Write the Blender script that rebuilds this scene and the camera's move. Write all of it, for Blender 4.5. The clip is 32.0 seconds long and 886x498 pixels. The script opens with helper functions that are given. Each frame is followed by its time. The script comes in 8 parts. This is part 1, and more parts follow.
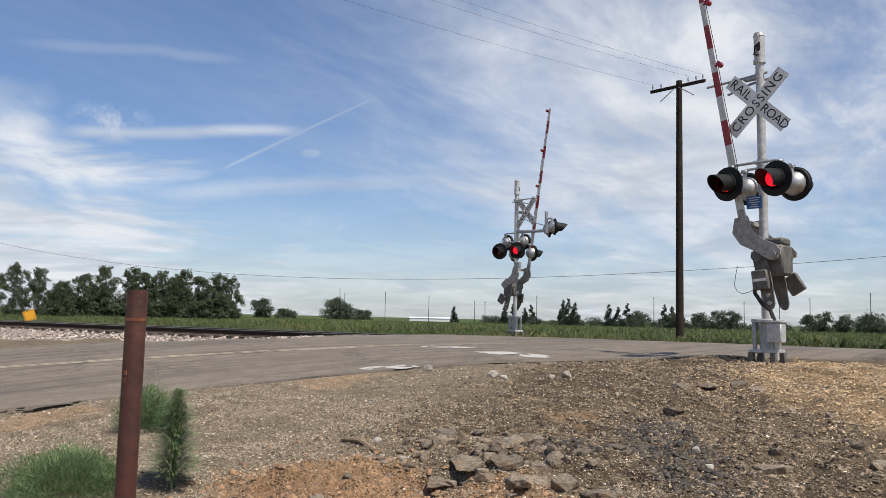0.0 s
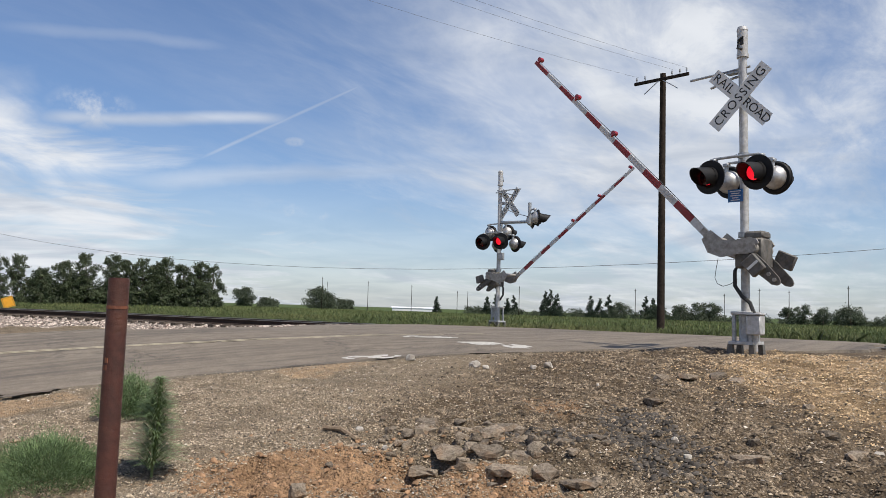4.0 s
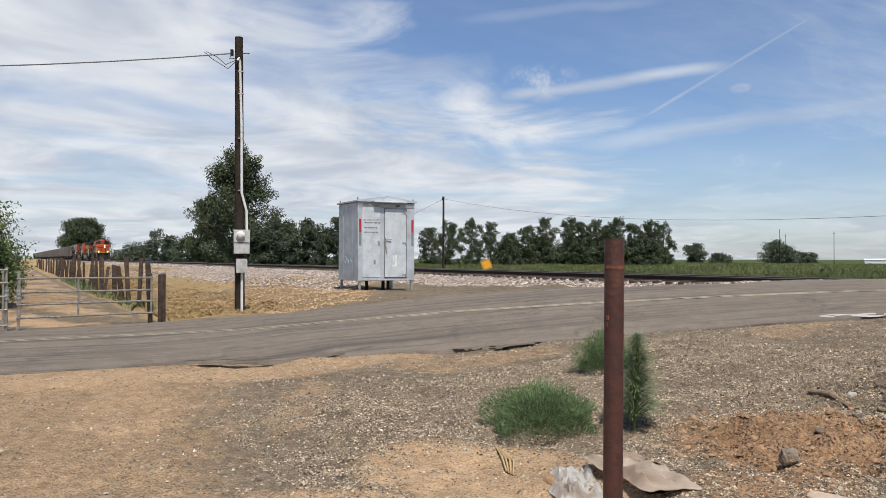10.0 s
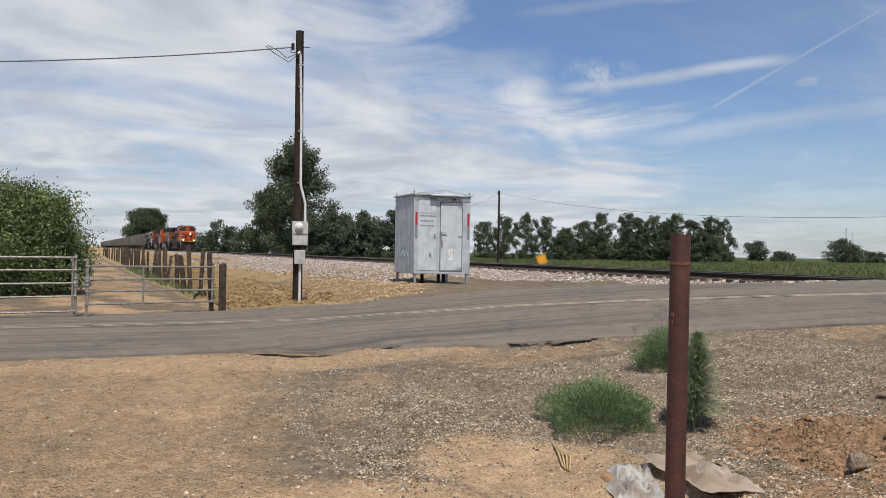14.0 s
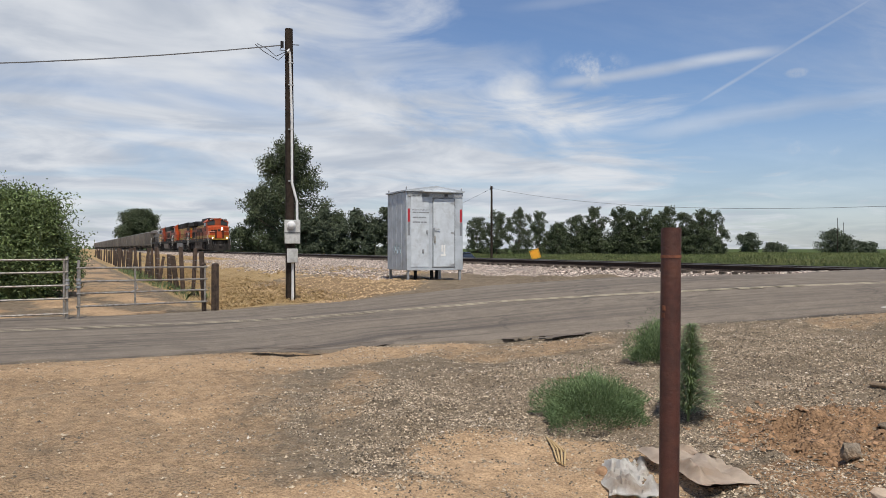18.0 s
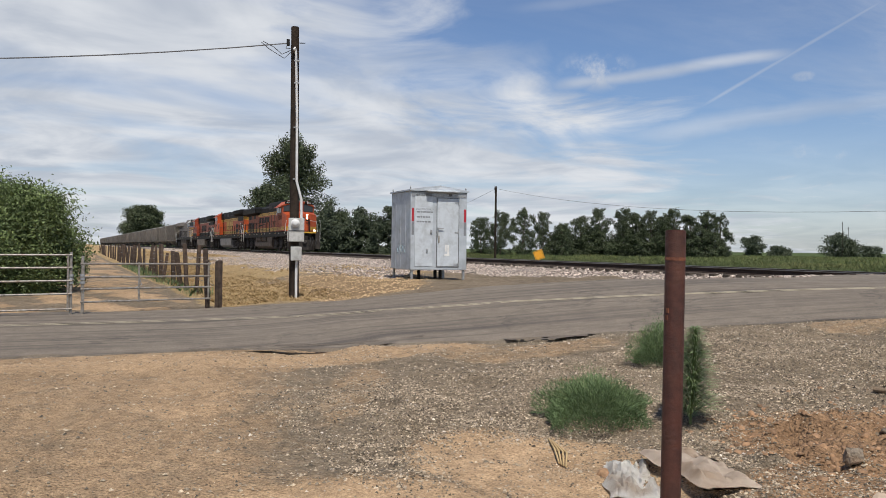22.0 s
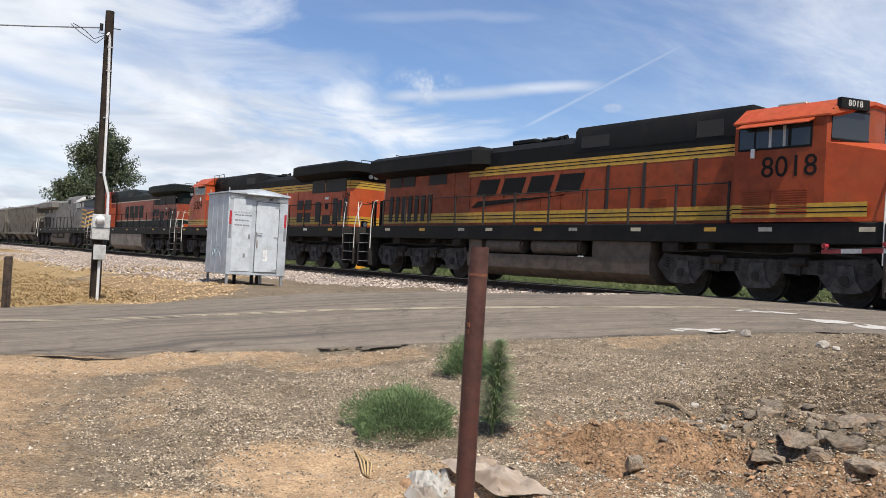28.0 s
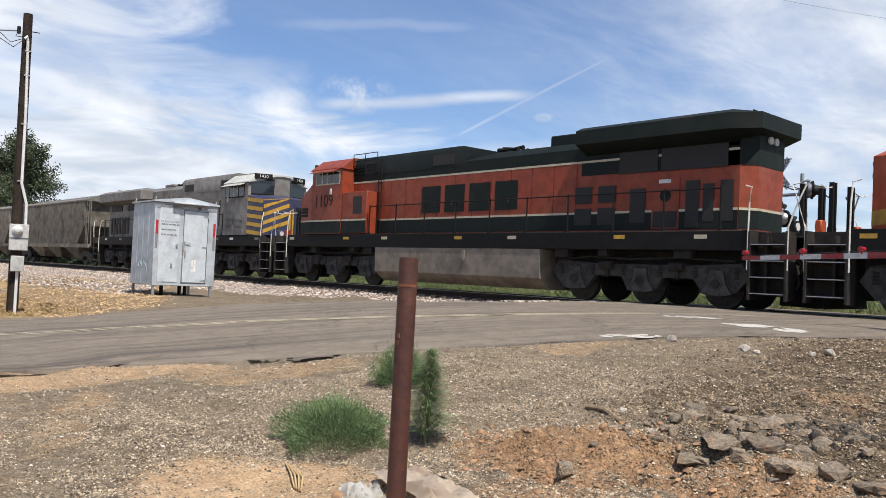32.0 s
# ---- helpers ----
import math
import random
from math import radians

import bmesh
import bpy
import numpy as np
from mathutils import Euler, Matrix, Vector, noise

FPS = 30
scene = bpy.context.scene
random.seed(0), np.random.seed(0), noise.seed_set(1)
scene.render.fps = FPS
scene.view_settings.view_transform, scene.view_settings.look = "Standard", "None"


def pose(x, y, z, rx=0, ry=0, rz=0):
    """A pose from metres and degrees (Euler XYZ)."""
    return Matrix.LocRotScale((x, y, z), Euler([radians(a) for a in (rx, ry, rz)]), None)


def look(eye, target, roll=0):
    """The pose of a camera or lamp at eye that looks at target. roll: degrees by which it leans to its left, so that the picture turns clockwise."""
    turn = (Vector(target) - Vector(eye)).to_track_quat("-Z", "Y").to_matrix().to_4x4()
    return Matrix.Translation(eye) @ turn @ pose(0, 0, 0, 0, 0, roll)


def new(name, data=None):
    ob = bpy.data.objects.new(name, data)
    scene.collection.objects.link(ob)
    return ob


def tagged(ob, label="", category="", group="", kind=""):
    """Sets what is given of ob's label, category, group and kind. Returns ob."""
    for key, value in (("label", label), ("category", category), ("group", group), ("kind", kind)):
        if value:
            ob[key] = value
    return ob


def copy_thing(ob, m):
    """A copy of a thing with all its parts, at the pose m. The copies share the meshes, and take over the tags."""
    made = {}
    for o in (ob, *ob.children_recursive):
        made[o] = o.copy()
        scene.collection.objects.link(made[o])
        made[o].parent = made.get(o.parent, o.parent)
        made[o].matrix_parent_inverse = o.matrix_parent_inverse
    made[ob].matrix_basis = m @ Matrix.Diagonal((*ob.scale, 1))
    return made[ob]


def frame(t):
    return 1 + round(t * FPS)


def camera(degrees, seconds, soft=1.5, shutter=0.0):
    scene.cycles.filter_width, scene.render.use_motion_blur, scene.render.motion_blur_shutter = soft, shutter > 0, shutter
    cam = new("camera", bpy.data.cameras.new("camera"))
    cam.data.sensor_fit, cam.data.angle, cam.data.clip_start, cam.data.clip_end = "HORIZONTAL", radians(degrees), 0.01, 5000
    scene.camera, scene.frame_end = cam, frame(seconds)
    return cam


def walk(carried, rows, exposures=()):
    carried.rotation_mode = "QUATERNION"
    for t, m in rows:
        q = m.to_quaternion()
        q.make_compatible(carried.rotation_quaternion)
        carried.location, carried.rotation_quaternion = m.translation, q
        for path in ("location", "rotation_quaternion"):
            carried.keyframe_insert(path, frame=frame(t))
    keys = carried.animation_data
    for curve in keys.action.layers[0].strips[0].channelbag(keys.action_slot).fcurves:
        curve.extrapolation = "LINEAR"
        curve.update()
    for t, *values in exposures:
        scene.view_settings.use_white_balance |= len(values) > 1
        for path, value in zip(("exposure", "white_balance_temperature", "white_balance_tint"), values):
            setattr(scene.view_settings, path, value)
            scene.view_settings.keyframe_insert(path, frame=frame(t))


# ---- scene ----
cam = camera(57.54, 32.0, 0.65)


def aimed(x, y, z, yaw, pitch, roll):
    """A camera pose from its place and its turn in degrees: yaw to the left of +y, pitch up, roll to the left."""
    a, b = radians(yaw), radians(pitch)
    way = Vector((-math.sin(a) * math.cos(b), math.cos(a) * math.cos(b), math.sin(b)))
    eye = Vector((x, y, z))
    return look(eye, eye + way * 10, roll)


# seconds, place in metres, yaw, pitch and roll in degrees
PATH = [
    (0.0, 0.117, 0.082, 1.499, 32.00, 4.91, 1.28),
    (0.5, 0.123, 0.083, 1.499, 31.08, 5.00, 1.28),
    (1.0, 0.119, 0.084, 1.499, 30.63, 4.96, 1.34),
    (1.5, 0.113, 0.080, 1.498, 30.44, 4.94, 1.60),
    (2.0, 0.122, 0.073, 1.500, 30.29, 4.77, 1.91),
    (2.5, 0.125, 0.075, 1.497, 30.27, 4.62, 1.85),
    (3.0, 0.121, 0.077, 1.501, 30.35, 4.45, 1.76),
    (3.5, 0.123, 0.074, 1.499, 30.64, 4.31, 1.78),
    (5.5, 0.118, 0.071, 1.499, 30.95, 4.13, 1.56),
    (6.0, 0.123, 0.068, 1.498, 30.90, 4.09, 1.40),
    (6.5, 0.120, 0.071, 1.499, 31.10, 3.79, 1.18),
    (7.0, 0.105, 0.071, 1.496, 32.36, 3.25, 0.97),
    (7.5, 0.074, 0.051, 1.493, 38.19, 2.95, 0.91),
    (8.0, 0.017, 0.027, 1.493, 47.35, 2.71, 0.78),
    (8.5, -0.008, 0.009, 1.494, 54.36, 1.88, 0.39),
    (9.0, -0.012, -0.010, 1.499, 57.98, 1.05, -0.07),
    (9.5, -0.016, -0.020, 1.501, 60.20, 0.75, -0.13),
    (10.0, -0.022, -0.027, 1.499, 61.82, 0.70, 0.12),
    (10.5, -0.019, -0.035, 1.500, 63.01, 0.64, 0.26),
    (11.0, -0.028, -0.042, 1.501, 64.12, 0.53, 0.32),
    (11.5, -0.033, -0.044, 1.499, 64.83, 0.40, 0.72),
    (12.0, -0.034, -0.052, 1.494, 64.53, -0.40, 1.40),
    (12.5, -0.033, -0.054, 1.493, 64.37, -0.95, 1.44),
    (13.0, -0.031, -0.055, 1.495, 64.52, -0.63, 1.06),
    (13.5, -0.034, -0.056, 1.495, 65.34, 0.05, 0.83),
    (15.5, -0.050, -0.042, 1.499, 66.16, 0.20, 1.23),
    (16.0, -0.050, -0.036, 1.501, 65.62, 0.33, 0.73),
    (16.5, -0.051, -0.033, 1.502, 65.33, 0.23, 0.11),
    (17.0, -0.054, -0.035, 1.498, 65.45, -0.06, 0.11),
    (17.5, -0.050, -0.033, 1.500, 65.48, -0.20, 0.02),
    (18.0, -0.053, -0.032, 1.498, 65.22, -0.04, 0.07),
    (18.5, -0.053, -0.032, 1.502, 65.16, 0.13, 0.08),
    (19.0, -0.053, -0.032, 1.498, 65.22, 0.25, 0.11),
    (19.5, -0.051, -0.033, 1.499, 65.23, 0.20, 0.23),
    (20.0, -0.050, -0.034, 1.497, 65.24, 0.25, 0.41),
    (20.5, -0.052, -0.035, 1.496, 65.43, 0.21, 0.59),
    (21.0, -0.052, -0.035, 1.494, 65.70, 0.15, 0.67),
    (21.5, -0.055, -0.034, 1.497, 65.75, 0.08, 0.57),
    (22.0, -0.057, -0.031, 1.498, 65.48, -0.06, 0.73),
    (22.5, -0.063, -0.030, 1.500, 65.08, -0.31, 0.90),
    (23.0, -0.062, -0.026, 1.499, 64.79, -0.41, 1.11),
    (23.5, -0.058, -0.023, 1.497, 64.16, -0.86, 1.37),
    (24.0, -0.040, -0.004, 1.497, 62.87, -1.42, 1.04),
    (24.5, -0.044, -0.004, 1.497, 61.99, -1.37, 1.20),
    (25.0, -0.047, -0.001, 1.496, 61.24, -0.96, 1.54),
    (25.5, -0.046, 0.000, 1.496, 60.38, -0.69, 1.88),
    (27.5, -0.041, 0.010, 1.499, 54.41, 1.34, 2.86),
    (28.0, -0.032, 0.023, 1.508, 52.93, 0.99, 3.15),
    (28.5, -0.030, 0.026, 1.502, 51.58, 0.34, 2.98),
    (29.0, -0.030, 0.029, 1.505, 51.05, 0.11, 3.23),
    (29.5, -0.016, 0.026, 1.500, 50.70, 0.67, 3.04),
    (30.0, -0.025, 0.027, 1.517, 49.79, 1.13, 3.10),
    (30.5, -0.030, 0.034, 1.514, 48.93, 1.18, 3.08),
    (31.0, -0.028, 0.038, 1.516, 48.74, 1.18, 2.80),
    (31.5, -0.031, 0.042, 1.514, 48.94, 1.41, 2.62),
    (32.0, -0.022, 0.036, 1.520, 48.24, 1.81, 2.68),
]
EXPOSURE = 0.0
walk(cam, [(row[0], aimed(*row[1:])) for row in PATH], [(t, EXPOSURE + e) for t, e in ((0.0, 0.02), (7.0, 0.0), (9.0, -0.03), (10.1, -0.02), (10.9, -0.17), (13.0, -0.15), (24.0, -0.14), (25.5, -0.02), (27.5, 0.20), (28.0, 0.24), (28.6, 0.42), (29.2, 0.44), (30.0, 0.30), (32.0, 0.28))])

# ---- daylight: a high sun behind the viewer's right shoulder and a blue sky with thin cirrus ----
SUN_EL, SUN_AZ = 60.0, 104.0        # degrees above the horizon; clockwise from +y
sun_way = Vector((math.sin(radians(SUN_AZ)) * math.cos(radians(SUN_EL)), math.cos(radians(SUN_AZ)) * math.cos(radians(SUN_EL)), math.sin(radians(SUN_EL))))
sun = new("sun", bpy.data.lights.new("sun", "SUN"))
sun.data.energy, sun.data.angle, sun.data.color = 5.0, radians(0.6), (1.0, 0.93, 0.82)
sun.matrix_world = look(sun_way * 50, (0, 0, 0))


class Net:
    """A small helper to wire shader nodes."""

    def __init__(self, tree):
        self.tree = tree

    def add(self, kind, **sets):
        node = self.tree.nodes.new(kind)
        for key, value in sets.items():
            if key in node.inputs.keys():
                node.inputs[key].default_value = value
            else:
                setattr(node, key, value)
        return node

    def link(self, a, b):
        self.tree.links.new(a, b)

    def math(self, op, a, b=None, c=None, clamp=False):
        node = self.tree.nodes.new("ShaderNodeMath")
        node.operation, node.use_clamp = op, clamp
        for slot, value in zip(node.inputs, (a, b, c)):
            if value is None:
                continue
            if isinstance(value, (int, float)):
                slot.default_value = value
            else:
                self.link(value, slot)
        return node.outputs[0]

    def vmath(self, op, a, b):
        node = self.tree.nodes.new("ShaderNodeVectorMath")
        node.operation = op
        for slot, value in zip(node.inputs, (a, b)):
            if isinstance(value, (tuple, list, Vector)):
                slot.default_value = tuple(value)
            else:
                self.link(value, slot)
        return node.outputs["Value"] if op in ("DOT_PRODUCT", "LENGTH") else node.outputs["Vector"]

    def mix(self, fac, a, b, blend="MIX"):
        node = self.tree.nodes.new("ShaderNodeMix")
        node.data_type, node.blend_type = "RGBA", blend
        for slot, value in ((node.inputs[0], fac), (node.inputs[6], a), (node.inputs[7], b)):
            if isinstance(value, (int, float)):
                slot.default_value = value
            elif isinstance(value, (tuple, list)):
                slot.default_value = (*value[:3], 1)
            else:
                self.link(value, slot)
        return node.outputs[2]

    def noise(self, coords, scale, detail=4.0, rough=0.55, distort=0.0, out=0):
        node = self.add("ShaderNodeTexNoise", Scale=scale, Detail=detail, Roughness=rough, Distortion=distort)
        if coords is not None:
            self.link(coords, node.inputs["Vector"])
        return node.outputs[out]

    def ramp(self, value, low, high, a=0.0, b=1.0):
        node = self.add("ShaderNodeMapRange", interpolation_type="SMOOTHSTEP")
        node.inputs[1].default_value, node.inputs[2].default_value = low, high
        node.inputs[3].default_value, node.inputs[4].default_value = a, b
        self.link(value, node.inputs[0])
        return node.outputs[0]


world = bpy.data.worlds.new("sky")
scene.world = world
world.use_nodes = True
W = Net(world.node_tree)
world.node_tree.nodes.clear()
sky = W.add("ShaderNodeTexSky", sky_type="NISHITA", sun_disc=False, sun_elevation=radians(SUN_EL), sun_rotation=radians(SUN_AZ), altitude=20.0, air_density=1.0, dust_density=0.6, ozone_density=2.0)
coord = W.add("ShaderNodeTexCoord").outputs["Generated"]
sep = W.add("ShaderNodeSeparateXYZ")
W.link(coord, sep.inputs[0])
height = W.math("MAXIMUM", sep.outputs[2], 0.0)
# the cloud deck is a flat sheet seen in perspective
over = W.math("ADD", height, 0.10)
flat = W.add("ShaderNodeCombineXYZ")
W.link(W.math("DIVIDE", sep.outputs[0], over), flat.inputs[0])
W.link(W.math("DIVIDE", sep.outputs[1], over), flat.inputs[1])


def sheet(turn, stretch, scale, low, high, detail=6.0, rough=0.6, distort=0.4, shift=(0, 0, 0)):
    """Streaked cirrus: noise drawn out along one bearing."""
    m = W.add("ShaderNodeMapping")
    m.inputs["Location"].default_value = shift
    m.inputs["Rotation"].default_value = (0, 0, radians(turn))
    m.inputs["Scale"].default_value = (1.0, stretch, 1.0)
    W.link(flat.outputs[0], m.inputs["Vector"])
    return W.ramp(W.noise(m.outputs[0], scale, detail, rough, distort), low, high)


def bearing(az, el):
    """The way to a point of the sky: degrees to the left of +y, and up."""
    a, b = radians(az), radians(el)
    return Vector((-math.sin(a) * math.cos(b), math.cos(a) * math.cos(b), math.sin(b)))


def streak(a, b, wide, soft_end=0.05, wobble=0.0):
    """A thin trail of cloud from one bearing to another."""
    a, b = bearing(*a), bearing(*b)
    across = a.cross(b).normalized()
    along = across.cross(a).normalized()
    d = W.vmath("DOT_PRODUCT", coord, across)
    if wobble:
        d = W.math("ADD", d, W.math("MULTIPLY", W.math("SUBTRACT", W.noise(coord, 9.0, 5.0), 0.5), wobble))
    band = W.ramp(W.math("ABSOLUTE", d), wide, 0.0)
    s = W.vmath("DOT_PRODUCT", coord, along)
    end = along.dot(b)
    return W.math("MULTIPLY", W.math("MULTIPLY", band, W.ramp(s, -soft_end, soft_end)), W.ramp(s, end + soft_end, end - soft_end))


def puff(at, wide, low=0.45, high=0.7, scale=14.0, flatten=2.5):
    """A small ragged cloud round one bearing."""
    c = bearing(*at)
    up = Vector((0, 0, 1))
    side = c.cross(up).normalized()
    rise = side.cross(c)
    u = W.vmath("DOT_PRODUCT", coord, side)
    v = W.math("MULTIPLY", W.math("SUBTRACT", W.vmath("DOT_PRODUCT", coord, rise), 0.0), flatten)
    near = W.math("SQRT", W.math("ADD", W.math("MULTIPLY", u, u), W.math("MULTIPLY", v, v)))
    front = W.ramp(W.vmath("DOT_PRODUCT", coord, c), 0.5, 0.7)
    ragged = W.ramp(W.noise(coord, scale, 6.0, 0.6), low, high)
    return W.math("MULTIPLY", W.math("MULTIPLY", W.ramp(near, wide, wide * 0.25), ragged), front)


DEG = 57.29578
azimuth = W.math("MULTIPLY", W.math("ARCTAN2", W.math("MULTIPLY", sep.outputs[0], -1.0), sep.outputs[1]), DEG)
rise = W.math("MULTIPLY", W.math("ARCSINE", sep.outputs[2]), DEG)
veil = sheet(35, 0.30, 0.60, 0.34, 0.74, shift=(0.3, 0.1, 0))
puffy = sheet(20, 0.62, 1.2, 0.30, 0.60, 5.0, 0.50, 0.5, shift=(0.6, 1.1, 0))
fine = sheet(-30, 0.40, 3.0, 0.36, 0.74, 8.0, 0.68, 0.4)
# a dense bank over one half of the sky; its ragged edge runs down towards the horizon
slant = W.math("SUBTRACT", W.math("MULTIPLY", W.math("SUBTRACT", azimuth, 49.0), 1 / 18), W.math("MULTIPLY", W.math("SUBTRACT", rise, 6.5), 1 / 9))
ragged = W.math("MULTIPLY", W.math("SUBTRACT", W.noise(flat.outputs[0], 1.5, 6.0, 0.56, 0.9), 0.5), 2.8)
bank = W.math("MULTIPLY", W.ramp(W.math("ADD", slant, ragged), -0.35, 0.75), W.ramp(azimuth, 150.0, 120.0))
bank = W.math("MULTIPLY", bank, W.ramp(rise, 50.0, 28.0))
bank = W.math("MULTIPLY", bank, W.math("ADD", 0.42, W.math("MULTIPLY", puffy, 0.58)))
right = W.ramp(azimuth, 52.0, 26.0)
edge = W.math("MULTIPLY", W.ramp(azimuth, 30.0, 10.0), W.ramp(rise, 4.0, 15.0))
thin = W.math("MULTIPLY", W.ramp(rise, 55.0, 30.0), W.math("MULTIPLY", W.math("ADD", W.math("MULTIPLY", edge, 0.72), W.math("ADD", 0.17, W.math("MULTIPLY", right, 0.80))), W.math("ADD", W.math("MULTIPLY", veil, 0.75), W.math("MULTIPLY", fine, 0.35))))
haze = W.math("MULTIPLY", W.ramp(rise, 11.0, 0.0), 0.40)
cover = W.math("MAXIMUM", W.math("MAXIMUM", bank, thin), haze)
for extra, much in ((streak((47.5, 9.9), (36.9, 15.5), 0.0035, 0.02), 0.34), (streak((57.5, 11.3), (42.6, 12.9), 0.011, 0.03, 0.010), 0.62),
                    (puff((54.8, 12.3), 0.055, 0.40, 0.60, 16.0, 1.8), 0.85), (puff((41.5, 11.3), 0.022, 0.35, 0.6, 20.0, 2.6), 0.55),
                    (puff((40.2, 6.5), 0.05, 0.40, 0.66, 16.0, 2.4), 0.6), (streak((60.0, 16.6), (47.0, 17.2), 0.012, 0.05, 0.02), 0.20),
                    (streak((52.0, 8.0), (30.0, 10.0), 0.020, 0.06, 0.03), 0.40)):
    cover = W.math("MAXIMUM", cover, W.math("MULTIPLY", extra, much))
cover = W.math("MINIMUM", cover, 0.96)
clear = W.mix(1.0, sky.outputs[0], (0.090, 0.099, 0.117), "MULTIPLY")
cloud = W.mix(W.ramp(W.noise(flat.outputs[0], 1.4, 5.0, 0.54, 0.6), 0.30, 0.68), (0.53, 0.58, 0.665), (0.815, 0.84, 0.88))
background = W.add("ShaderNodeBackground", Strength=1.0)
W.link(W.mix(cover, clear, cloud), background.inputs["Color"])
W.link(background.outputs[0], W.add("ShaderNodeOutputWorld").inputs["Surface"])

# ---- materials ----


def material(name, a, b=None, scale=8.0, rough=0.7, bump=0.0, bump_scale=None, metal=0.0, stain=None, stain_scale=1.2, stain_amount=0.5, coat=0.0, vary=0.0, spread=0.0, spec=0.5):
    """A surface of two mixed tones with fine relief; stain lays a third tone in large soft patches; vary differs from object to object."""
    m = bpy.data.materials.new(name)
    m.use_nodes = True
    n = Net(m.node_tree)
    bsdf = m.node_tree.nodes["Principled BSDF"]
    where = n.add("ShaderNodeTexCoord").outputs["Object"]
    b = b or tuple(c * 0.75 for c in a)
    grain = n.noise(where, scale, 6.0, 0.62)
    color = n.mix(n.ramp(grain, 0.36, 0.66), a, b)
    if stain:
        patch = n.ramp(n.noise(where, stain_scale, 5.0, 0.6, 0.3), 0.46, 0.70)
        color = n.mix(n.math("MULTIPLY", patch, stain_amount), color, stain)
    if vary or spread:
        rnd = n.add("ShaderNodeObjectInfo").outputs["Random"] if vary else n.add("ShaderNodeNewGeometry").outputs["Random Per Island"]
        color = n.mix(1.0, color, n.mix(rnd, (1 - (vary or spread),) * 3, (1 + (vary or spread),) * 3), "MULTIPLY")
    n.link(color, bsdf.inputs["Base Color"])
    bsdf.inputs["Metallic"].default_value = metal
    bsdf.inputs["Specular IOR Level"].default_value = spec
    n.link(n.ramp(grain, 0.3, 0.7, max(rough - 0.08, 0.03), min(rough + 0.08, 1.0)), bsdf.inputs["Roughness"])
    if coat:
        bsdf.inputs["Coat Weight"].default_value = coat
    if bump:
        node = n.add("ShaderNodeBump", Strength=bump, Distance=0.02)
        n.link(n.noise(where, bump_scale or scale * 3, 5.0, 0.65), node.inputs["Height"])
        n.link(node.outputs[0], bsdf.inputs["Normal"])
    return m


def glowing(name, color, strength):
    m = bpy.data.materials.new(name)
    m.use_nodes = True
    bsdf = m.node_tree.nodes["Principled BSDF"]
    bsdf.inputs["Base Color"].default_value = (*color, 1)
    bsdf.inputs["Emission Color"].default_value = (*color, 1)
    bsdf.inputs["Emission Strength"].default_value = strength
    return m


def glass(name, tint, rough=0.05):
    m = bpy.data.materials.new(name)
    m.use_nodes = True
    bsdf = m.node_tree.nodes["Principled BSDF"]
    bsdf.inputs["Base Color"].default_value = (*tint, 1)
    bsdf.inputs["Roughness"].default_value = rough
    bsdf.inputs["IOR"].default_value = 1.5
    bsdf.inputs["Specular IOR Level"].default_value = 0.6
    return m


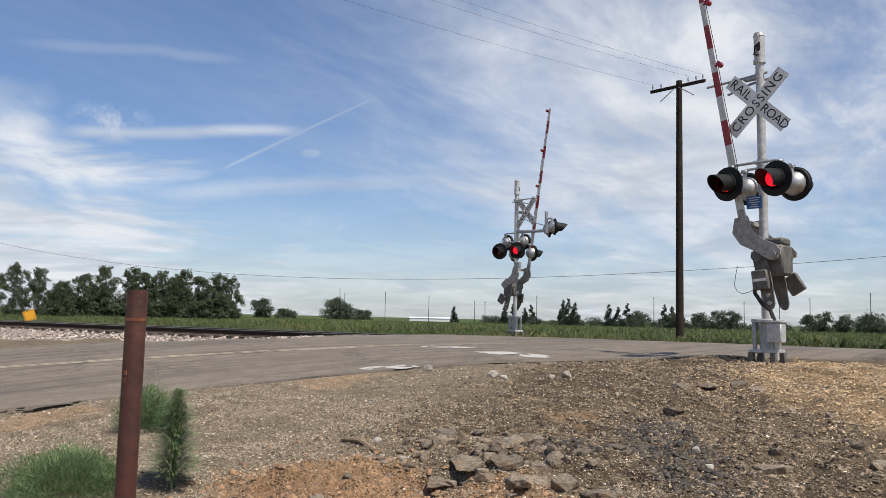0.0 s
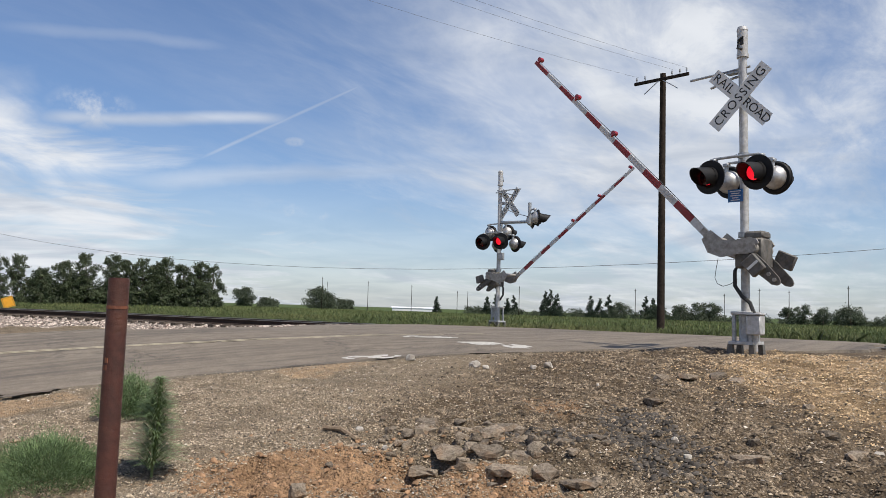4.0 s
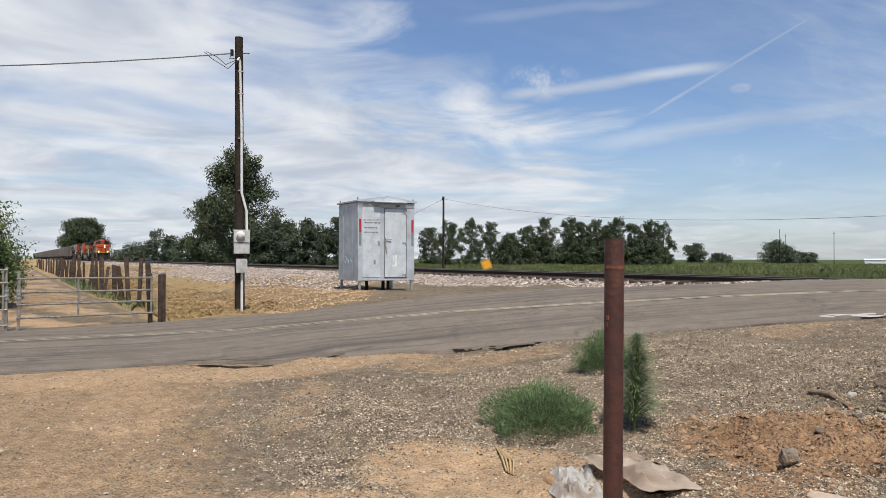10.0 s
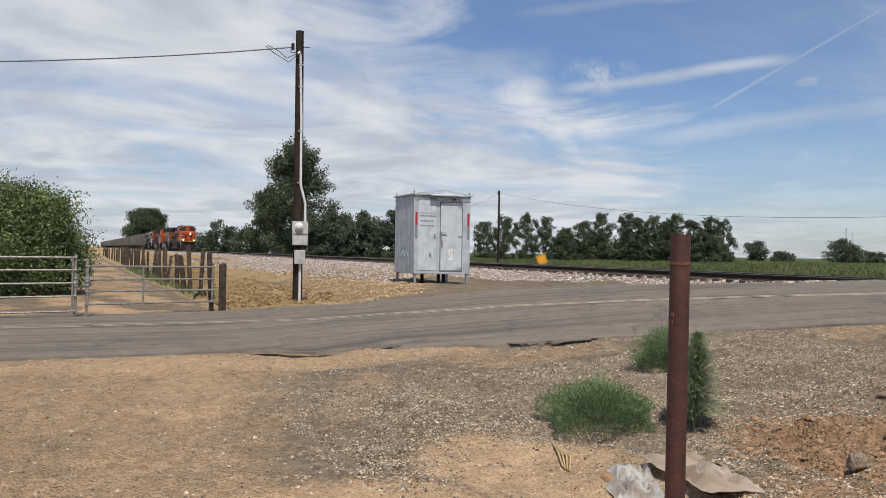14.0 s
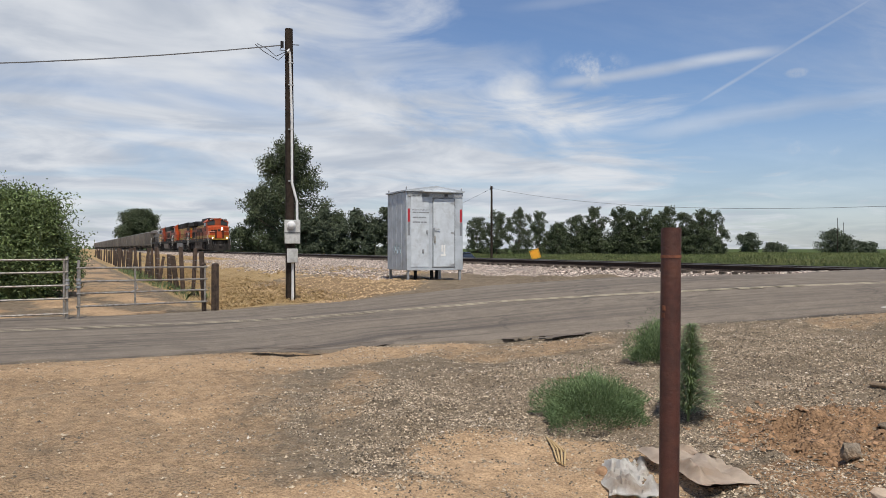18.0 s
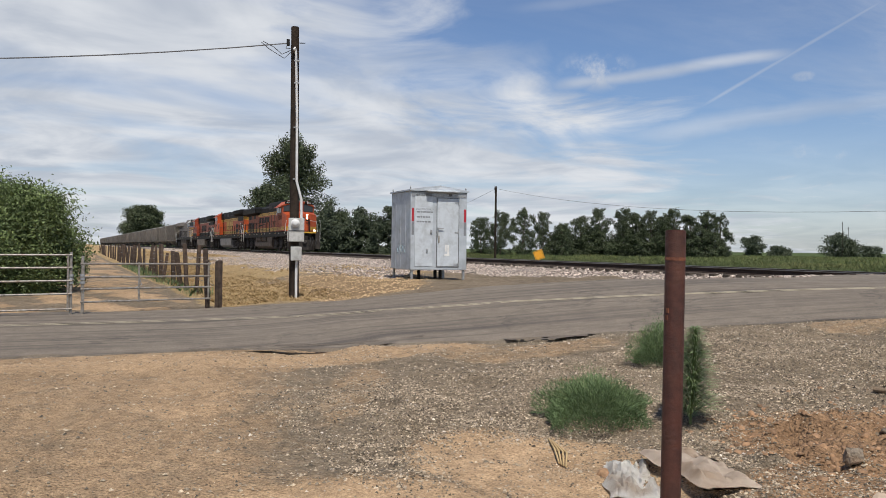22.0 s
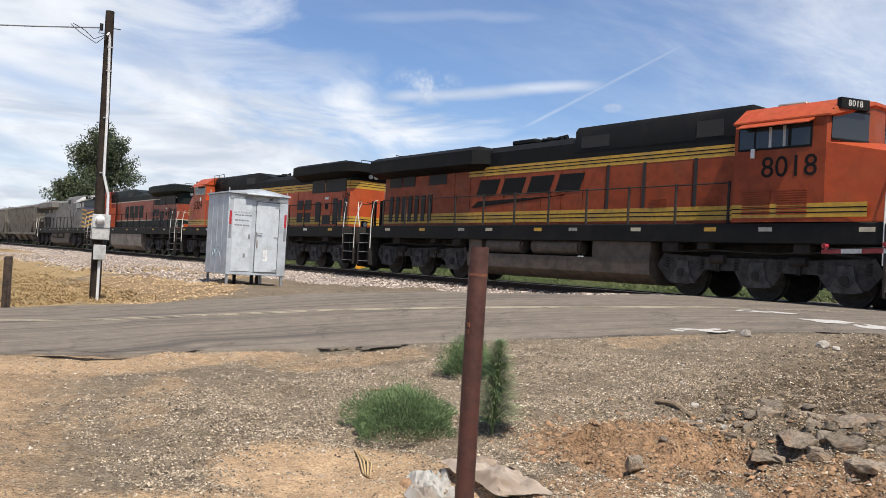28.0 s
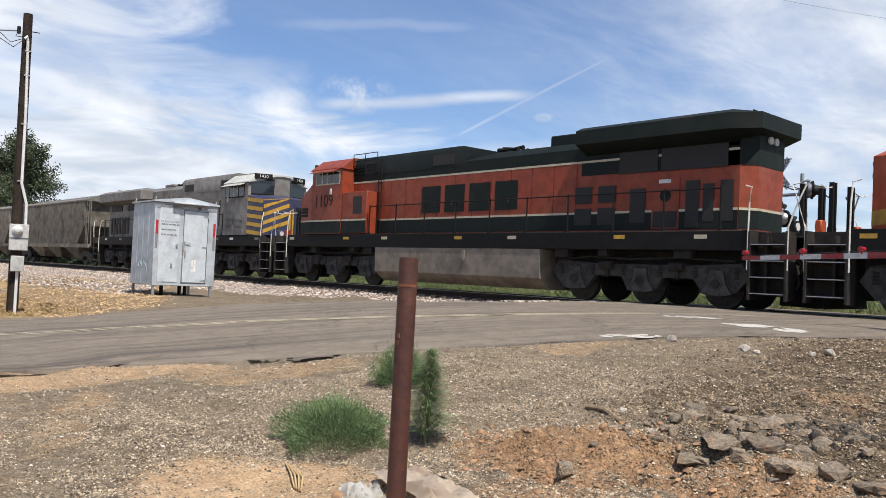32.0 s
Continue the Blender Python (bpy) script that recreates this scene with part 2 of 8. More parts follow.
M = {
    "crack_shade": material("broken_asphalt_with_shade", (0.105, 0.085, 0.066), (0.15, 0.12, 0.093), 60, 0.9, 0.5, 90),
    "road_white": material("worn_white_road_paint", (0.52, 0.50, 0.46), (0.34, 0.32, 0.29), 22, 0.8, 0.3, 80),
    "road_yellow": material("faded_yellow_road_paint", (0.47, 0.41, 0.29), (0.33, 0.285, 0.205), 9, 0.85, 0.2, 60),
    "ballast": material("pale_ballast_stone", (0.47, 0.405, 0.350), (0.105, 0.072, 0.060), 9, 0.9, 0.3, 40, spread=0.8),
    "pebble": material("mixed_gravel", (0.37, 0.303, 0.218), (0.14, 0.109, 0.077), 26, 0.9, 0.2, 60, spread=0.75),
    "gold_gravel": material("tan_crushed_rock", (0.50, 0.36, 0.205), (0.27, 0.18, 0.10), 30, 0.9, 0.2, 60, spread=0.4),
    "clod": material("orange_clod", (0.34, 0.205, 0.115), (0.20, 0.12, 0.068), 14, 0.95, 0.5, 40, spread=0.3),
    "rubble": material("broken_asphalt_rubble", (0.26, 0.21, 0.155), (0.125, 0.098, 0.072), 30, 0.92, 0.9, 70, stain=(0.30, 0.19, 0.11), stain_scale=4, stain_amount=0.7, vary=0.3),
    "brown_pebble": material("brown_crushed_earth", (0.228, 0.173, 0.115), (0.070, 0.051, 0.034), 22, 0.92, 0.3, 60, spread=0.75),
    "pale_pebble": material("pale_gravel_chips", (0.56, 0.51, 0.44), (0.38, 0.33, 0.28), 30, 0.9, 0.2, 60, spread=0.4),
    "black_pebble": material("black_asphalt_crumbs", (0.080, 0.068, 0.056), (0.045, 0.038, 0.032), 30, 0.9, 0.2, 60, spread=0.6),
    "pale_rock": material("pale_concrete_rock", (0.50, 0.46, 0.40), (0.33, 0.29, 0.25), 12, 0.9, 0.4, 40, vary=0.2),
    "tan_slab": material("tan_stone", (0.46, 0.36, 0.27), (0.34, 0.26, 0.19), 7, 0.9, 0.4, 30, vary=0.2),
    "rail": material("brown_rail_steel", (0.050, 0.033, 0.026), (0.030, 0.022, 0.018), 20, 0.8, 0.2, 60, spec=0.2),
    "rail_top": material("polished_rail_head", (0.42, 0.40, 0.38), (0.28, 0.26, 0.25), 40, 0.35, metal=0.9),
    "tie": material("creosoted_timber_tie", (0.055, 0.042, 0.034), (0.10, 0.08, 0.062), 12, 0.9, 0.4, 40, vary=0.3),
    "pole_wood": material("weathered_pole_timber", (0.036, 0.026, 0.020), (0.020, 0.015, 0.012), 7, 0.9, 0.5, 30, spec=0.2, stain=(0.055, 0.040, 0.030), stain_scale=1.5),
    "fence_wood": material("dark_fence_timber", (0.075, 0.05, 0.036), (0.035, 0.025, 0.02), 10, 0.95, 0.5, 30, vary=0.3),
    "rust": material("rusty_painted_pipe", (0.075, 0.024, 0.016), (0.050, 0.018, 0.013), 16, 0.62, 0.25, 60, stain=(0.11, 0.042, 0.024), stain_scale=6, stain_amount=0.5),
    "rust_gash": material("bare_rust_band", (0.20, 0.07, 0.032), (0.12, 0.04, 0.022), 30, 0.75, 0.3, 80),
    "aluminium": material("dull_aluminium", (0.50, 0.50, 0.50), (0.36, 0.36, 0.37), 9, 0.48, 0.1, 60, metal=0.75, stain=(0.25, 0.23, 0.20), stain_scale=5, stain_amount=0.35),
    "mast": material("silver_painted_mast", (0.52, 0.52, 0.52), (0.38, 0.38, 0.38), 14, 0.55, 0.15, 60, metal=0.3, stain=(0.30, 0.27, 0.22), stain_scale=5, stain_amount=0.5),
    "galv": material("galvanised_steel", (0.42, 0.43, 0.44), (0.30, 0.31, 0.32), 18, 0.5, 0.1, 60, metal=0.6),
    "mech": material("grey_gate_mechanism", (0.36, 0.345, 0.32), (0.27, 0.257, 0.235), 12, 0.6, 0.2, 60, metal=0.3, stain=(0.13, 0.10, 0.075), stain_scale=9, stain_amount=0.5),
    "mech_dark": material("grimy_gate_casting", (0.135, 0.128, 0.118), (0.085, 0.080, 0.073), 10, 0.7, 0.3, 60, metal=0.2, stain=(0.20, 0.16, 0.12), stain_scale=7, stain_amount=0.4),
    "black": material("black_enamel", (0.011, 0.011, 0.012), (0.018, 0.018, 0.019), 20, 0.6, spec=0.2),
    "rubber": material("black_cable", (0.015, 0.015, 0.016), (0.03, 0.03, 0.03), 30, 0.65),
    "sign_white": material("white_reflective_sheet", (0.74, 0.74, 0.72), (0.64, 0.64, 0.62), 6, 0.5, stain=(0.45, 0.43, 0.40), stain_scale=4, stain_amount=0.3),
    "sign_black": material("black_sign_paint", (0.02, 0.02, 0.02), (0.03, 0.03, 0.03), 20, 0.6),
    "sign_blue": material("blue_notice_plate", (0.02, 0.10, 0.30), (0.025, 0.13, 0.36), 20, 0.45),
    "sign_yellow": material("yellow_warning_sheet", (0.75, 0.36, 0.02), (0.66, 0.30, 0.02), 8, 0.5),
    "arm_red": material("red_arm_stripe", (0.27, 0.022, 0.026), (0.20, 0.018, 0.020), 20, 0.5, stain=(0.28, 0.10, 0.08), stain_scale=6, stain_amount=0.3),
    "arm_white": material("white_arm_stripe", (0.58, 0.57, 0.56), (0.46, 0.45, 0.44), 20, 0.5, stain=(0.36, 0.34, 0.31), stain_scale=6, stain_amount=0.4),
    "lens_dark": glass("dark_red_lens", (0.035, 0.005, 0.005), 0.25),
    "lens_lit": glowing("lit_red_lens", (0.85, 0.012, 0.030), 1.0),
    "lamp_red": glass("red_lamp_glass", (0.30, 0.01, 0.02), 0.2),
    "hut": material("weathered_aluminium_sheet", (0.46, 0.50, 0.545), (0.39, 0.43, 0.47), 3, 0.5, 0.06, 30, metal=0.12, stain=(0.24, 0.25, 0.26), stain_scale=1.8, stain_amount=0.5),
    "hut_patch": material("overpainted_panel", (0.52, 0.565, 0.61), (0.45, 0.49, 0.53), 4, 0.5, stain=(0.29, 0.30, 0.31), stain_scale=3),
    "hut_dark": material("dark_seam", (0.12, 0.12, 0.125), (0.08, 0.08, 0.085), 10, 0.6),
    "hut_red": material("red_reflector_tape", (0.40, 0.02, 0.03), (0.32, 0.02, 0.03), 20, 0.4),
    "print_grey": material("grey_stencil_print", (0.16, 0.17, 0.19), (0.22, 0.23, 0.25), 30, 0.7),
    "graffiti": material("faint_teal_spray", (0.30, 0.44, 0.50), (0.38, 0.50, 0.55), 12, 0.6),
    "meter": material("grey_meter_box", (0.46, 0.46, 0.45), (0.36, 0.36, 0.355), 12, 0.55, stain=(0.24, 0.23, 0.21), stain_scale=6),
    "conduit": material("white_conduit", (0.66, 0.66, 0.66), (0.55, 0.55, 0.55), 10, 0.5),
    "pipe_gate": material("galvanised_gate_tube", (0.36, 0.34, 0.31), (0.22, 0.20, 0.175), 12, 0.5, 0.1, 50, metal=0.5, stain=(0.22, 0.13, 0.08), stain_scale=5, stain_amount=0.4),
    "wire": material("grey_line_wire", (0.12, 0.12, 0.13), (0.09, 0.09, 0.09), 5, 0.6),
    "bark": material("grey_brown_bark", (0.13, 0.10, 0.075), (0.07, 0.055, 0.042), 10, 0.95, 0.6, 30),
    "leaf_euc": material("dark_grey_green_leaf", (0.076, 0.098, 0.045), (0.032, 0.045, 0.021), 0.8, 0.75, spread=0.6),
    "leaf_far": material("hazy_green_leaf", (0.078, 0.098, 0.056), (0.044, 0.060, 0.038), 2, 0.85, spread=0.35),
    "leaf_orchard": material("bright_orchard_leaf", (0.125, 0.170, 0.055), (0.068, 0.102, 0.032), 2, 0.65, spread=0.5),
    "leaf_conifer": material("dark_conifer_needle", (0.022, 0.040, 0.020), (0.014, 0.026, 0.014), 2, 0.85, spread=0.4),
    "weed": material("blue_green_weed", (0.140, 0.205, 0.085), (0.080, 0.130, 0.052), 4, 0.75, spread=0.45),
    "horseweed": material("dark_green_weed", (0.190, 0.265, 0.110), (0.115, 0.175, 0.068), 4, 0.7, spread=0.4),
    "weed_stem": material("pale_green_stem", (0.16, 0.20, 0.08), (0.10, 0.14, 0.05), 10, 0.7),
    "crop": material("green_field_leaf", (0.135, 0.165, 0.052), (0.060, 0.085, 0.028), 1.1, 0.75, spread=0.6, stain=(0.24, 0.22, 0.09), stain_scale=0.12, stain_amount=0.7),
    "dry_grass": material("straw_grass", (0.43, 0.31, 0.155), (0.33, 0.23, 0.115), 3, 0.85, spread=0.4),
    "cloth": material("dirty_pale_sheeting", (0.74, 0.72, 0.68), (0.58, 0.54, 0.48), 5, 0.6, 0.8, 16, stain=(0.36, 0.26, 0.18), stain_scale=5, stain_amount=0.6),
    "cloth_pink": material("dusty_cream_sheeting", (0.64, 0.54, 0.44), (0.52, 0.42, 0.33), 5, 0.8, 0.4, 12, stain=(0.40, 0.27, 0.17), stain_scale=3),
    "stick": material("dry_stick", (0.30, 0.22, 0.14), (0.20, 0.14, 0.09), 16, 0.9, 0.4, 40),
    "far_white": material("white_roof_sheet", (0.72, 0.73, 0.75), (0.66, 0.67, 0.70), 1, 0.6),
}


def ground_material():
    """Soil, gravel, straw and field: the share of each lies in the mesh; the grain comes from noise."""
    m = bpy.data.materials.new("mixed_ground")
    m.use_nodes = True
    n = Net(m.node_tree)
    bsdf = m.node_tree.nodes["Principled BSDF"]
    where = n.add("ShaderNodeNewGeometry").outputs["Position"]
    soil = n.add("ShaderNodeAttribute", attribute_name="soil")
    more = n.add("ShaderNodeAttribute", attribute_name="cover")
    s = n.add("ShaderNodeSeparateColor")
    c = n.add("ShaderNodeSeparateColor")
    n.link(soil.outputs["Color"], s.inputs[0])
    n.link(more.outputs["Color"], c.inputs[0])
    speck = n.noise(where, 55, 4.0, 0.7)
    mid = n.noise(where, 9, 6.0, 0.65)
    wide = n.noise(where, 0.8, 5.0, 0.6, 0.4)
    voro = n.add("ShaderNodeTexVoronoi", Scale=34.0)
    n.link(where, voro.inputs["Vector"])
    vsep = n.add("ShaderNodeSeparateColor")
    n.link(voro.outputs["Color"], vsep.inputs[0])
    stone = n.ramp(voro.outputs["Distance"], 0.55, 0.15)
    sand = n.mix(n.ramp(mid, 0.35, 0.65), (0.45, 0.315, 0.19), (0.335, 0.23, 0.138))
    gravel = n.mix(n.ramp(mid, 0.35, 0.68), (0.262, 0.208, 0.145), (0.168, 0.131, 0.091))
    earth = n.mix(n.ramp(mid, 0.35, 0.66), (0.170, 0.126, 0.081), (0.080, 0.058, 0.038))
    gravel = n.mix(n.ramp(n.math("ADD", c.outputs[2], n.math("MULTIPLY", n.math("SUBTRACT", n.noise(where, 1.3, 6.0, 0.65), 0.5), 0.9)), 0.3, 0.7), gravel, earth)
    gravel = n.mix(n.math("MULTIPLY", n.math("MULTIPLY", stone, n.ramp(vsep.outputs[0], 0.45, 0.95)), 0.6), gravel, (0.36, 0.31, 0.25))
    orange = n.mix(n.ramp(mid, 0.35, 0.65), (0.41, 0.258, 0.146), (0.245, 0.150, 0.086))
    straw = n.mix(n.ramp(mid, 0.3, 0.7), (0.46, 0.335, 0.165), (0.30, 0.21, 0.11))
    field = n.mix(n.ramp(mid, 0.3, 0.7), (0.075, 0.105, 0.028), (0.05, 0.075, 0.022))
    gold = n.mix(n.ramp(mid, 0.35, 0.65), (0.32, 0.225, 0.130), (0.20, 0.138, 0.080))
    color = gravel
    for share, tone in ((s.outputs[0], sand), (s.outputs[1], orange), (s.outputs[2], gold), (c.outputs[0], straw), (c.outputs[1], field)):
        edge = n.ramp(n.math("ADD", share, n.math("MULTIPLY", n.math("SUBTRACT", n.noise(where, 2.4, 7.0, 0.68), 0.5), 0.9)), 0.30, 0.70)
        edge = n.math("MULTIPLY", edge, n.ramp(share, 0.0, 0.15))
        color = n.mix(edge, color, tone)
    color = n.mix(1.0, color, n.mix(n.ramp(speck, 0.3, 0.7), (0.62, 0.61, 0.60), (1.25, 1.25, 1.25)), "MULTIPLY")
    color = n.mix(1.0, color, n.mix(n.ramp(wide, 0.3, 0.7), (0.86, 0.86, 0.86), (1.10, 1.10, 1.10)), "MULTIPLY")
    n.link(color, bsdf.inputs["Base Color"])
    bsdf.inputs["Roughness"].default_value = 0.95
    bsdf.inputs["Specular IOR Level"].default_value = 0.2
    bump = n.add("ShaderNodeBump", Strength=1.0, Distance=0.030)
    loose = n.ramp(s.outputs[0], 0.55, 0.95, 1.0, 0.30)
    n.link(n.math("MULTIPLY", loose, n.math("ADD", n.math("MULTIPLY", stone, 0.6), n.math("ADD", n.noise(where, 20, 6.0, 0.7), n.math("MULTIPLY", speck, 0.5)))), bump.inputs["Height"])
    n.link(bump.outputs[0], bsdf.inputs["Normal"])
    return m


def asphalt_material():
    m = bpy.data.materials.new("worn_asphalt")
    m.use_nodes = True
    n = Net(m.node_tree)
    bsdf = m.node_tree.nodes["Principled BSDF"]
    where = n.add("ShaderNodeNewGeometry").outputs["Position"]
    along = n.add("ShaderNodeUVMap").outputs[0]
    stretch = n.add("ShaderNodeMapping")
    stretch.inputs["Scale"].default_value = (2.2, 0.06, 1.0)
    n.link(along, stretch.inputs["Vector"])
    lanes = n.noise(stretch.outputs[0], 1.1, 7.0, 0.68, 0.3)
    mid = n.noise(where, 3.0, 6.0, 0.65)
    speck = n.noise(where, 70, 3.0, 0.7)
    color = n.mix(n.ramp(mid, 0.3, 0.7), (0.210, 0.176, 0.138), (0.152, 0.127, 0.101))
    color = n.mix(n.ramp(lanes, 0.44, 0.66), color, (0.094, 0.080, 0.068))
    color = n.mix(n.math("MULTIPLY", n.ramp(n.noise(where, 0.5, 4.0), 0.5, 0.72), 0.5), color, (0.200, 0.170, 0.135))
    crack = n.add("ShaderNodeTexVoronoi", feature="DISTANCE_TO_EDGE", Scale=0.42)
    warp = n.vmath("ADD", where, n.vmath("MULTIPLY", n.noise(where, 1.8, 5.0, 0.6, 0.0, 1), (1.6, 1.6, 0.0)))
    n.link(warp, crack.inputs["Vector"])
    line = n.math("MULTIPLY", n.ramp(crack.outputs["Distance"], 0.022, 0.006), n.ramp(n.noise(where, 0.35, 3.0), 0.46, 0.56))
    color = n.mix(n.math("MULTIPLY", line, 0.42), color, (0.060, 0.054, 0.048))
    color = n.mix(1.0, color, n.mix(n.ramp(speck, 0.3, 0.7), (0.70, 0.70, 0.70), (1.28, 1.28, 1.28)), "MULTIPLY")
    n.link(color, bsdf.inputs["Base Color"])
    bsdf.inputs["Roughness"].default_value = 0.88
    bsdf.inputs["Specular IOR Level"].default_value = 0.3
    bump = n.add("ShaderNodeBump", Strength=0.6, Distance=0.012)
    n.link(n.math("SUBTRACT", n.math("ADD", speck, mid), n.math("MULTIPLY", line, 1.5)), bump.inputs["Height"])
    n.link(bump.outputs[0], bsdf.inputs["Normal"])
    return m


M["ground"], M["asphalt"] = ground_material(), asphalt_material()

# ---- mesh helpers ----
UP = Vector((0, 0, 1))


def basis(a, b):
    """A frame at a whose z points to b."""
    return Matrix.Translation(a) @ (Vector(b) - Vector(a)).to_track_quat("Z", "Y").to_matrix().to_4x4()


def box(bm, x, y, z, sx, sy, sz, turn=None, bevel=0.0):
    """A block centred at x, y, z; bevel rounds its edges."""
    m = Matrix.Translation((x, y, z)) @ (turn.to_4x4() if turn else Matrix()) @ Matrix.Diagonal((sx, sy, sz, 1))
    made = bmesh.ops.create_cube(bm, size=1.0, matrix=m)
    if bevel:
        edges = list({e for v in made["verts"] for e in v.link_edges})
        bmesh.ops.bevel(bm, geom=edges, offset=bevel, segments=1, affect="EDGES")
    return bm


def rod(bm, a, b, r, r2=None, n=10, caps=True):
    """A round bar from a to b, tapering from r to r2."""
    a, b = Vector(a), Vector(b)
    m = basis(a, b) @ Matrix.Translation((0, 0, (b - a).length / 2))
    bmesh.ops.create_cone(bm, cap_ends=caps, segments=n, radius1=r, radius2=r if r2 is None else r2, depth=(b - a).length, matrix=m)
    return bm


def tube(bm, points, r, n=8):
    """A bent pipe through the points."""
    rings = []
    pts = [Vector(p) for p in points]
    for i, p in enumerate(pts):
        way = (pts[min(i + 1, len(pts) - 1)] - pts[max(i - 1, 0)]).normalized()
        side = way.cross(UP if abs(way.z) < 0.95 else Vector((1, 0, 0))).normalized()
        rise = side.cross(way)
        rings.append([bm.verts.new(p + (side * math.cos(a) + rise * math.sin(a)) * r) for a in (2 * math.pi * k / n for k in range(n))])
    for a, b in zip(rings, rings[1:]):
        for k in range(n):
            bm.faces.new((a[k], a[(k + 1) % n], b[(k + 1) % n], b[k]))
    bm.faces.new(rings[0][::-1])
    bm.faces.new(rings[-1])
    return bm


def prism(bm, outline, a, b, axis="y"):
    """A flat outline of (u, z) pairs pushed from a to b along x or y."""
    def place(u, z, d):
        return (u, d, z) if axis == "y" else (d, u, z)
    first = [bm.verts.new(place(u, z, a)) for u, z in outline]
    last = [bm.verts.new(place(u, z, b)) for u, z in outline]
    k = len(outline)
    bm.faces.new(first)
    bm.faces.new(last[::-1])
    for i in range(k):
        bm.faces.new((first[i], last[i], last[(i + 1) % k], first[(i + 1) % k]))
    bmesh.ops.recalc_face_normals(bm, faces=bm.faces)
    return bm


def mesh_of(bm, mat, smooth=False, angle=40):
    data = bpy.data.meshes.new("mesh")
    bm.normal_update()
    bm.to_mesh(data)
    bm.free()
    data.materials.append(mat)
    if smooth:
        data.shade_smooth()
        data.set_sharp_from_angle(angle=radians(angle))
    return data


def part(name, bm, mat, parent=None, label="", smooth=True, m=None):
    """Links a bmesh as one mesh object, under a thing or a part."""
    ob = new(name, mesh_of(bm, M[mat] if isinstance(mat, str) else mat, smooth))
    ob.parent = parent
    if m is not None:
        ob.matrix_local = m
    if label:
        tagged(ob, label)
    return ob


def thing(name, m, label, category, group="", kind=""):
    ob = new(name)
    ob.empty_display_size = 0.2
    ob.matrix_local = m
    return tagged(ob, label, category, group, kind)


def B():
    return bmesh.new()


def lettering(text, size, mat, parent, m, name="lettering", depth=0.002, spacing=1.0):
    """Words in the built-in font, as a thin mesh."""
    curve = bpy.data.curves.new("words", "FONT")
    curve.body, curve.size, curve.align_x, curve.align_y, curve.extrude = text, size, "CENTER", "CENTER", depth
    curve.space_character, curve.resolution_u = spacing, 3
    holder = bpy.data.objects.new("words", curve)
    data = bpy.data.meshes.new_from_object(holder)
    bpy.data.objects.remove(holder)
    data.materials.clear()
    data.materials.append(M[mat] if isinstance(mat, str) else mat)
    ob = new(name, data)
    ob.parent = parent
    ob.matrix_local = m
    return ob

# ---- the ground: one sheet to the horizon ----
TRACK_Y, RAIL_Z = 18.9, 1.0
ROAD_NEAR = ((-60, -11.9), (1.6, -11.9), (4.0, -11.6), (5.2, -10.8), (6.3, -10.2), (7.3, -9.3), (8.6, -8.4), (9.8, -7.2), (11.2, -5.9), (12.2, -4.6), (14.0, -3.3), (15.2, -1.3), (16.0, -0.7), (21.5, -0.7), (24, -4.0), (30, -5.0), (60, -2.0))
ROAD_FAR = ((-60, -18.7), (2.0, -19.1), (4.6, -20.0), (6.5, -19.1), (8.2, -18.0), (10.0, -16.5), (11.8, -14.8), (13.0, -13.6), (14.0, -13.1), (15.3, -12.9), (20, -12.8), (22, -12.5), (26, -11.6), (60, -9.0))


def smooth(a, b, v):
    u = np.clip((v - a) / (b - a), 0, 1)
    return u * u * (3 - 2 * u)


def road_edges(y):
    return np.interp(y, *zip(*ROAD_NEAR)), np.interp(y, *zip(*ROAD_FAR))


def waves(x, y, seed, octaves):
    """Cheap smooth relief: sums of turned sine waves."""
    rng = np.random.RandomState(seed)
    z = np.zeros_like(x)
    for size, high in octaves:
        for _ in range(5):
            a, p = rng.uniform(0, 6.28, 2)
            k = 6.28 / (size * rng.uniform(0.7, 1.4))
            z = z + high / 2.2 * np.sin((x * math.cos(a) + y * math.sin(a)) * k + p)
    return z


def plain_height(x, y):
    """The lie of the land without its roughness."""
    x, y = np.asarray(x, float), np.asarray(y, float)
    base = 0.93 * smooth(3.0, 13.5, y) + 0.03 * smooth(13.5, 16.0, y)
    left = np.maximum.reduce([smooth(-17.0, -23.0, x), 0.62 * smooth(-13.2, -16.2, x) * smooth(11.2, 13.2, y), smooth(-16.2, -19.0, x) * smooth(10.6, 12.6, y)])
    lane = 0.05 + 0.42 * smooth(5.5, 8.5, y) - 0.10 * smooth(-30, -40, x) * smooth(9, 5, y)
    z = base * (1 - left) + lane * left
    right = smooth(1.0, 6.0, x)
    z = z * (1 - 0.25 * right)
    beyond = smooth(21.5, 26.0, y)
    lane = smooth(24.6, 25.3, y) * smooth(29.4, 28.2, y) * smooth(-14.5, -18.5, x)
    beyond_z = (0.25 + 0.45 * smooth(-30, -14, x) * smooth(2, -3, x) * smooth(40, 26, y))
    return z * (1 - beyond) + (beyond_z * (1 - lane) - 0.2 * lane) * beyond


def blob(x, y, cx, cy, rx, ry, turn=0.0):
    a = radians(turn)
    u, v = (x - cx) * math.cos(a) + (y - cy) * math.sin(a), -(x - cx) * math.sin(a) + (y - cy) * math.cos(a)
    return np.clip(1.35 - np.sqrt((u / rx) ** 2 + (v / ry) ** 2), 0, 1)


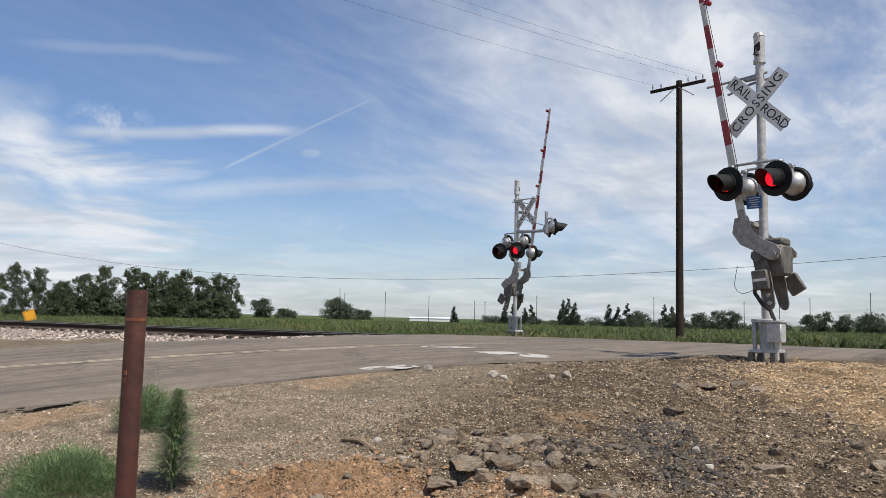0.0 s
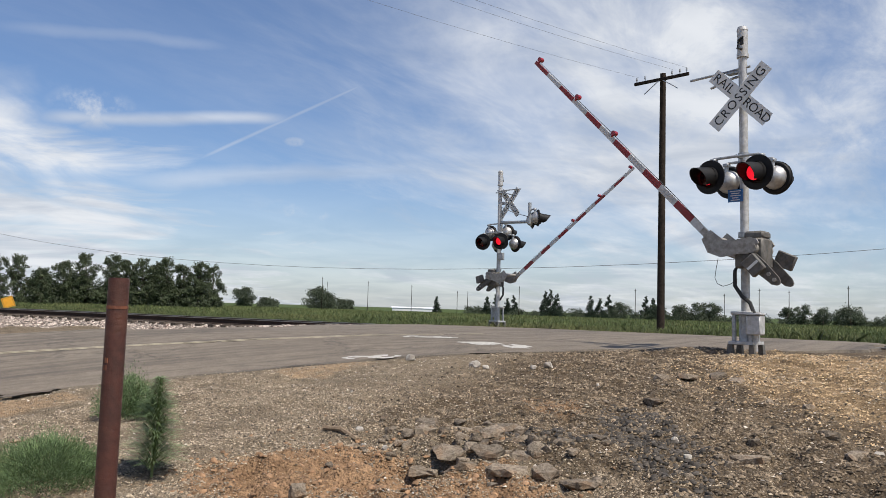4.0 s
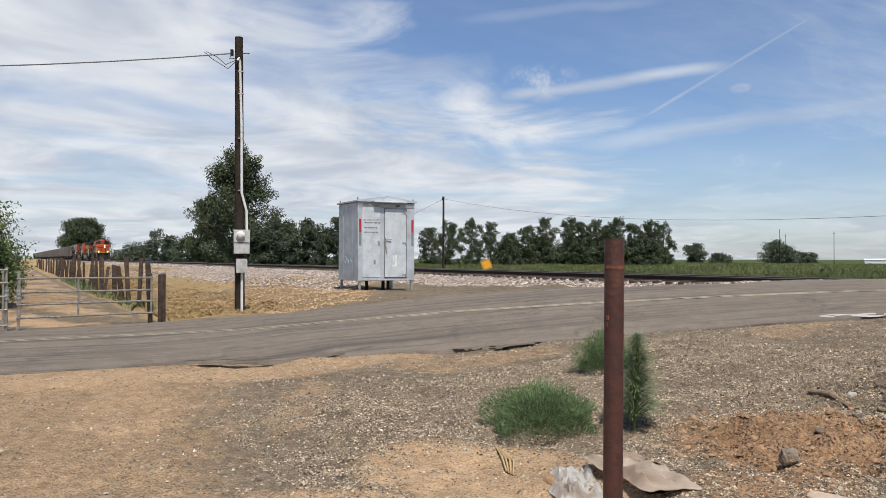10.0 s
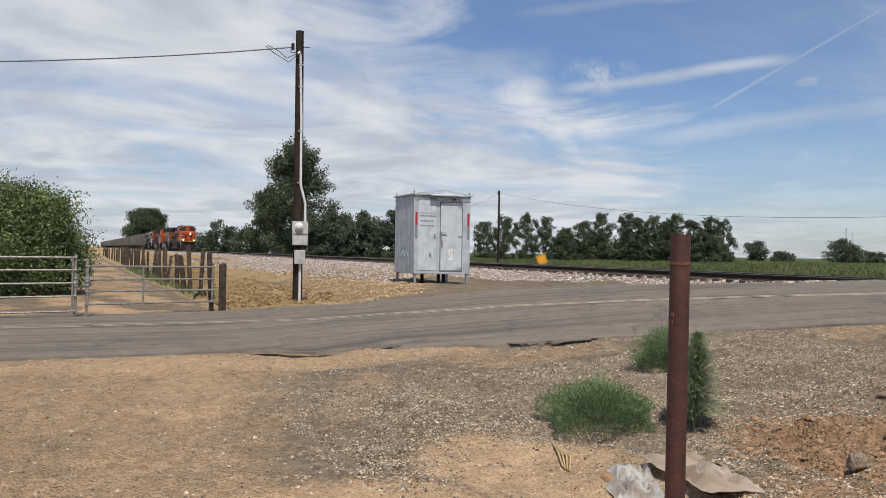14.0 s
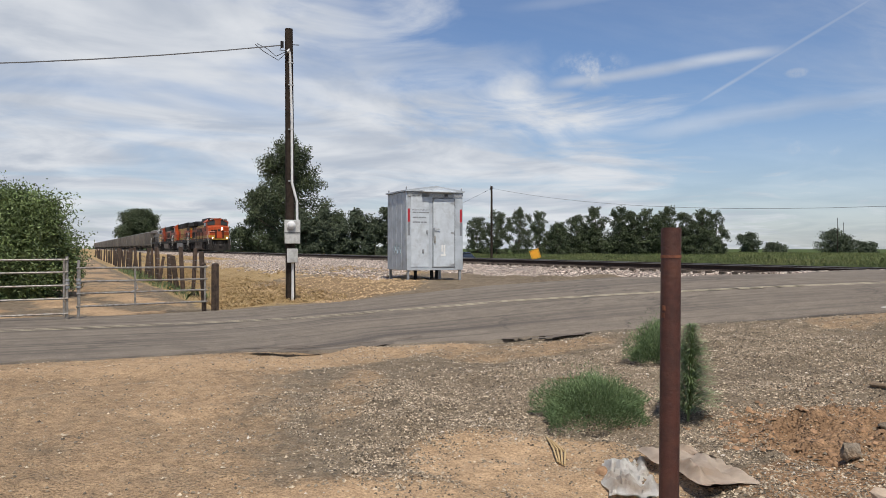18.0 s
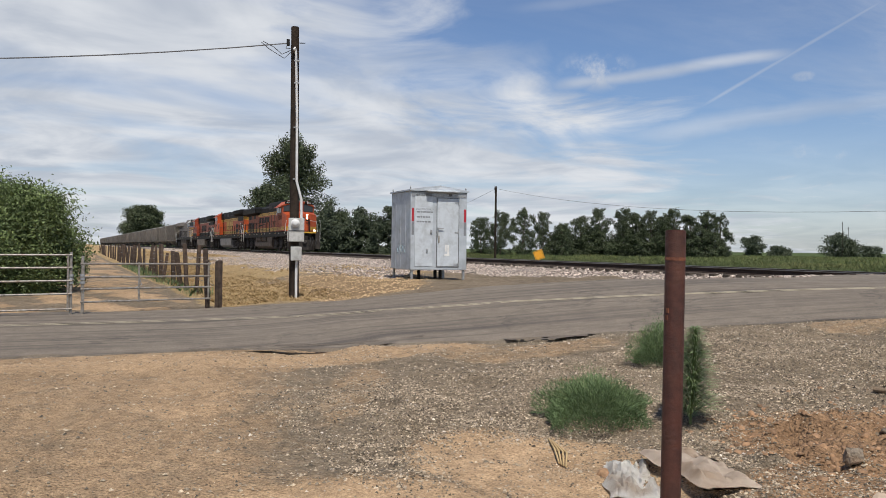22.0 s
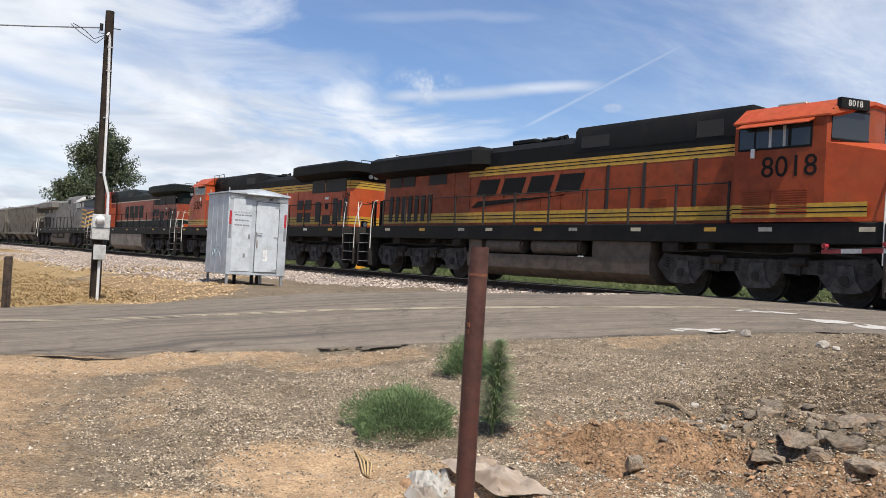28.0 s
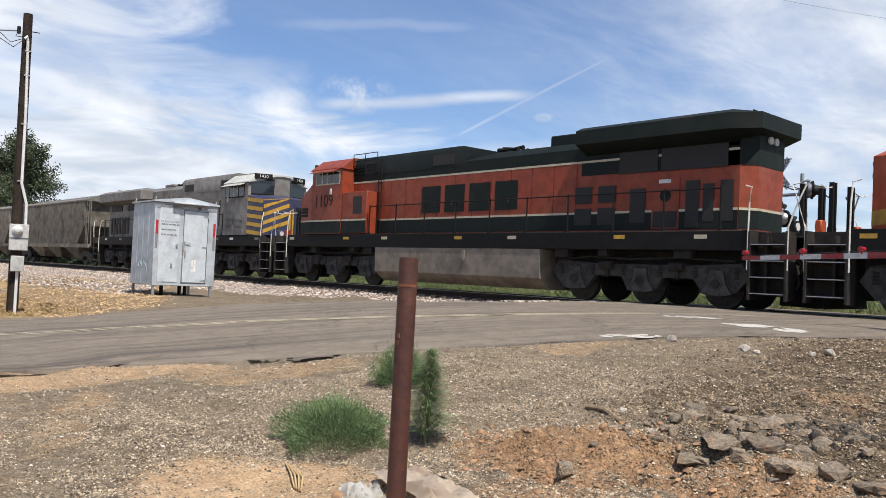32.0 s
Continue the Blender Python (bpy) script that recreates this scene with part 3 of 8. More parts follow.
def ground_height(x, y):
    x, y = np.asarray(x, float), np.asarray(y, float)
    z = plain_height(x, y)
    near, far = road_edges(y)
    off = np.maximum(np.maximum(x - near, far - x), 0)
    rough = smooth(0.0, 0.8, off) * smooth(45, 20, np.hypot(x + 8, y - 4))
    trackbed = smooth(14.0, 15.5, y) * smooth(24, 22.5, y)
    rough = rough * (1 - trackbed)
    z = z + rough * (waves(x, y, 1, ((3.0, 0.030), (1.1, 0.020), (0.45, 0.013)))) + rough * smooth(-6, -4, x) * smooth(4.5, 6.5, y) * waves(x, y, 6, ((0.75, 0.022), (0.33, 0.013)))
    # the dug patch of orange earth, its spoil and the rubble bank
    dug = blob(x, y, -4.1, 5.2, 1.0, 0.8, 20) + blob(x, y, -2.9, 5.6, 0.9, 0.6)
    z = z + smooth(0, 0.8, dug) * (0.02 + waves(x, y, 2, ((0.7, 0.05), (0.33, 0.034), (0.17, 0.022))))
    z = z + rough * smooth(-5.6, -4.2, x) * smooth(5.6, 6.4, y) * smooth(9.0, 7.6, y) * waves(x, y, 9, ((0.42, 0.022), (0.21, 0.014)))
    bank = blob(x, y, -3.2, 6.7, 1.3, 0.45, 10)
    z = z + 0.10 * smooth(0, 0.9, bank) - 0.10 * smooth(0.2, 1.0, blob(x, y, -3.6, 5.9, 0.7, 0.25, 15))
    z = z - 0.06 * smooth(0.1, 0.8, blob(x, y, -4.6, 2.9, 1.2, 0.7, 30))
    z = z - 0.045 * (off <= 0) - 0.05 * smooth(0, 0.8, blob(x, y, -11.5, 3.6, 0.30, 1.3, 4)) - 0.04 * smooth(0, 0.8, blob(x, y, -10.1, 6.0, 0.25, 0.9, -40))
    return z


def spaced(stops):
    """Grid lines whose step changes from stretch to stretch."""
    out = [stops[0][0]]
    for (a, step), (b, step2) in zip(stops, stops[1:]):
        v = a
        while v < b - 1e-6:
            s = step + (step2 - step) * (v - a) / (b - a)
            v = min(v + s, b)
            out.append(v)
    return np.array(out)


def build_ground():
    xs = spaced([(-3000, 500), (-600, 120), (-120, 8), (-40, 1.2), (-26, 0.4), (-13, 0.12), (-6.4, 0.11), (-6.2, 0.055), (-1.2, 0.055), (0.5, 0.12), (6, 0.5), (30, 4), (120, 25), (600, 120), (3000, 600)])
    ys = spaced([(-3000, 600), (-600, 150), (-60, 12), (-8, 1.0), (-2, 0.14), (2.4, 0.12), (2.6, 0.055), (8.2, 0.055), (8.4, 0.12), (14, 0.14), (30, 1.0), (60, 4), (200, 20), (600, 120), (4000, 700)])
    gx, gy = np.meshgrid(xs, ys)
    gz = ground_height(gx, gy)
    nx, ny = len(xs), len(ys)
    idx = np.arange(nx * ny).reshape(ny, nx)
    quads = np.stack([idx[:-1, :-1], idx[:-1, 1:], idx[1:, 1:], idx[1:, :-1]], -1).reshape(-1, 4)
    data = bpy.data.meshes.new("ground")
    data.vertices.add(nx * ny)
    data.vertices.foreach_set("co", np.stack([gx, gy, gz], -1).astype(np.float32).ravel())
    data.loops.add(quads.size)
    data.loops.foreach_set("vertex_index", quads.astype(np.int32).ravel())
    data.polygons.add(len(quads))
    data.polygons.foreach_set("loop_start", np.arange(0, quads.size, 4, dtype=np.int32))
    data.update(calc_edges=True)
    data.shade_smooth()
    x, y = gx.ravel(), gy.ravel()
    near, far = road_edges(y)
    off = np.maximum(np.maximum(x - near, far - x), 0)
    way = np.degrees(np.arctan2(-x, y))
    sand = np.maximum.reduce([
        0.64 * smooth(66.0, 83.0, way) * smooth(-20, -13, x) * smooth(125.0, 100.0, way),
        0.55 * smooth(0, 0.6, blob(x, y, -8.2, 2.7, 1.8, 0.35, -24)), 0.75 * smooth(0, 0.6, blob(x, y, -8.6, 1.0, 1.6, 0.6, -12)),
        smooth(0.05, 0.5, blob(x, y, -4.95, 3.0, 1.05, 0.78, 30)),
        smooth(0, 0.7, blob(x, y, -4.0, 1.5, 1.6, 1.0, 60)),
        0.8 * smooth(0, 0.7, blob(x, y, -10.8, 2.0, 1.0, 4.0)),
        0.55 * smooth(0, 0.7, blob(x, y, -9.6, 5.4, 0.6, 1.6, -30)),
        0.55 * smooth(0, 0.7, blob(x, y, -7.3, 9.3, 0.5, 0.8, -40)),
        smooth(-18.5, -19.5, x) * smooth(2.9, 2.2, y) * np.clip(0.55 + 1.1 * waves(x * 0.45, y, 61, ((1.7, 0.35), (0.7, 0.22))), 0.1, 1),
    ])
    orange = np.maximum.reduce([smooth(0, 0.6, blob(x, y, -4.2, 5.25, 0.95, 0.8, 20)), smooth(0, 0.6, blob(x, y, -2.9, 5.5, 0.9, 0.5)),
                                smooth(0, 0.7, blob(x, y, -3.5, 4.2, 0.5, 0.6)), 0.55 * smooth(0, 0.7, blob(x, y, -3.4, 8.3, 0.5, 0.35))])
    gold = np.maximum.reduce([smooth(0.15, 0.55, blob(x, y, 1.6, 12.2, 4.0, 3.9)) * smooth(14.4, 13.8, y), smooth(-18.8, -20.0, x) * smooth(5.2, 6.2, y) * smooth(-32, -26, x) * smooth(14, 12, y) * smooth(0.5, -0.4, y + 0.4245 * x)])
    straw = smooth(-19.5, -21.0, x) * np.maximum(smooth(2.4, 3.2, y) * smooth(7.0, 5.6, y), smooth(-28, -34, x) * smooth(3, 4, y)) * smooth(15.5, 13, y)
    straw = np.maximum(straw, smooth(3, 6, x) * 0.6 * smooth(16, 12, y))
    green = smooth(21.8, 23.2, y)
    soil = np.stack([sand, orange, gold, np.ones_like(x)], -1).astype(np.float32)
    mound = np.maximum(smooth(-6.5, -3.2, x) * smooth(5.2, 7.4, y), smooth(-2.6, -1.2, x) * smooth(2.0, 4.0, y)) * smooth(3.0, 1.0, x)
    cover = np.stack([straw, green, mound, np.ones_like(x)], -1).astype(np.float32)
    for name, values in (("soil", soil), ("cover", cover)):
        layer = data.attributes.new(name, "FLOAT_COLOR", "POINT")
        layer.data.foreach_set("color", values.ravel())
    data.materials.append(M["ground"])
    return tagged(new("ground", data), "bare gravelly earth with tan and orange soil, open to the horizon", "ground", kind="structure")


ground = build_ground()


def gz(x, y):
    return float(ground_height(x, y))


def road_height(x, y):
    near, far = road_edges(y)
    u = np.clip((x - far) / np.maximum(near - far, 0.1), 0, 1)
    crown = 0.05 * (1 - (2 * u - 1) ** 2)
    z = plain_height(x, y)
    over = smooth(13.5, 17.5, y) * smooth(24.0, 20.5, y)
    return z + 0.012 + crown * (1 - over) + 0.045 * over


def build_road():
    ys = spaced([(-55, 2.0), (-6, 0.25), (26, 0.25), (58, 2.0)])
    n = 46
    bm = B()
    uv = bm.loops.layers.uv.new("UVMap")
    rows = []
    for j, y in enumerate(ys):
        near, far = (float(v) for v in road_edges(y))
        near += 0.10 * math.sin(y * 2.3) + 0.07 * math.sin(y * 5.9 + 1) + 0.10 * noise.noise((y * 1.7, 3, 0)) + 0.08 * noise.noise((y * 5, 9, 0))
        far += 0.10 * math.sin(y * 1.9) + 0.12 * noise.noise((y * 1.7, 7, 0))
        row = []
        for i in range(n + 1):
            u = i / n
            x = far + (near - far) * u
            row.append(bm.verts.new((x, y, float(road_height(x, y)) + 0.008 * noise.noise((x * 0.9, y * 0.9, 0)))))
        low_far = bm.verts.new((row[0].co.x - 0.05, y, row[0].co.z - 0.12))
        low_near = bm.verts.new((row[-1].co.x + 0.05, y, row[-1].co.z - 0.12))
        rows.append([low_far, *row, low_near])
    for a, b in zip(rows, rows[1:]):
        for i in range(len(a) - 1):
            face = bm.faces.new((a[i], a[i + 1], b[i + 1], b[i]))
            for loop in face.loops:
                loop[uv].uv = (loop.vert.co.x - float(road_edges(loop.vert.co.y)[1]), loop.vert.co.y)
    road = part("road", bm, "asphalt")
    return tagged(road, "cracked grey two-lane asphalt road rising to the rails", "road", kind="structure")


road = build_road()


def road_ribbon(name, points, wide, mat, label, worn=0.0, lift=0.006, step=0.10, seed=0, ragged=0.0):
    """A painted line or patch that lies on the road along the points; worn leaves gaps, ragged frays the edges."""
    bm = B()
    pts = [Vector((*p, 0)) for p in points]
    run = []
    for a, b in zip(pts, pts[1:]):
        k = max(1, int((b - a).length / step))
        run += [a.lerp(b, i / k) for i in range(k)]
    run.append(pts[-1])
    strips = 1 if wide < 0.15 else 5
    last = None
    for i, p in enumerate(run):
        way = (run[min(i + 1, len(run) - 1)] - run[max(i - 1, 0)]).normalized()
        side = Vector((-way.y, way.x, 0))
        end = min(1.0, 0.3 + 4.0 * min(i, len(run) - 1 - i) / max(1, len(run) - 1)) if ragged else 1.0
        w = wide * end * (1 + ragged * 1.3 * noise.noise((p.x * 3.1, p.y * 3.1, seed)))
        p = p + side * ragged * 0.25 * wide * noise.noise((p.x * 4.3, p.y * 4.3, seed + 9.0))
        row = []
        for k in range(strips + 1):
            q = p + side * w * (k / strips - 0.5) + side * 0.03 * ragged * noise.noise((p.x * 11, p.y * 11, k + seed))
            row.append(bm.verts.new((q.x, q.y, float(road_height(q.x, q.y)) + lift)))
        if last:
            for k in range(strips):
                c = (row[k].co + last[k + 1].co) / 2
                if 0.5 + 0.5 * noise.noise((c.x * 2.1, c.y * 2.1, seed + 5.0)) + 0.35 * noise.noise((c.x * 8, c.y * 8, seed + 7.0)) > worn * 0.62:
                    bm.faces.new((last[k], row[k], row[k + 1], last[k + 1]))
        last = row
    return tagged(part(name, bm, mat), label, "road marking", kind="structure")


CENTRE = ((-15.9, -50), (-15.9, 0), (-16.2, 3.4), (-15.6, 5.6), (-14.0, 7.7), (-12.2, 9.2), (-10.7, 10.4), (-9.3, 11.7), (-8.2, 13.3), (-7.6, 15.0))
road_ribbon("centre_line", [(x - 0.12, y) for x, y in CENTRE], 0.065, "road_yellow", "faded yellow centre line on the road", 0.08, seed=1)
road_ribbon("centre_line", [(x + 0.13, y + 0.05) for x, y in CENTRE], 0.07, "road_yellow", "faded yellow centre line on the road", 0.50, seed=2)
road_ribbon("stop_line", ((-8.3, 12.55), (-7.15, 12.9)), 0.36, "road_white", "worn white stop line before the rails", 0.66, seed=3, ragged=0.7)
road_ribbon("stop_line", ((-6.75, 12.2), (-6.0, 12.3), (-5.2, 12.05)), 0.36, "road_white", "worn white stop line before the rails", 0.6, seed=4, ragged=0.6)
road_ribbon("paint_patch", ((-7.5, 9.95), (-6.75, 10.45)), 0.26, "road_white", "worn white paint patch on the road edge", 0.66, seed=5, ragged=0.7)
# cracked road edge: dark ribbons paint the cracks and the ragged shade in them
for k, (a, b) in enumerate((((-12.1, 2.2), (-11.75, 5.0)), ((-10.55, 5.7), (-9.65, 6.9)), ((-19.5, 3.4), (-18.9, 6.8)), ((-6.2, 11.0), (-3.9, 12.6)))):
    road_ribbon("edge_crack", (a, ((a[0] + b[0]) / 2 + 0.12, (a[1] + b[1]) / 2), b), (0.22, 0.18, 0.12, 0.08)[k], "crack_shade", "broken crack along the road edge, darkened for the shade in it", 0.62, 0.004, seed=20 + k, ragged=0.9)


# a dark strip laid on top paints the shade in the broken hollow
road_ribbon("edge_crack", ((-11.62, 2.0), (-11.45, 2.9), (-11.35, 3.6), (-11.42, 4.4)), 0.16, "crack_shade", "broken hollow along the road edge, its shade a dark strip", 0.15, 0.018, seed=31, ragged=1.0)


# ---- railway: ballast bed, rails and ties ----
def build_ballast_bed():
    bm = B()
    xs = spaced([(-700, 30), (-60, 0.5), (8, 0.5), (60, 10), (400, 40)])
    profile = ((-4.3, -0.66), (-3.4, -0.58), (-1.75, -0.36), (-1.3, -0.28), (-1.1, -0.22), (1.1, -0.22), (1.75, -0.30), (3.6, -0.62), (4.4, -0.75))
    rows = []
    for x in xs:
        near = 1.0 - 0.35 * float(smooth(-18, -14.8, x)) + 0.0
        row = []
        for dy, dz in profile:
            wob = 0.05 * noise.noise((x * 0.8, dy * 2, 0)) + 0.03 * noise.noise((x * 2.7, dy * 5, 4))
            row.append(bm.verts.new((x, TRACK_Y + dy * (near if dy < -1.8 else 1), RAIL_Z + dz + wob * (abs(dy) > 1.5))))
        rows.append(row)
    for a, b in zip(rows, rows[1:]):
        for i in range(len(a) - 1):
            bm.faces.new((a[i], b[i], b[i + 1], a[i + 1]))
    return tagged(part("ballast_bed", bm, "ballast"), "pale crushed-stone bed under the railway track", "track bed", kind="structure")


ballast_bed = build_ballast_bed()


def rail(y):
    bm = B()
    foot = [(-0.07, 0), (0.07, 0), (0.07, 0.012), (0.012, 0.035), (0.012, 0.115), (0.036, 0.13), (0.036, 0.155), (-0.036, 0.155), (-0.036, 0.13), (-0.012, 0.115), (-0.012, 0.035), (-0.07, 0.012)]
    prism(bm, [(y + u, RAIL_Z - 0.17 + v) for u, v in foot], -700, 400, "x")
    return bm


track = thing("railway_track", pose(0, 0, 0), "single railway track with brown steel rails on dark ties", "railway track", kind="structure")
for side in (-0.7525, 0.7525):
    steel = part("rail", rail(TRACK_Y + side), "rail", track)
    bm = B()
    box(bm, -150, TRACK_Y + side, RAIL_Z - 0.0075, 1100, 0.060, 0.015)
    part("rail_head", bm, "rail_top", steel, "polished running surface of the rail")


# ---- crossing signals ----
LAMP_TURNS = []        # lamp inserts that turn to flash: object, pose at rest, lit first
GATE_ARMS = []         # gate arms that come down: object, base height, which schedule


def dome(bm, m, r, depth, rings=4, n=18):
    """A shallow bowl that bulges along +y of m, open at its rim."""
    last = None
    for k in range(rings + 1):
        a = math.pi / 2 * k / rings
        rr, y = r * math.cos(a), depth * math.sin(a)
        if k == rings:
            tip = bm.verts.new(m @ Vector((0, y, 0)))
            for i in range(n):
                bm.faces.new((last[i], last[(i + 1) % n], tip))
            break
        ring = [bm.verts.new(m @ Vector((rr * math.cos(t), y, rr * math.sin(t)))) for t in (2 * math.pi * i / n for i in range(n))]
        if last:
            for i in range(n):
                bm.faces.new((last[i], last[(i + 1) % n], ring[(i + 1) % n], ring[i]))
        last = ring


def disc_y(bm, y0, y1, r, n=24, r2=None):
    rod(bm, (0, y0, 0), (0, y1, 0), r, r2, n)


def visor(bm, r, long, n=14):
    """A hood over the upper part of a lens, sloping back towards its mouth; it opens towards -y."""
    rows = []
    for k in range(n + 1):
        a = radians(-50 + 280 * k / n)
        reach = long * (0.72 + 0.28 * max(-0.8, math.sin(a)))
        outer = [Vector((q * math.cos(a), y, q * math.sin(a) - (0.03 if y else 0.0))) for q, y in ((r, 0), (r * 0.84, -reach))]
        inner = [Vector((q * math.cos(a), y, q * math.sin(a) - (0.03 if y else 0.0))) for q, y in ((r - 0.008, 0), (r * 0.84 - 0.008, -reach))]
        rows.append([bm.verts.new(p) for p in (*outer, *inner)])
    for a, b in zip(rows, rows[1:]):
        bm.faces.new((a[0], a[1], b[1], b[0]))
        bm.faces.new((a[2], b[2], b[3], a[3]))
        bm.faces.new((a[1], a[3], b[3], b[1]))


def signal_light(parent, m, lit_first=None):
    """One flashing-light unit that faces -y of m: black background, silver housing, hood and red lens."""
    bm = B()
    disc_y(bm, 0.0, 0.02, 0.268, 28)
    rim = B()
    unit = part("light_background", bm, "black", parent, m=m)
    disc_y(rim, 0.02, 0.05, 0.260, 28, 0.240)
    part("background_flange", rim, "black", unit)
    bm = B()
    dome(bm, pose(0, 0.04, 0), 0.196, 0.19)
    part("lamp_housing", bm, "aluminium", unit, "rounded silver lamp housing")
    bm = B()
    rod(bm, (0, 0.12, 0.15), (0, 0.12, 0.30), 0.035)
    box(bm, 0, 0.12, 0.27, 0.10, 0.10, 0.06, bevel=0.012)
    part("lamp_bracket", bm, "galv", unit)
    bm = B()
    visor(bm, 0.160, 0.40)
    part("visor", bm, "black", unit, "black visor hood")
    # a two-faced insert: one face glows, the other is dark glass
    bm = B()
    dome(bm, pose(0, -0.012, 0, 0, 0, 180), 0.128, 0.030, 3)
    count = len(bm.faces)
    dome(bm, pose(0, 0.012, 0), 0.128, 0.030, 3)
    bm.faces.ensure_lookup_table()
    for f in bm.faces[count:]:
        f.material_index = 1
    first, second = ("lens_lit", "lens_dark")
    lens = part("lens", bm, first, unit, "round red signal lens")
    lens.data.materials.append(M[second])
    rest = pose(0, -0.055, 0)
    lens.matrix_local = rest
    bm = B()
    disc_y(bm, -0.06, 0.0, 0.163, 24)
    bmesh.ops.delete(bm, geom=[f for f in bm.faces if f.normal.y < -0.9], context="FACES")
    part("lens_ring", bm, "black", unit)
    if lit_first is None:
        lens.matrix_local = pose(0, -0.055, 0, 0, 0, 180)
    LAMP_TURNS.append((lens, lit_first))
    return unit


def light_pair(parent, x, y, z, turn, flashing=True, aim=0.0):
    """Two lights side by side on a crossarm; turn: which way they face."""
    m = pose(x, y, z, 0, 0, turn)
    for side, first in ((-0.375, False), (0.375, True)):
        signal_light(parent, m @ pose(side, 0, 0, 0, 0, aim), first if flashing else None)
    bm = B()
    tube(bm, [m @ Vector(p) for p in ((-0.40, 0.12, 0.275), (-0.36, 0.12, 0.30), (0, 0.12, 0.305), (0.36, 0.12, 0.30), (0.40, 0.12, 0.275))], 0.022, 8)
    part("light_crossarm", bm, "galv", parent)


def crossbuck(parent, z, y, behind=False):
    """Two crossed white blades with black words, facing -y."""
    long, wide = 1.22, 0.229
    for k, (turn, words) in enumerate(((45, "CROSSING"), (-45, None))):
        m = (pose(-0.33, -0.12 + y * -0.0, 0, 0, 0, 168) if behind else pose(0, y, 0)) @ pose(0, -0.010 * (1 - k), z) @ Matrix.Rotation(radians(-turn), 4, "Y")
        bm = B()
        box(bm, 0, 0, 0, long, 0.006, wide, bevel=0.0)
        blade = part("crossbuck_blade", bm, "sign_white", parent, "white crossbuck blade with black words", m=m)
        face = pose(0, -0.0045, 0, 90, 0, 0)
        if words:
            lettering("CROSSING", 0.205, "sign_black", blade, face @ pose(0, 0, 0), spacing=1.16)
        else:
            lettering("RAIL", 0.20, "sign_black", blade, face @ pose(-0.365, 0, 0), spacing=1.05)
            lettering("ROAD", 0.20, "sign_black", blade, face @ pose(0.375, 0, 0), spacing=0.92)
    bm = B()
    box(bm, -0.14 if behind else 0, y + 0.05, z, 0.30 if behind else 0.10, 0.06, 0.10, bevel=0.01)
    part("crossbuck_clamp", bm, "galv", parent)


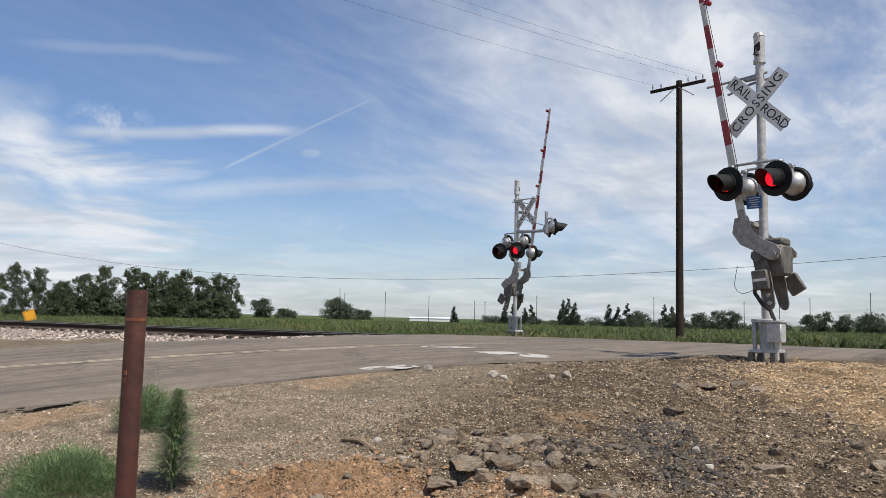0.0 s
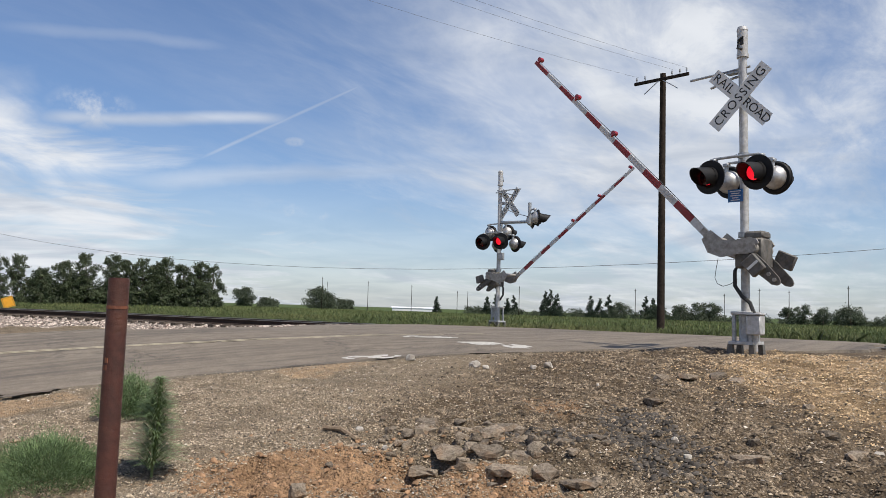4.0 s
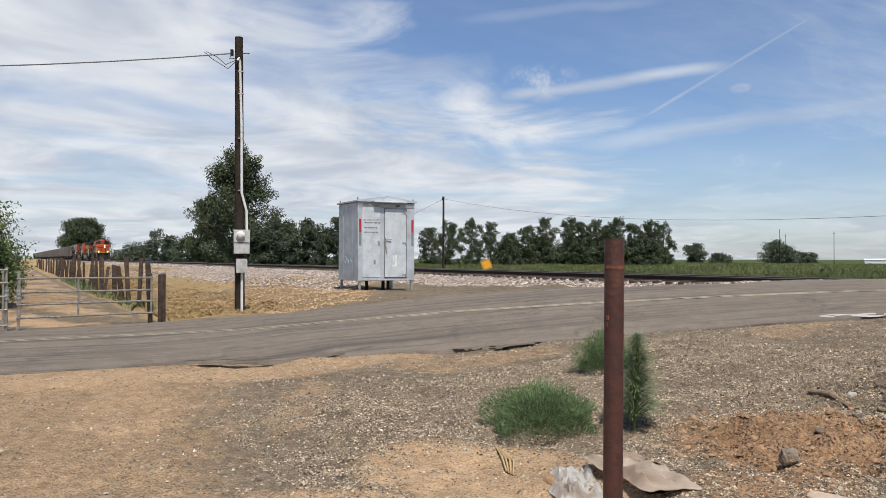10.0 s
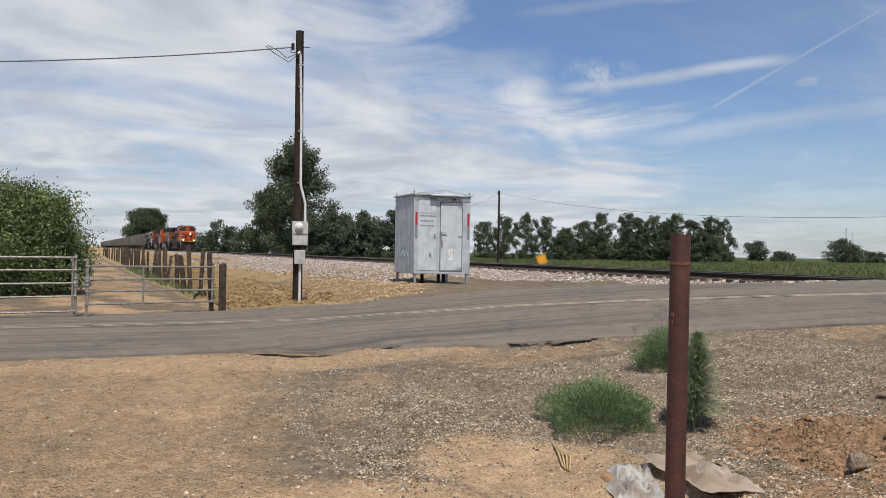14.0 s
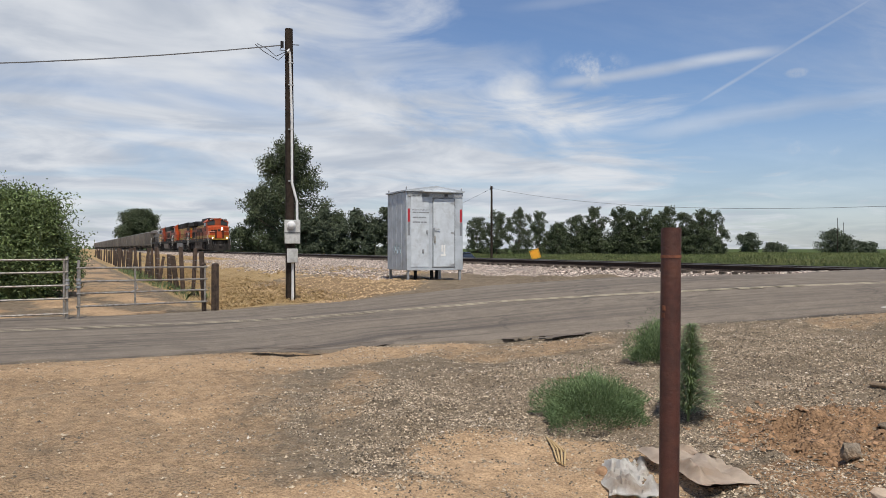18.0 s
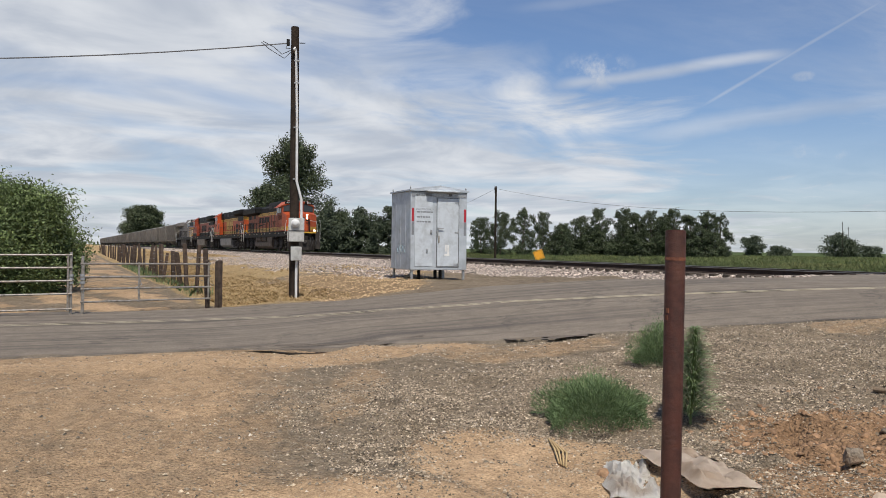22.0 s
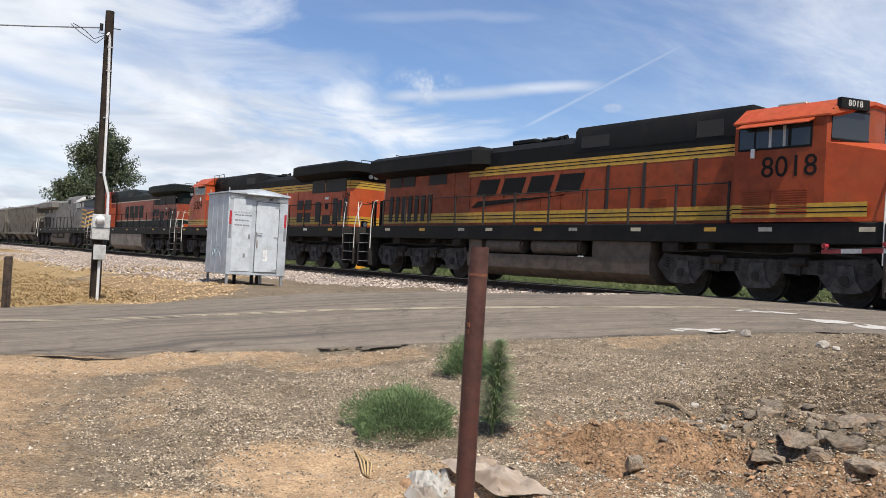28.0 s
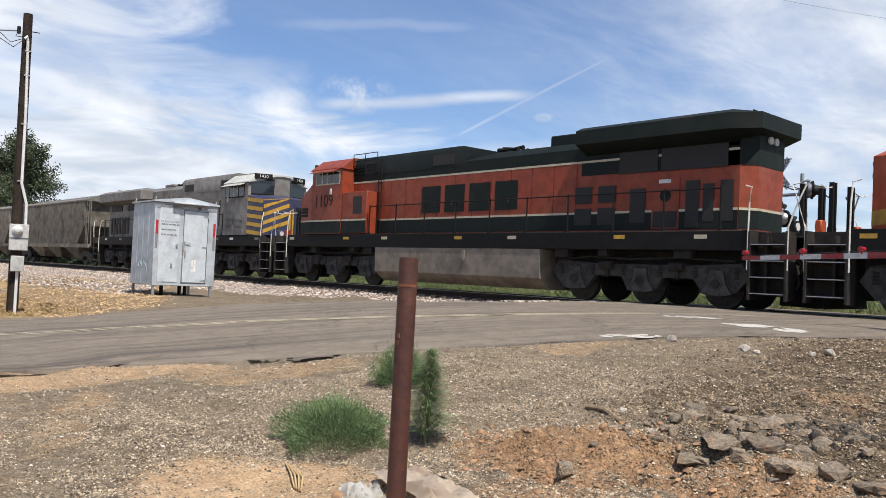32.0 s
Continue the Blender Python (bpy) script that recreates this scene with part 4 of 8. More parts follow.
def gate_arm(parent, px, z, which, long, LOW):
    """The moving arm, level along -x: a forked bracket, red and white slats, three lamps and counterweights."""
    bm = B()
    for y in (-0.30, 0.30):
        prism(bm, [(0.02, 0.13), (-0.05, 0.15), (-0.14, 0.10), (-0.28, -0.10), (-0.42, -0.22), (-0.68, -0.25), (-0.68, -0.45), (-0.46, -0.53), (-0.26, -0.44), (-0.10, -0.22), (0.02, -0.10)], y - 0.022, y + 0.022)
    box(bm, -0.60, 0, -0.36, 0.08, 0.62, 0.08, bevel=0.01)
    prism(bm, [(-0.48, LOW + 0.06), (-0.48, LOW - 0.07), (-0.80, LOW - 0.05), (-0.80, LOW + 0.05)], -0.30, -0.24)
    arm = part("gate_arm", bm, "mech", parent, "pivoting gate arm with red and white stripes")
    arm.matrix_local = pose(px, 0, z)
    bm = B()
    rod(bm, (0, -0.34, 0), (0, 0.34, 0), 0.075, n=14)
    part("pivot_shaft", bm, "mech", arm)
    bm = B()
    rod(bm, (0, -0.30, 0), (0, 0.30, 0), 0.09, n=14)
    weights = part("weight_arm", bm, "mech_dark", parent, "pivoting levers with dark counterweights")
    weights.matrix_local = pose(0, 0, z)
    for y, x, h, turn in ((-0.26, 0.38, 0.01, 4), (0.26, 0.46, 0.24, -22)):
        bm = B()
        prism(bm, [(-0.08, -0.08), (0.02, 0.13), (0.42, 0.15), (0.76, 0.13), (0.82, 0.10), (0.84, 0.06), (0.82, 0.02), (0.76, -0.02), (0.42, -0.06)], y - 0.018, y + 0.018)
        part("counterweight_lever", bm, "mech_dark", weights)
        for sx in (0.62, 0.74):
            bm = B()
            rod(bm, (sx, y * 1.08 - 0.02, 0.06), (sx, y * 1.08 + 0.02, 0.06), 0.03, n=10)
            part("lever_bolt", bm, "mech", weights)
        bm = B()
        box(bm, x, y * 1.28, h, 0.30, 0.09, 0.24, Matrix.Rotation(radians(turn), 3, "Y"), 0.015)
        part("counterweight", bm, "mech_dark", weights, "dark cast counterweight block")
    bm = B()
    box(bm, 0.38, -0.381, 0.01, 0.04, 0.006, 0.20, Matrix.Rotation(radians(4), 3, "Y"))
    part("weight_label", bm, "sign_white", weights, "narrow white label")
    GATE_ARMS.append((weights, 0.0, z, which))
    start, step = 0.62, 0.405
    count = int(round((long - start) / step))
    for k in range(count):
        a, b = start + (long - start) * k / count, start + (long - start) * (k + 1) / count
        h1, h2 = 0.125 - 0.055 * k / count, 0.125 - 0.055 * (k + 1) / count
        bm = B()
        prism(bm, [(-a, LOW - h1 / 2), (-b, LOW - h2 / 2), (-b, LOW + h2 / 2), (-a, LOW + h1 / 2)], -0.288, -0.268)
        part("arm_stripe", bm, "arm_white" if k % 2 == 0 else "arm_red", arm)
    for s in (0.52, 0.74, 0.985):
        x = -(start + (long - start) * s)
        bm = B()
        rod(bm, (x, -0.28, LOW + 0.02), (x, -0.28, LOW + 0.08), 0.018)
        disc = pose(x, -0.28, LOW + 0.10)
        rod(bm, disc @ Vector((0, -0.05, 0)), disc @ Vector((0, 0.05, 0)), 0.044, n=14)
        part("arm_lamp", bm, "lamp_red", arm, "small round red arm lamp")
    bm = B()
    tube(bm, [(-0.6, -0.27, LOW + 0.05), (-1.6, -0.265, LOW + 0.072), (-2.6, -0.265, LOW + 0.064), (-3.4, -0.265, LOW + 0.068), (-4.3, -0.265, LOW + 0.055), (0.05 - long, -0.265, LOW + 0.05)], 0.006, 5)
    part("arm_wire", bm, "rubber", arm)
    GATE_ARMS.append((arm, px, z, which))
    return arm


def signal_mast(m, label, which):
    s = thing("crossing_signal", m, label, "railroad crossing signal", "crossing signals")
    bm = B()
    rod(bm, (0, 0, 0.55), (0, 0, 4.95), 0.066, n=16)
    part("mast", bm, "mast", s, "silver painted steel mast")
    bm = B()
    rod(bm, (0, 0, 4.72), (0, 0, 5.10), 0.082, n=18)
    rod(bm, (0, 0, 5.10), (0, 0, 5.16), 0.088, 0.075, n=18)
    rod(bm, (0, 0, 4.66), (0, 0, 4.72), 0.092, n=18)
    part("finial_cap", bm, "mast", s)
    bm = B()
    tube(bm, [(0.05, -0.088, 4.98), (-0.03, -0.089, 4.93), (-0.05, -0.089, 4.80), (0.03, -0.089, 4.78)], 0.018, 5)
    box(bm, 0.02, -0.083, 4.90, 0.06, 0.01, 0.10)
    part("cap_mark", bm, "sign_black", s, "dark mark on the mast cap")
    # the slotted base tower, feet and junction box
    for x in (-0.13, 0.13):
        for y in (-0.13, 0.13):
            bm = B()
            box(bm, x, y, 0.36, 0.055, 0.055, 0.50, bevel=0.008)
            part("base_leg", bm, "galv", s)
    bm = B()
    box(bm, 0, 0, 0.60, 0.34, 0.34, 0.05, bevel=0.008)
    box(bm, 0, 0, 0.14, 0.40, 0.40, 0.05, bevel=0.008)
    rod(bm, (0, 0, 0.12), (0, 0, 0.62), 0.085, n=14)
    part("base_tower", bm, "mast", s)
    for x in (-0.17, 0.17):
        for y in (-0.17, 0.17):
            bm = B()
            prism(bm, [(x - 0.05, -0.10), (x + 0.05, -0.10), (x + 0.035, 0.12), (x - 0.035, 0.12)], y - 0.045, y + 0.045)
            part("base_foot", bm, "mech_dark", s)
    bm = B()
    box(bm, 0.20, -0.12, 0.42, 0.22, 0.20, 0.30, bevel=0.015)
    box(bm, 0.20, -0.125, 0.585, 0.25, 0.23, 0.03, bevel=0.008)
    rod(bm, (0.20, -0.12, 0.02), (0.20, -0.12, 0.28), 0.035)
    part("junction_box", bm, "mast", s, "silver cable junction box")
    bm = B()
    tube(bm, [(-0.02, -0.12, 1.42), (-0.10, -0.15, 1.25), (-0.10, -0.15, 1.02), (0.00, -0.13, 0.86), (0.12, -0.12, 0.76), (0.18, -0.12, 0.60)], 0.032, 8)
    part("feed_cable", bm, "rubber", s, "black cable bent from the mechanism to the box")
    # the gate mechanism, bolted to the mast
    bm = B()
    box(bm, 0.14, 0.0, 1.52, 0.44, 0.40, 0.46, bevel=0.03)
    box(bm, 0.20, 0.0, 1.80, 0.30, 0.32, 0.12, bevel=0.03)
    box(bm, 0.05, -0.22, 1.45, 0.22, 0.06, 0.30, bevel=0.02)
    part("gate_mechanism", bm, "mech_dark", s, "grey gate mechanism housing with bolted covers")
    for z in (1.40, 1.82):
        bm = B()
        rod(bm, (0, 0, z - 0.04), (0, 0, z + 0.04), 0.10, n=14)
        part("mast_clamp", bm, "galv", s)
    bm = B()
    box(bm, 0.12, -0.235, 1.58, 0.20, 0.012, 0.05, Matrix.Rotation(radians(3), 3, "Y"))
    part("maker_plate", bm, "sign_white", s, "pale maker's plate")
    gate_arm(s, *((0.235, 1.584, which, 5.58, -0.346) if which == "near" else (0.20, 1.60, which, 6.0, -0.42)))
    crossbuck(s, 4.00 if which == "near" else 4.07, -0.12, which == "far")
    # bracket of two tubes under the cap
    bm = B()
    tube(bm, [(0.12, 0.0, 4.50), (-0.3, 0.02, 4.48), (-0.92, 0.06, 4.47)], 0.020, 6)
    tube(bm, [(0.12, 0.08, 4.42), (-0.2, 0.10, 4.39), (-0.60, 0.14, 4.30)], 0.020, 6)
    box(bm, -0.12, 0.04, 4.45, 0.30, 0.12, 0.03)
    part("wire_bracket", bm, "galv", s)
    light_pair(s, -0.01, -0.40, 2.72, 0, aim=-11.0)
    light_pair(s, -0.04, 0.44, 2.75, 180, aim=-6.0 if which == "near" else 18.0)
    bm = B()
    tube(bm, [(0, -0.28, 3.03), (0, 0, 3.04), (0, 0.32, 3.06)], 0.028, 8)
    rod(bm, (0, 0, 2.96), (0, 0, 3.12), 0.085, n=14)
    part("light_support", bm, "galv", s)
    return s


SIGNAL_TURN = -13.0
near_signal = signal_mast(pose(-2.235, 13.28, 0.97, 0, -0.8, SIGNAL_TURN), "silver crossing signal with crossbuck, red lights and striped gate arm", "near")
bm = B()
box(bm, -0.10, -0.10, 2.44, 0.24, 0.008, 0.20)
plate = part("notice_plate", bm, "sign_blue", near_signal, "blue emergency notice plate with white lines")
for k in range(5):
    bm = B()
    box(bm, -0.10, -0.1055, 2.51 - 0.035 * k, (0.18, 0.14, 0.17, 0.10, 0.15)[k], 0.003, 0.012)
    part("notice_line", bm, "sign_white", plate)
bm = B()
tube(bm, [(-0.30, -0.30, 1.44), (-0.33, -0.31, 1.28), (-0.35, -0.31, 1.14), (-0.31, -0.31, 1.05), (-0.23, -0.29, 1.01), (-0.14, -0.24, 1.04), (-0.06, -0.16, 1.12)], 0.005, 5)
part("loose_wire", bm, "rubber", near_signal, "thin black wire hanging in a loop")

far_signal = signal_mast(pose(-11.97, 24.0, 1.0, 0, 0, SIGNAL_TURN + 180), "silver crossing signal with two rows of lights beyond the track", "far")
light_pair(far_signal, 0.34, -0.42, 3.12, 0, False)
bm = B()
rod(bm, (0.10, -0.20, 2.75), (0.10, -0.20, 3.75), 0.055, n=12)
part("light_riser", bm, "galv", far_signal)
bm = B()
tube(bm, [(0, 0, 3.42), (-0.6, 0.0, 3.40), (-1.25, 0.0, 3.38)], 0.05, 10)
tube(bm, [(0, 0, 3.95), (-0.6, 0.0, 3.72), (-1.2, 0.0, 3.55)], 0.015, 6)
rod(bm, (-1.25, 0, 3.30), (-1.25, 0, 4.0), 0.055, n=12)
part("side_bracket", bm, "galv", far_signal)
light_pair(far_signal, -1.50, 0.0, 3.45, -40, False)
bm = B()
rod(bm, (0, 0, 2.30), (0, 0, 2.36), 0.02)
box(bm, -0.16, 0.08, 2.28, 0.22, 0.10, 0.24, bevel=0.01)
part("control_box", bm, "galv", far_signal)


# ---- the equipment hut ----
def equipment_hut(m):
    h = thing("equipment_hut", m, "weathered silver aluminium equipment hut on short legs beside the track", "equipment hut")
    w, d, z0, z1 = 1.95, 1.85, 0.0, 2.50
    bm = B()
    box(bm, 0, d / 2, (z0 + z1) / 2, w, d, z1 - z0, bevel=0.012)
    part("hut_body", bm, "hut", h)
    bm = B()
    prism(bm, [(-w / 2 - 0.05, z1 + 0.004), (w / 2 + 0.05, z1 + 0.004), (w / 2 + 0.05, z1 + 0.05), (0, z1 + 0.20), (-w / 2 - 0.05, z1 + 0.05)], -0.06, d + 0.06)
    roof = part("hut_roof", bm, "hut", h, "shallow pitched metal roof")
    bm = B()
    prism(bm, [(-0.55, z1 + 0.035), (0.55, z1 + 0.035), (0.55, z1 + 0.06), (0, z1 + 0.15), (-0.55, z1 + 0.06)], -0.075, -0.055)
    part("gable_hood", bm, "hut_patch", roof)
    for x in (-w / 2 + 0.02, w / 2 - 0.02):
        for y in (0.08, d - 0.08):
            bm = B()
            tube(bm, [(x, y - 0.03, z1 + 0.02), (x, y - 0.03, z1 + 0.12), (x, y, z1 + 0.16), (x, y + 0.03, z1 + 0.12), (x, y + 0.03, z1 + 0.02)], 0.012, 6)
            part("lifting_eye", bm, "galv", h)
    for x in (-w / 2 + 0.08, w / 2 - 0.08):
        for y in (0.08, d - 0.08):
            bm = B()
            box(bm, x, y, -0.16, 0.07, 0.07, 0.44)
            part("leg", bm, "galv", h)
    for x in (-0.45, 0.12, 0.3):
        bm = B()
        rod(bm, (x, 0.6, -0.36), (x, 0.6, 0.0), 0.055, n=12)
        part("cable_riser", bm, "black", h, "black cable pipe under the hut")
    # left leaf, door, their seams and fittings
    bm = B()
    box(bm, -0.53, -0.008, 1.28, 0.60, 0.014, 2.34, bevel=0.004)
    part("front_panel", bm, "hut_patch", h)
    bm = B()
    box(bm, 0.30, -0.014, 1.20, 0.74, 0.026, 2.18, bevel=0.006)
    door = part("door", bm, "hut_patch", h, "shut metal door with scuffs and a bar handle")
    for x, z, sx, sz in ((-0.085, 1.20, 0.012, 2.2), (0.685, 1.20, 0.012, 2.2), (0.30, 2.305, 0.80, 0.012), (0.30, 0.095, 0.80, 0.012)):
        bm = B()
        box(bm, x, -0.010, z, sx, 0.012, sz)
        part("door_seam", bm, "hut_dark", door)
    for z in (0.18, 1.20, 2.16):
        bm = B()
        rod(bm, (0.665, -0.035, z - 0.05), (0.665, -0.035, z + 0.05), 0.02)
        box(bm, 0.60, -0.030, z, 0.14, 0.012, 0.05)
        part("hinge", bm, "galv", door)
    bm = B()
    tube(bm, [(-0.06, -0.03, 1.33), (-0.06, -0.07, 1.33), (0.14, -0.075, 1.32)], 0.016, 6)
    rod(bm, (-0.055, -0.05, 1.05), (-0.055, -0.05, 1.36), 0.014)
    part("door_handle", bm, "galv", door)
    bm = B()
    box(bm, -0.02, -0.045, 0.98, 0.05, 0.03, 0.24, bevel=0.008)
    part("padlock_cover", bm, "mech", door)
    bm = B()
    box(bm, 0.27, -0.029, 0.62, 0.24, 0.004, 0.44)
    note = part("door_notice", bm, "hut_patch", door, "pale torn notice on the door")
    for k, (x, z, sx, sz) in enumerate(((0.23, 0.70, 0.05, 0.22), (0.31, 0.66, 0.06, 0.30), (0.27, 0.48, 0.18, 0.06))):
        bm = B()
        box(bm, x, -0.0325, z, sx, 0.002, sz)
        part("notice_mark", bm, "sign_white", note)
    bm = B()
    box(bm, 0.0, -0.008, 2.41, w - 0.06, 0.014, 0.15, bevel=0.004)
    part("lintel_panel", bm, "galv", h, "dull grey band over the door")
    bm = B()
    box(bm, 0.08, -0.10, 2.505, 1.12, 0.20, 0.05, bevel=0.012)
    part("rain_awning", bm, "hut_patch", h, "pale metal rain awning over the door")
    bm = B()
    box(bm, 0.38, -0.018, 2.40, 0.12, 0.02, 0.07, bevel=0.004)
    part("vent", bm, "hut_dark", h)
    for x in (-0.90, 0.90):
        bm = B()
        box(bm, x, -0.004, 1.75, 0.075, 0.008, 0.42)
        part("reflector_strip", bm, "hut_red", h, "red reflective strip")
        bm = B()
        box(bm, x, -0.004, 1.32, 0.075, 0.008, 0.42)
        part("reflector_strip", bm, "print_grey", h, "faded grey reflective strip")
    lettering("IN EMERGENCY", 0.085, "print_grey", h, pose(-0.50, -0.0165, 1.92, 90, 0, 0))
    for z, long in ((1.84, 0.50), (1.68, 0.40), (1.53, 0.42)):
        x = -0.77
        words = random.Random(z)
        bm = B()
        while x < -0.77 + long:
            step = words.uniform(0.05, 0.12)
            box(bm, x + step / 2, -0.0155, z, step, 0.003, 0.045)
            x += step + 0.02
        part("print_line", bm, "print_grey", h)
    for x, z in ((-0.42, 0.62), (-0.28, 1.22)):
        bm = B()
        box(bm, x, -0.03, z, 0.06, 0.035, 0.12, bevel=0.008)
        part("hasp", bm, "galv", h)
    # ribs and old spray on the side
    for y in (0.46, 0.92, 1.38):
        bm = B()
        box(bm, -w / 2 - 0.003, y, 1.26, 0.008, 0.012, 2.46)
        part("side_seam", bm, "hut", h)
    for k in range(5):
        bm = B()
        y, z = 0.50 + 0.16 * k, 0.62 + 0.08 * (k % 2)
        tube(bm, [(-w / 2 - 0.001, y, z + 0.15), (-w / 2 - 0.001, y + 0.07, z + 0.05), (-w / 2 - 0.001, y + 0.02, z - 0.07), (-w / 2 - 0.001, y + 0.10, z - 0.12)], 0.012, 4)
        part("spray_mark", bm, "graffiti", h)
    return h


equipment_hut(pose(-23.62, 10.57, 0.80, 0, 0, 88.0))


# ---- poles and wires ----
def sagging(a, b, sag, n=24):
    a, b = Vector(a), Vector(b)
    return [a.lerp(b, k / n) - UP * (4 * sag * (k / n) * (1 - k / n)) for k in range(n + 1)]


def wire(name, a, b, sag, r, label, parent=None):
    bm = B()
    tube(bm, sagging(a, b, sag), r, 5)
    ob = part(name, bm, "wire", parent)
    return ob if parent else tagged(ob, label, "wire")


def service_pole(m):
    p = thing("service_pole", m, "dark timber service pole with meter boxes and a white conduit", "utility pole")
    bm = B()
    rod(bm, (0, 0, -0.4), (-0.06, 0.0, 7.45), 0.135, 0.105, 14)
    part("pole_shaft", bm, "pole_wood", p)
    bm = B()
    tube(bm, [(0.05, -0.14, 0.0), (0.05, -0.145, 1.1)], 0.036, 8)
    tube(bm, [(0.17, -0.14, 2.25), (0.16, -0.14, 2.75), (0.03, -0.14, 3.25), (0.02, -0.135, 5.0), (-0.03, -0.13, 6.75), (-0.06, -0.17, 6.85), (-0.10, -0.20, 6.78)], 0.034, 8)
    part("conduit", bm, "conduit", p, "white electrical conduit with a kink")
    for z in (3.3, 4.7, 5.9, 6.5):
        bm = B()
        box(bm, 0.0, -0.12, z, 0.14, 0.09, 0.03)
        part("conduit_strap", bm, "galv", p)
    bm = B()
    box(bm, 0.04, -0.24, 1.92, 0.42, 0.20, 0.64, bevel=0.012)
    meter = part("meter_box", bm, "meter", p, "grey electricity meter box")
    bm = B()
    rod(bm, (0.01, -0.34, 2.10), (0.01, -0.40, 2.10), 0.115, n=20)
    dome(bm, pose(0.01, -0.40, 2.10, 0, 0, 180), 0.10, 0.06, 3, 16)
    part("meter_glass", bm, "conduit", meter, "round glass meter")
    bm = B()
    box(bm, 0.04, -0.345, 1.90, 0.40, 0.012, 0.02)
    part("box_seam", bm, "hut_dark", meter)
    bm = B()
    box(bm, 0.04, -0.22, 1.28, 0.29, 0.16, 0.38, bevel=0.012)
    part("switch_box", bm, "meter", p)
    bm = B()
    rod(bm, (-0.16, -0.02, 7.02), (0.22, -0.02, 7.02), 0.012)
    rod(bm, (-0.24, -0.02, 6.93), (-0.24, -0.02, 7.10), 0.045, n=10)
    part("insulator", bm, "black", p)
    for k, pts in enumerate((((-0.10, -0.20, 6.78), (-0.34, -0.16, 6.55), (-0.75, -0.1, 6.80), (-0.95, -0.05, 6.98)), ((-0.10, -0.20, 6.80), (-0.40, -0.14, 6.66), (-0.62, -0.08, 6.86), (-0.90, -0.05, 7.0)), ((-0.08, -0.18, 6.82), (-0.30, -0.10, 6.84), (-0.24, -0.02, 7.0)))):
        bm = B()
        tube(bm, pts, 0.010, 5)
        part("drip_loop", bm, "rubber", p)
    return p


service_pole(pose(-21.76, 5.42, 0.02, 0, 0, 76))
wire("service_cable", (-21.8, 5.2, 7.02), (-24.5, -32.0, 7.0), 1.75, 0.016, "black service cable sagging from the timber pole")


def line_pole(x, y, z, top, arm, turn, label, r=0.16):
    p = thing("utility_pole", pose(x, y, z, 0, 0, turn), label, "utility pole", "utility poles")
    bm = B()
    rod(bm, (0, 0, -0.4), (0, 0, top), r, r * 0.72, 14)
    part("pole_shaft", bm, "pole_wood", p)
    bm = B()
    box(bm, 0, -r * 0.9, top - 0.28, arm, 0.10, 0.13, bevel=0.01)
    cross = part("crossarm", bm, "pole_wood", p)
    for s in (-1, 1):
        bm = B()
        box(bm, s * arm * 0.16, -r * 1.1, top - 0.55, arm * 0.36, 0.02, 0.035, Matrix.Rotation(radians(s * 34), 3, "Y"))
        part("brace", bm, "galv", p)
    for f in (-0.46, -0.30, 0.20, 0.34, 0.46):
        bm = B()
        rod(bm, (f * arm, -r * 0.9, top - 0.22), (f * arm, -r * 0.9, top - 0.12), 0.018)
        rod(bm, (f * arm, -r * 0.9, top - 0.12), (f * arm, -r * 0.9, top), 0.045, 0.03, 8)
        part("insulator", bm, "galv", cross)
    return p


line_pole(-9.35, 34.0, 0.3, 11.55, 2.6, -15, "tall dark timber utility pole with one crossarm beyond the track", 0.17)
for dx, dz in ((-1.15, 0.0), (0.5, 0.05), (1.15, 0.0)):
    wire("line_wire", (-9.35 + dx * 0.97, 34.0 - dx * 0.26 - 0.15, 11.85 + dz), (-25.0 + dx, -24.0, 11.9 + dz), 1.3, 0.0042, "thin overhead line wire above the road")
line_pole(-79.3, 42.5, 0.2, 8.25, 1.7, -28, "distant dark timber line pole with a short crossarm", 0.14)
wire("line_wire", (-79.3, 42.5, 8.2), (27, 42.0, 8.2), 4.3, 0.012, "thin overhead line wire beyond the field edge")
wire("line_wire", (-79.3, 42.7, 8.3), (-190, 62.0, 8.3), 2.8, 0.013, "thin overhead line wire beyond the field edge")


# ---- rusty bollard, road sign, gates and fence ----
def rusty_post(x, y, top, r, lean):
    base = gz(x, y)
    p = thing("rusty_bollard", pose(x, y, base, 0, lean, 0), "rust-brown steel pipe bollard standing in gravel", "bollard")
    h = top - base
    bm = B()
    rod(bm, (0, 0, -0.3), (0, 0, h), r, n=28)
    bmesh.ops.bevel(bm, geom=[e for e in bm.edges if all(v.co.z > h - 0.01 for v in e.verts)], offset=0.004, segments=2, affect="EDGES")
    post = part("post_pipe", bm, "rust", p)
    bm = B()
    rod(bm, (0, 0, h - 0.125), (0, 0, h - 0.112), r + 0.0015, n=28, caps=False)
    part("weld_seam", bm, "rust_gash", post)
    for z, a in ((h - 0.33, -80), (h - 0.36, -86)):
        bm = B()
        box(bm, math.cos(radians(a)) * r, math.sin(radians(a)) * r, z, 0.014, 0.004, 0.02)
        part("chip", bm, "rust_gash", post)
    return p


rusty_post(-2.70, 2.22, 1.585, 0.041, 0.6)


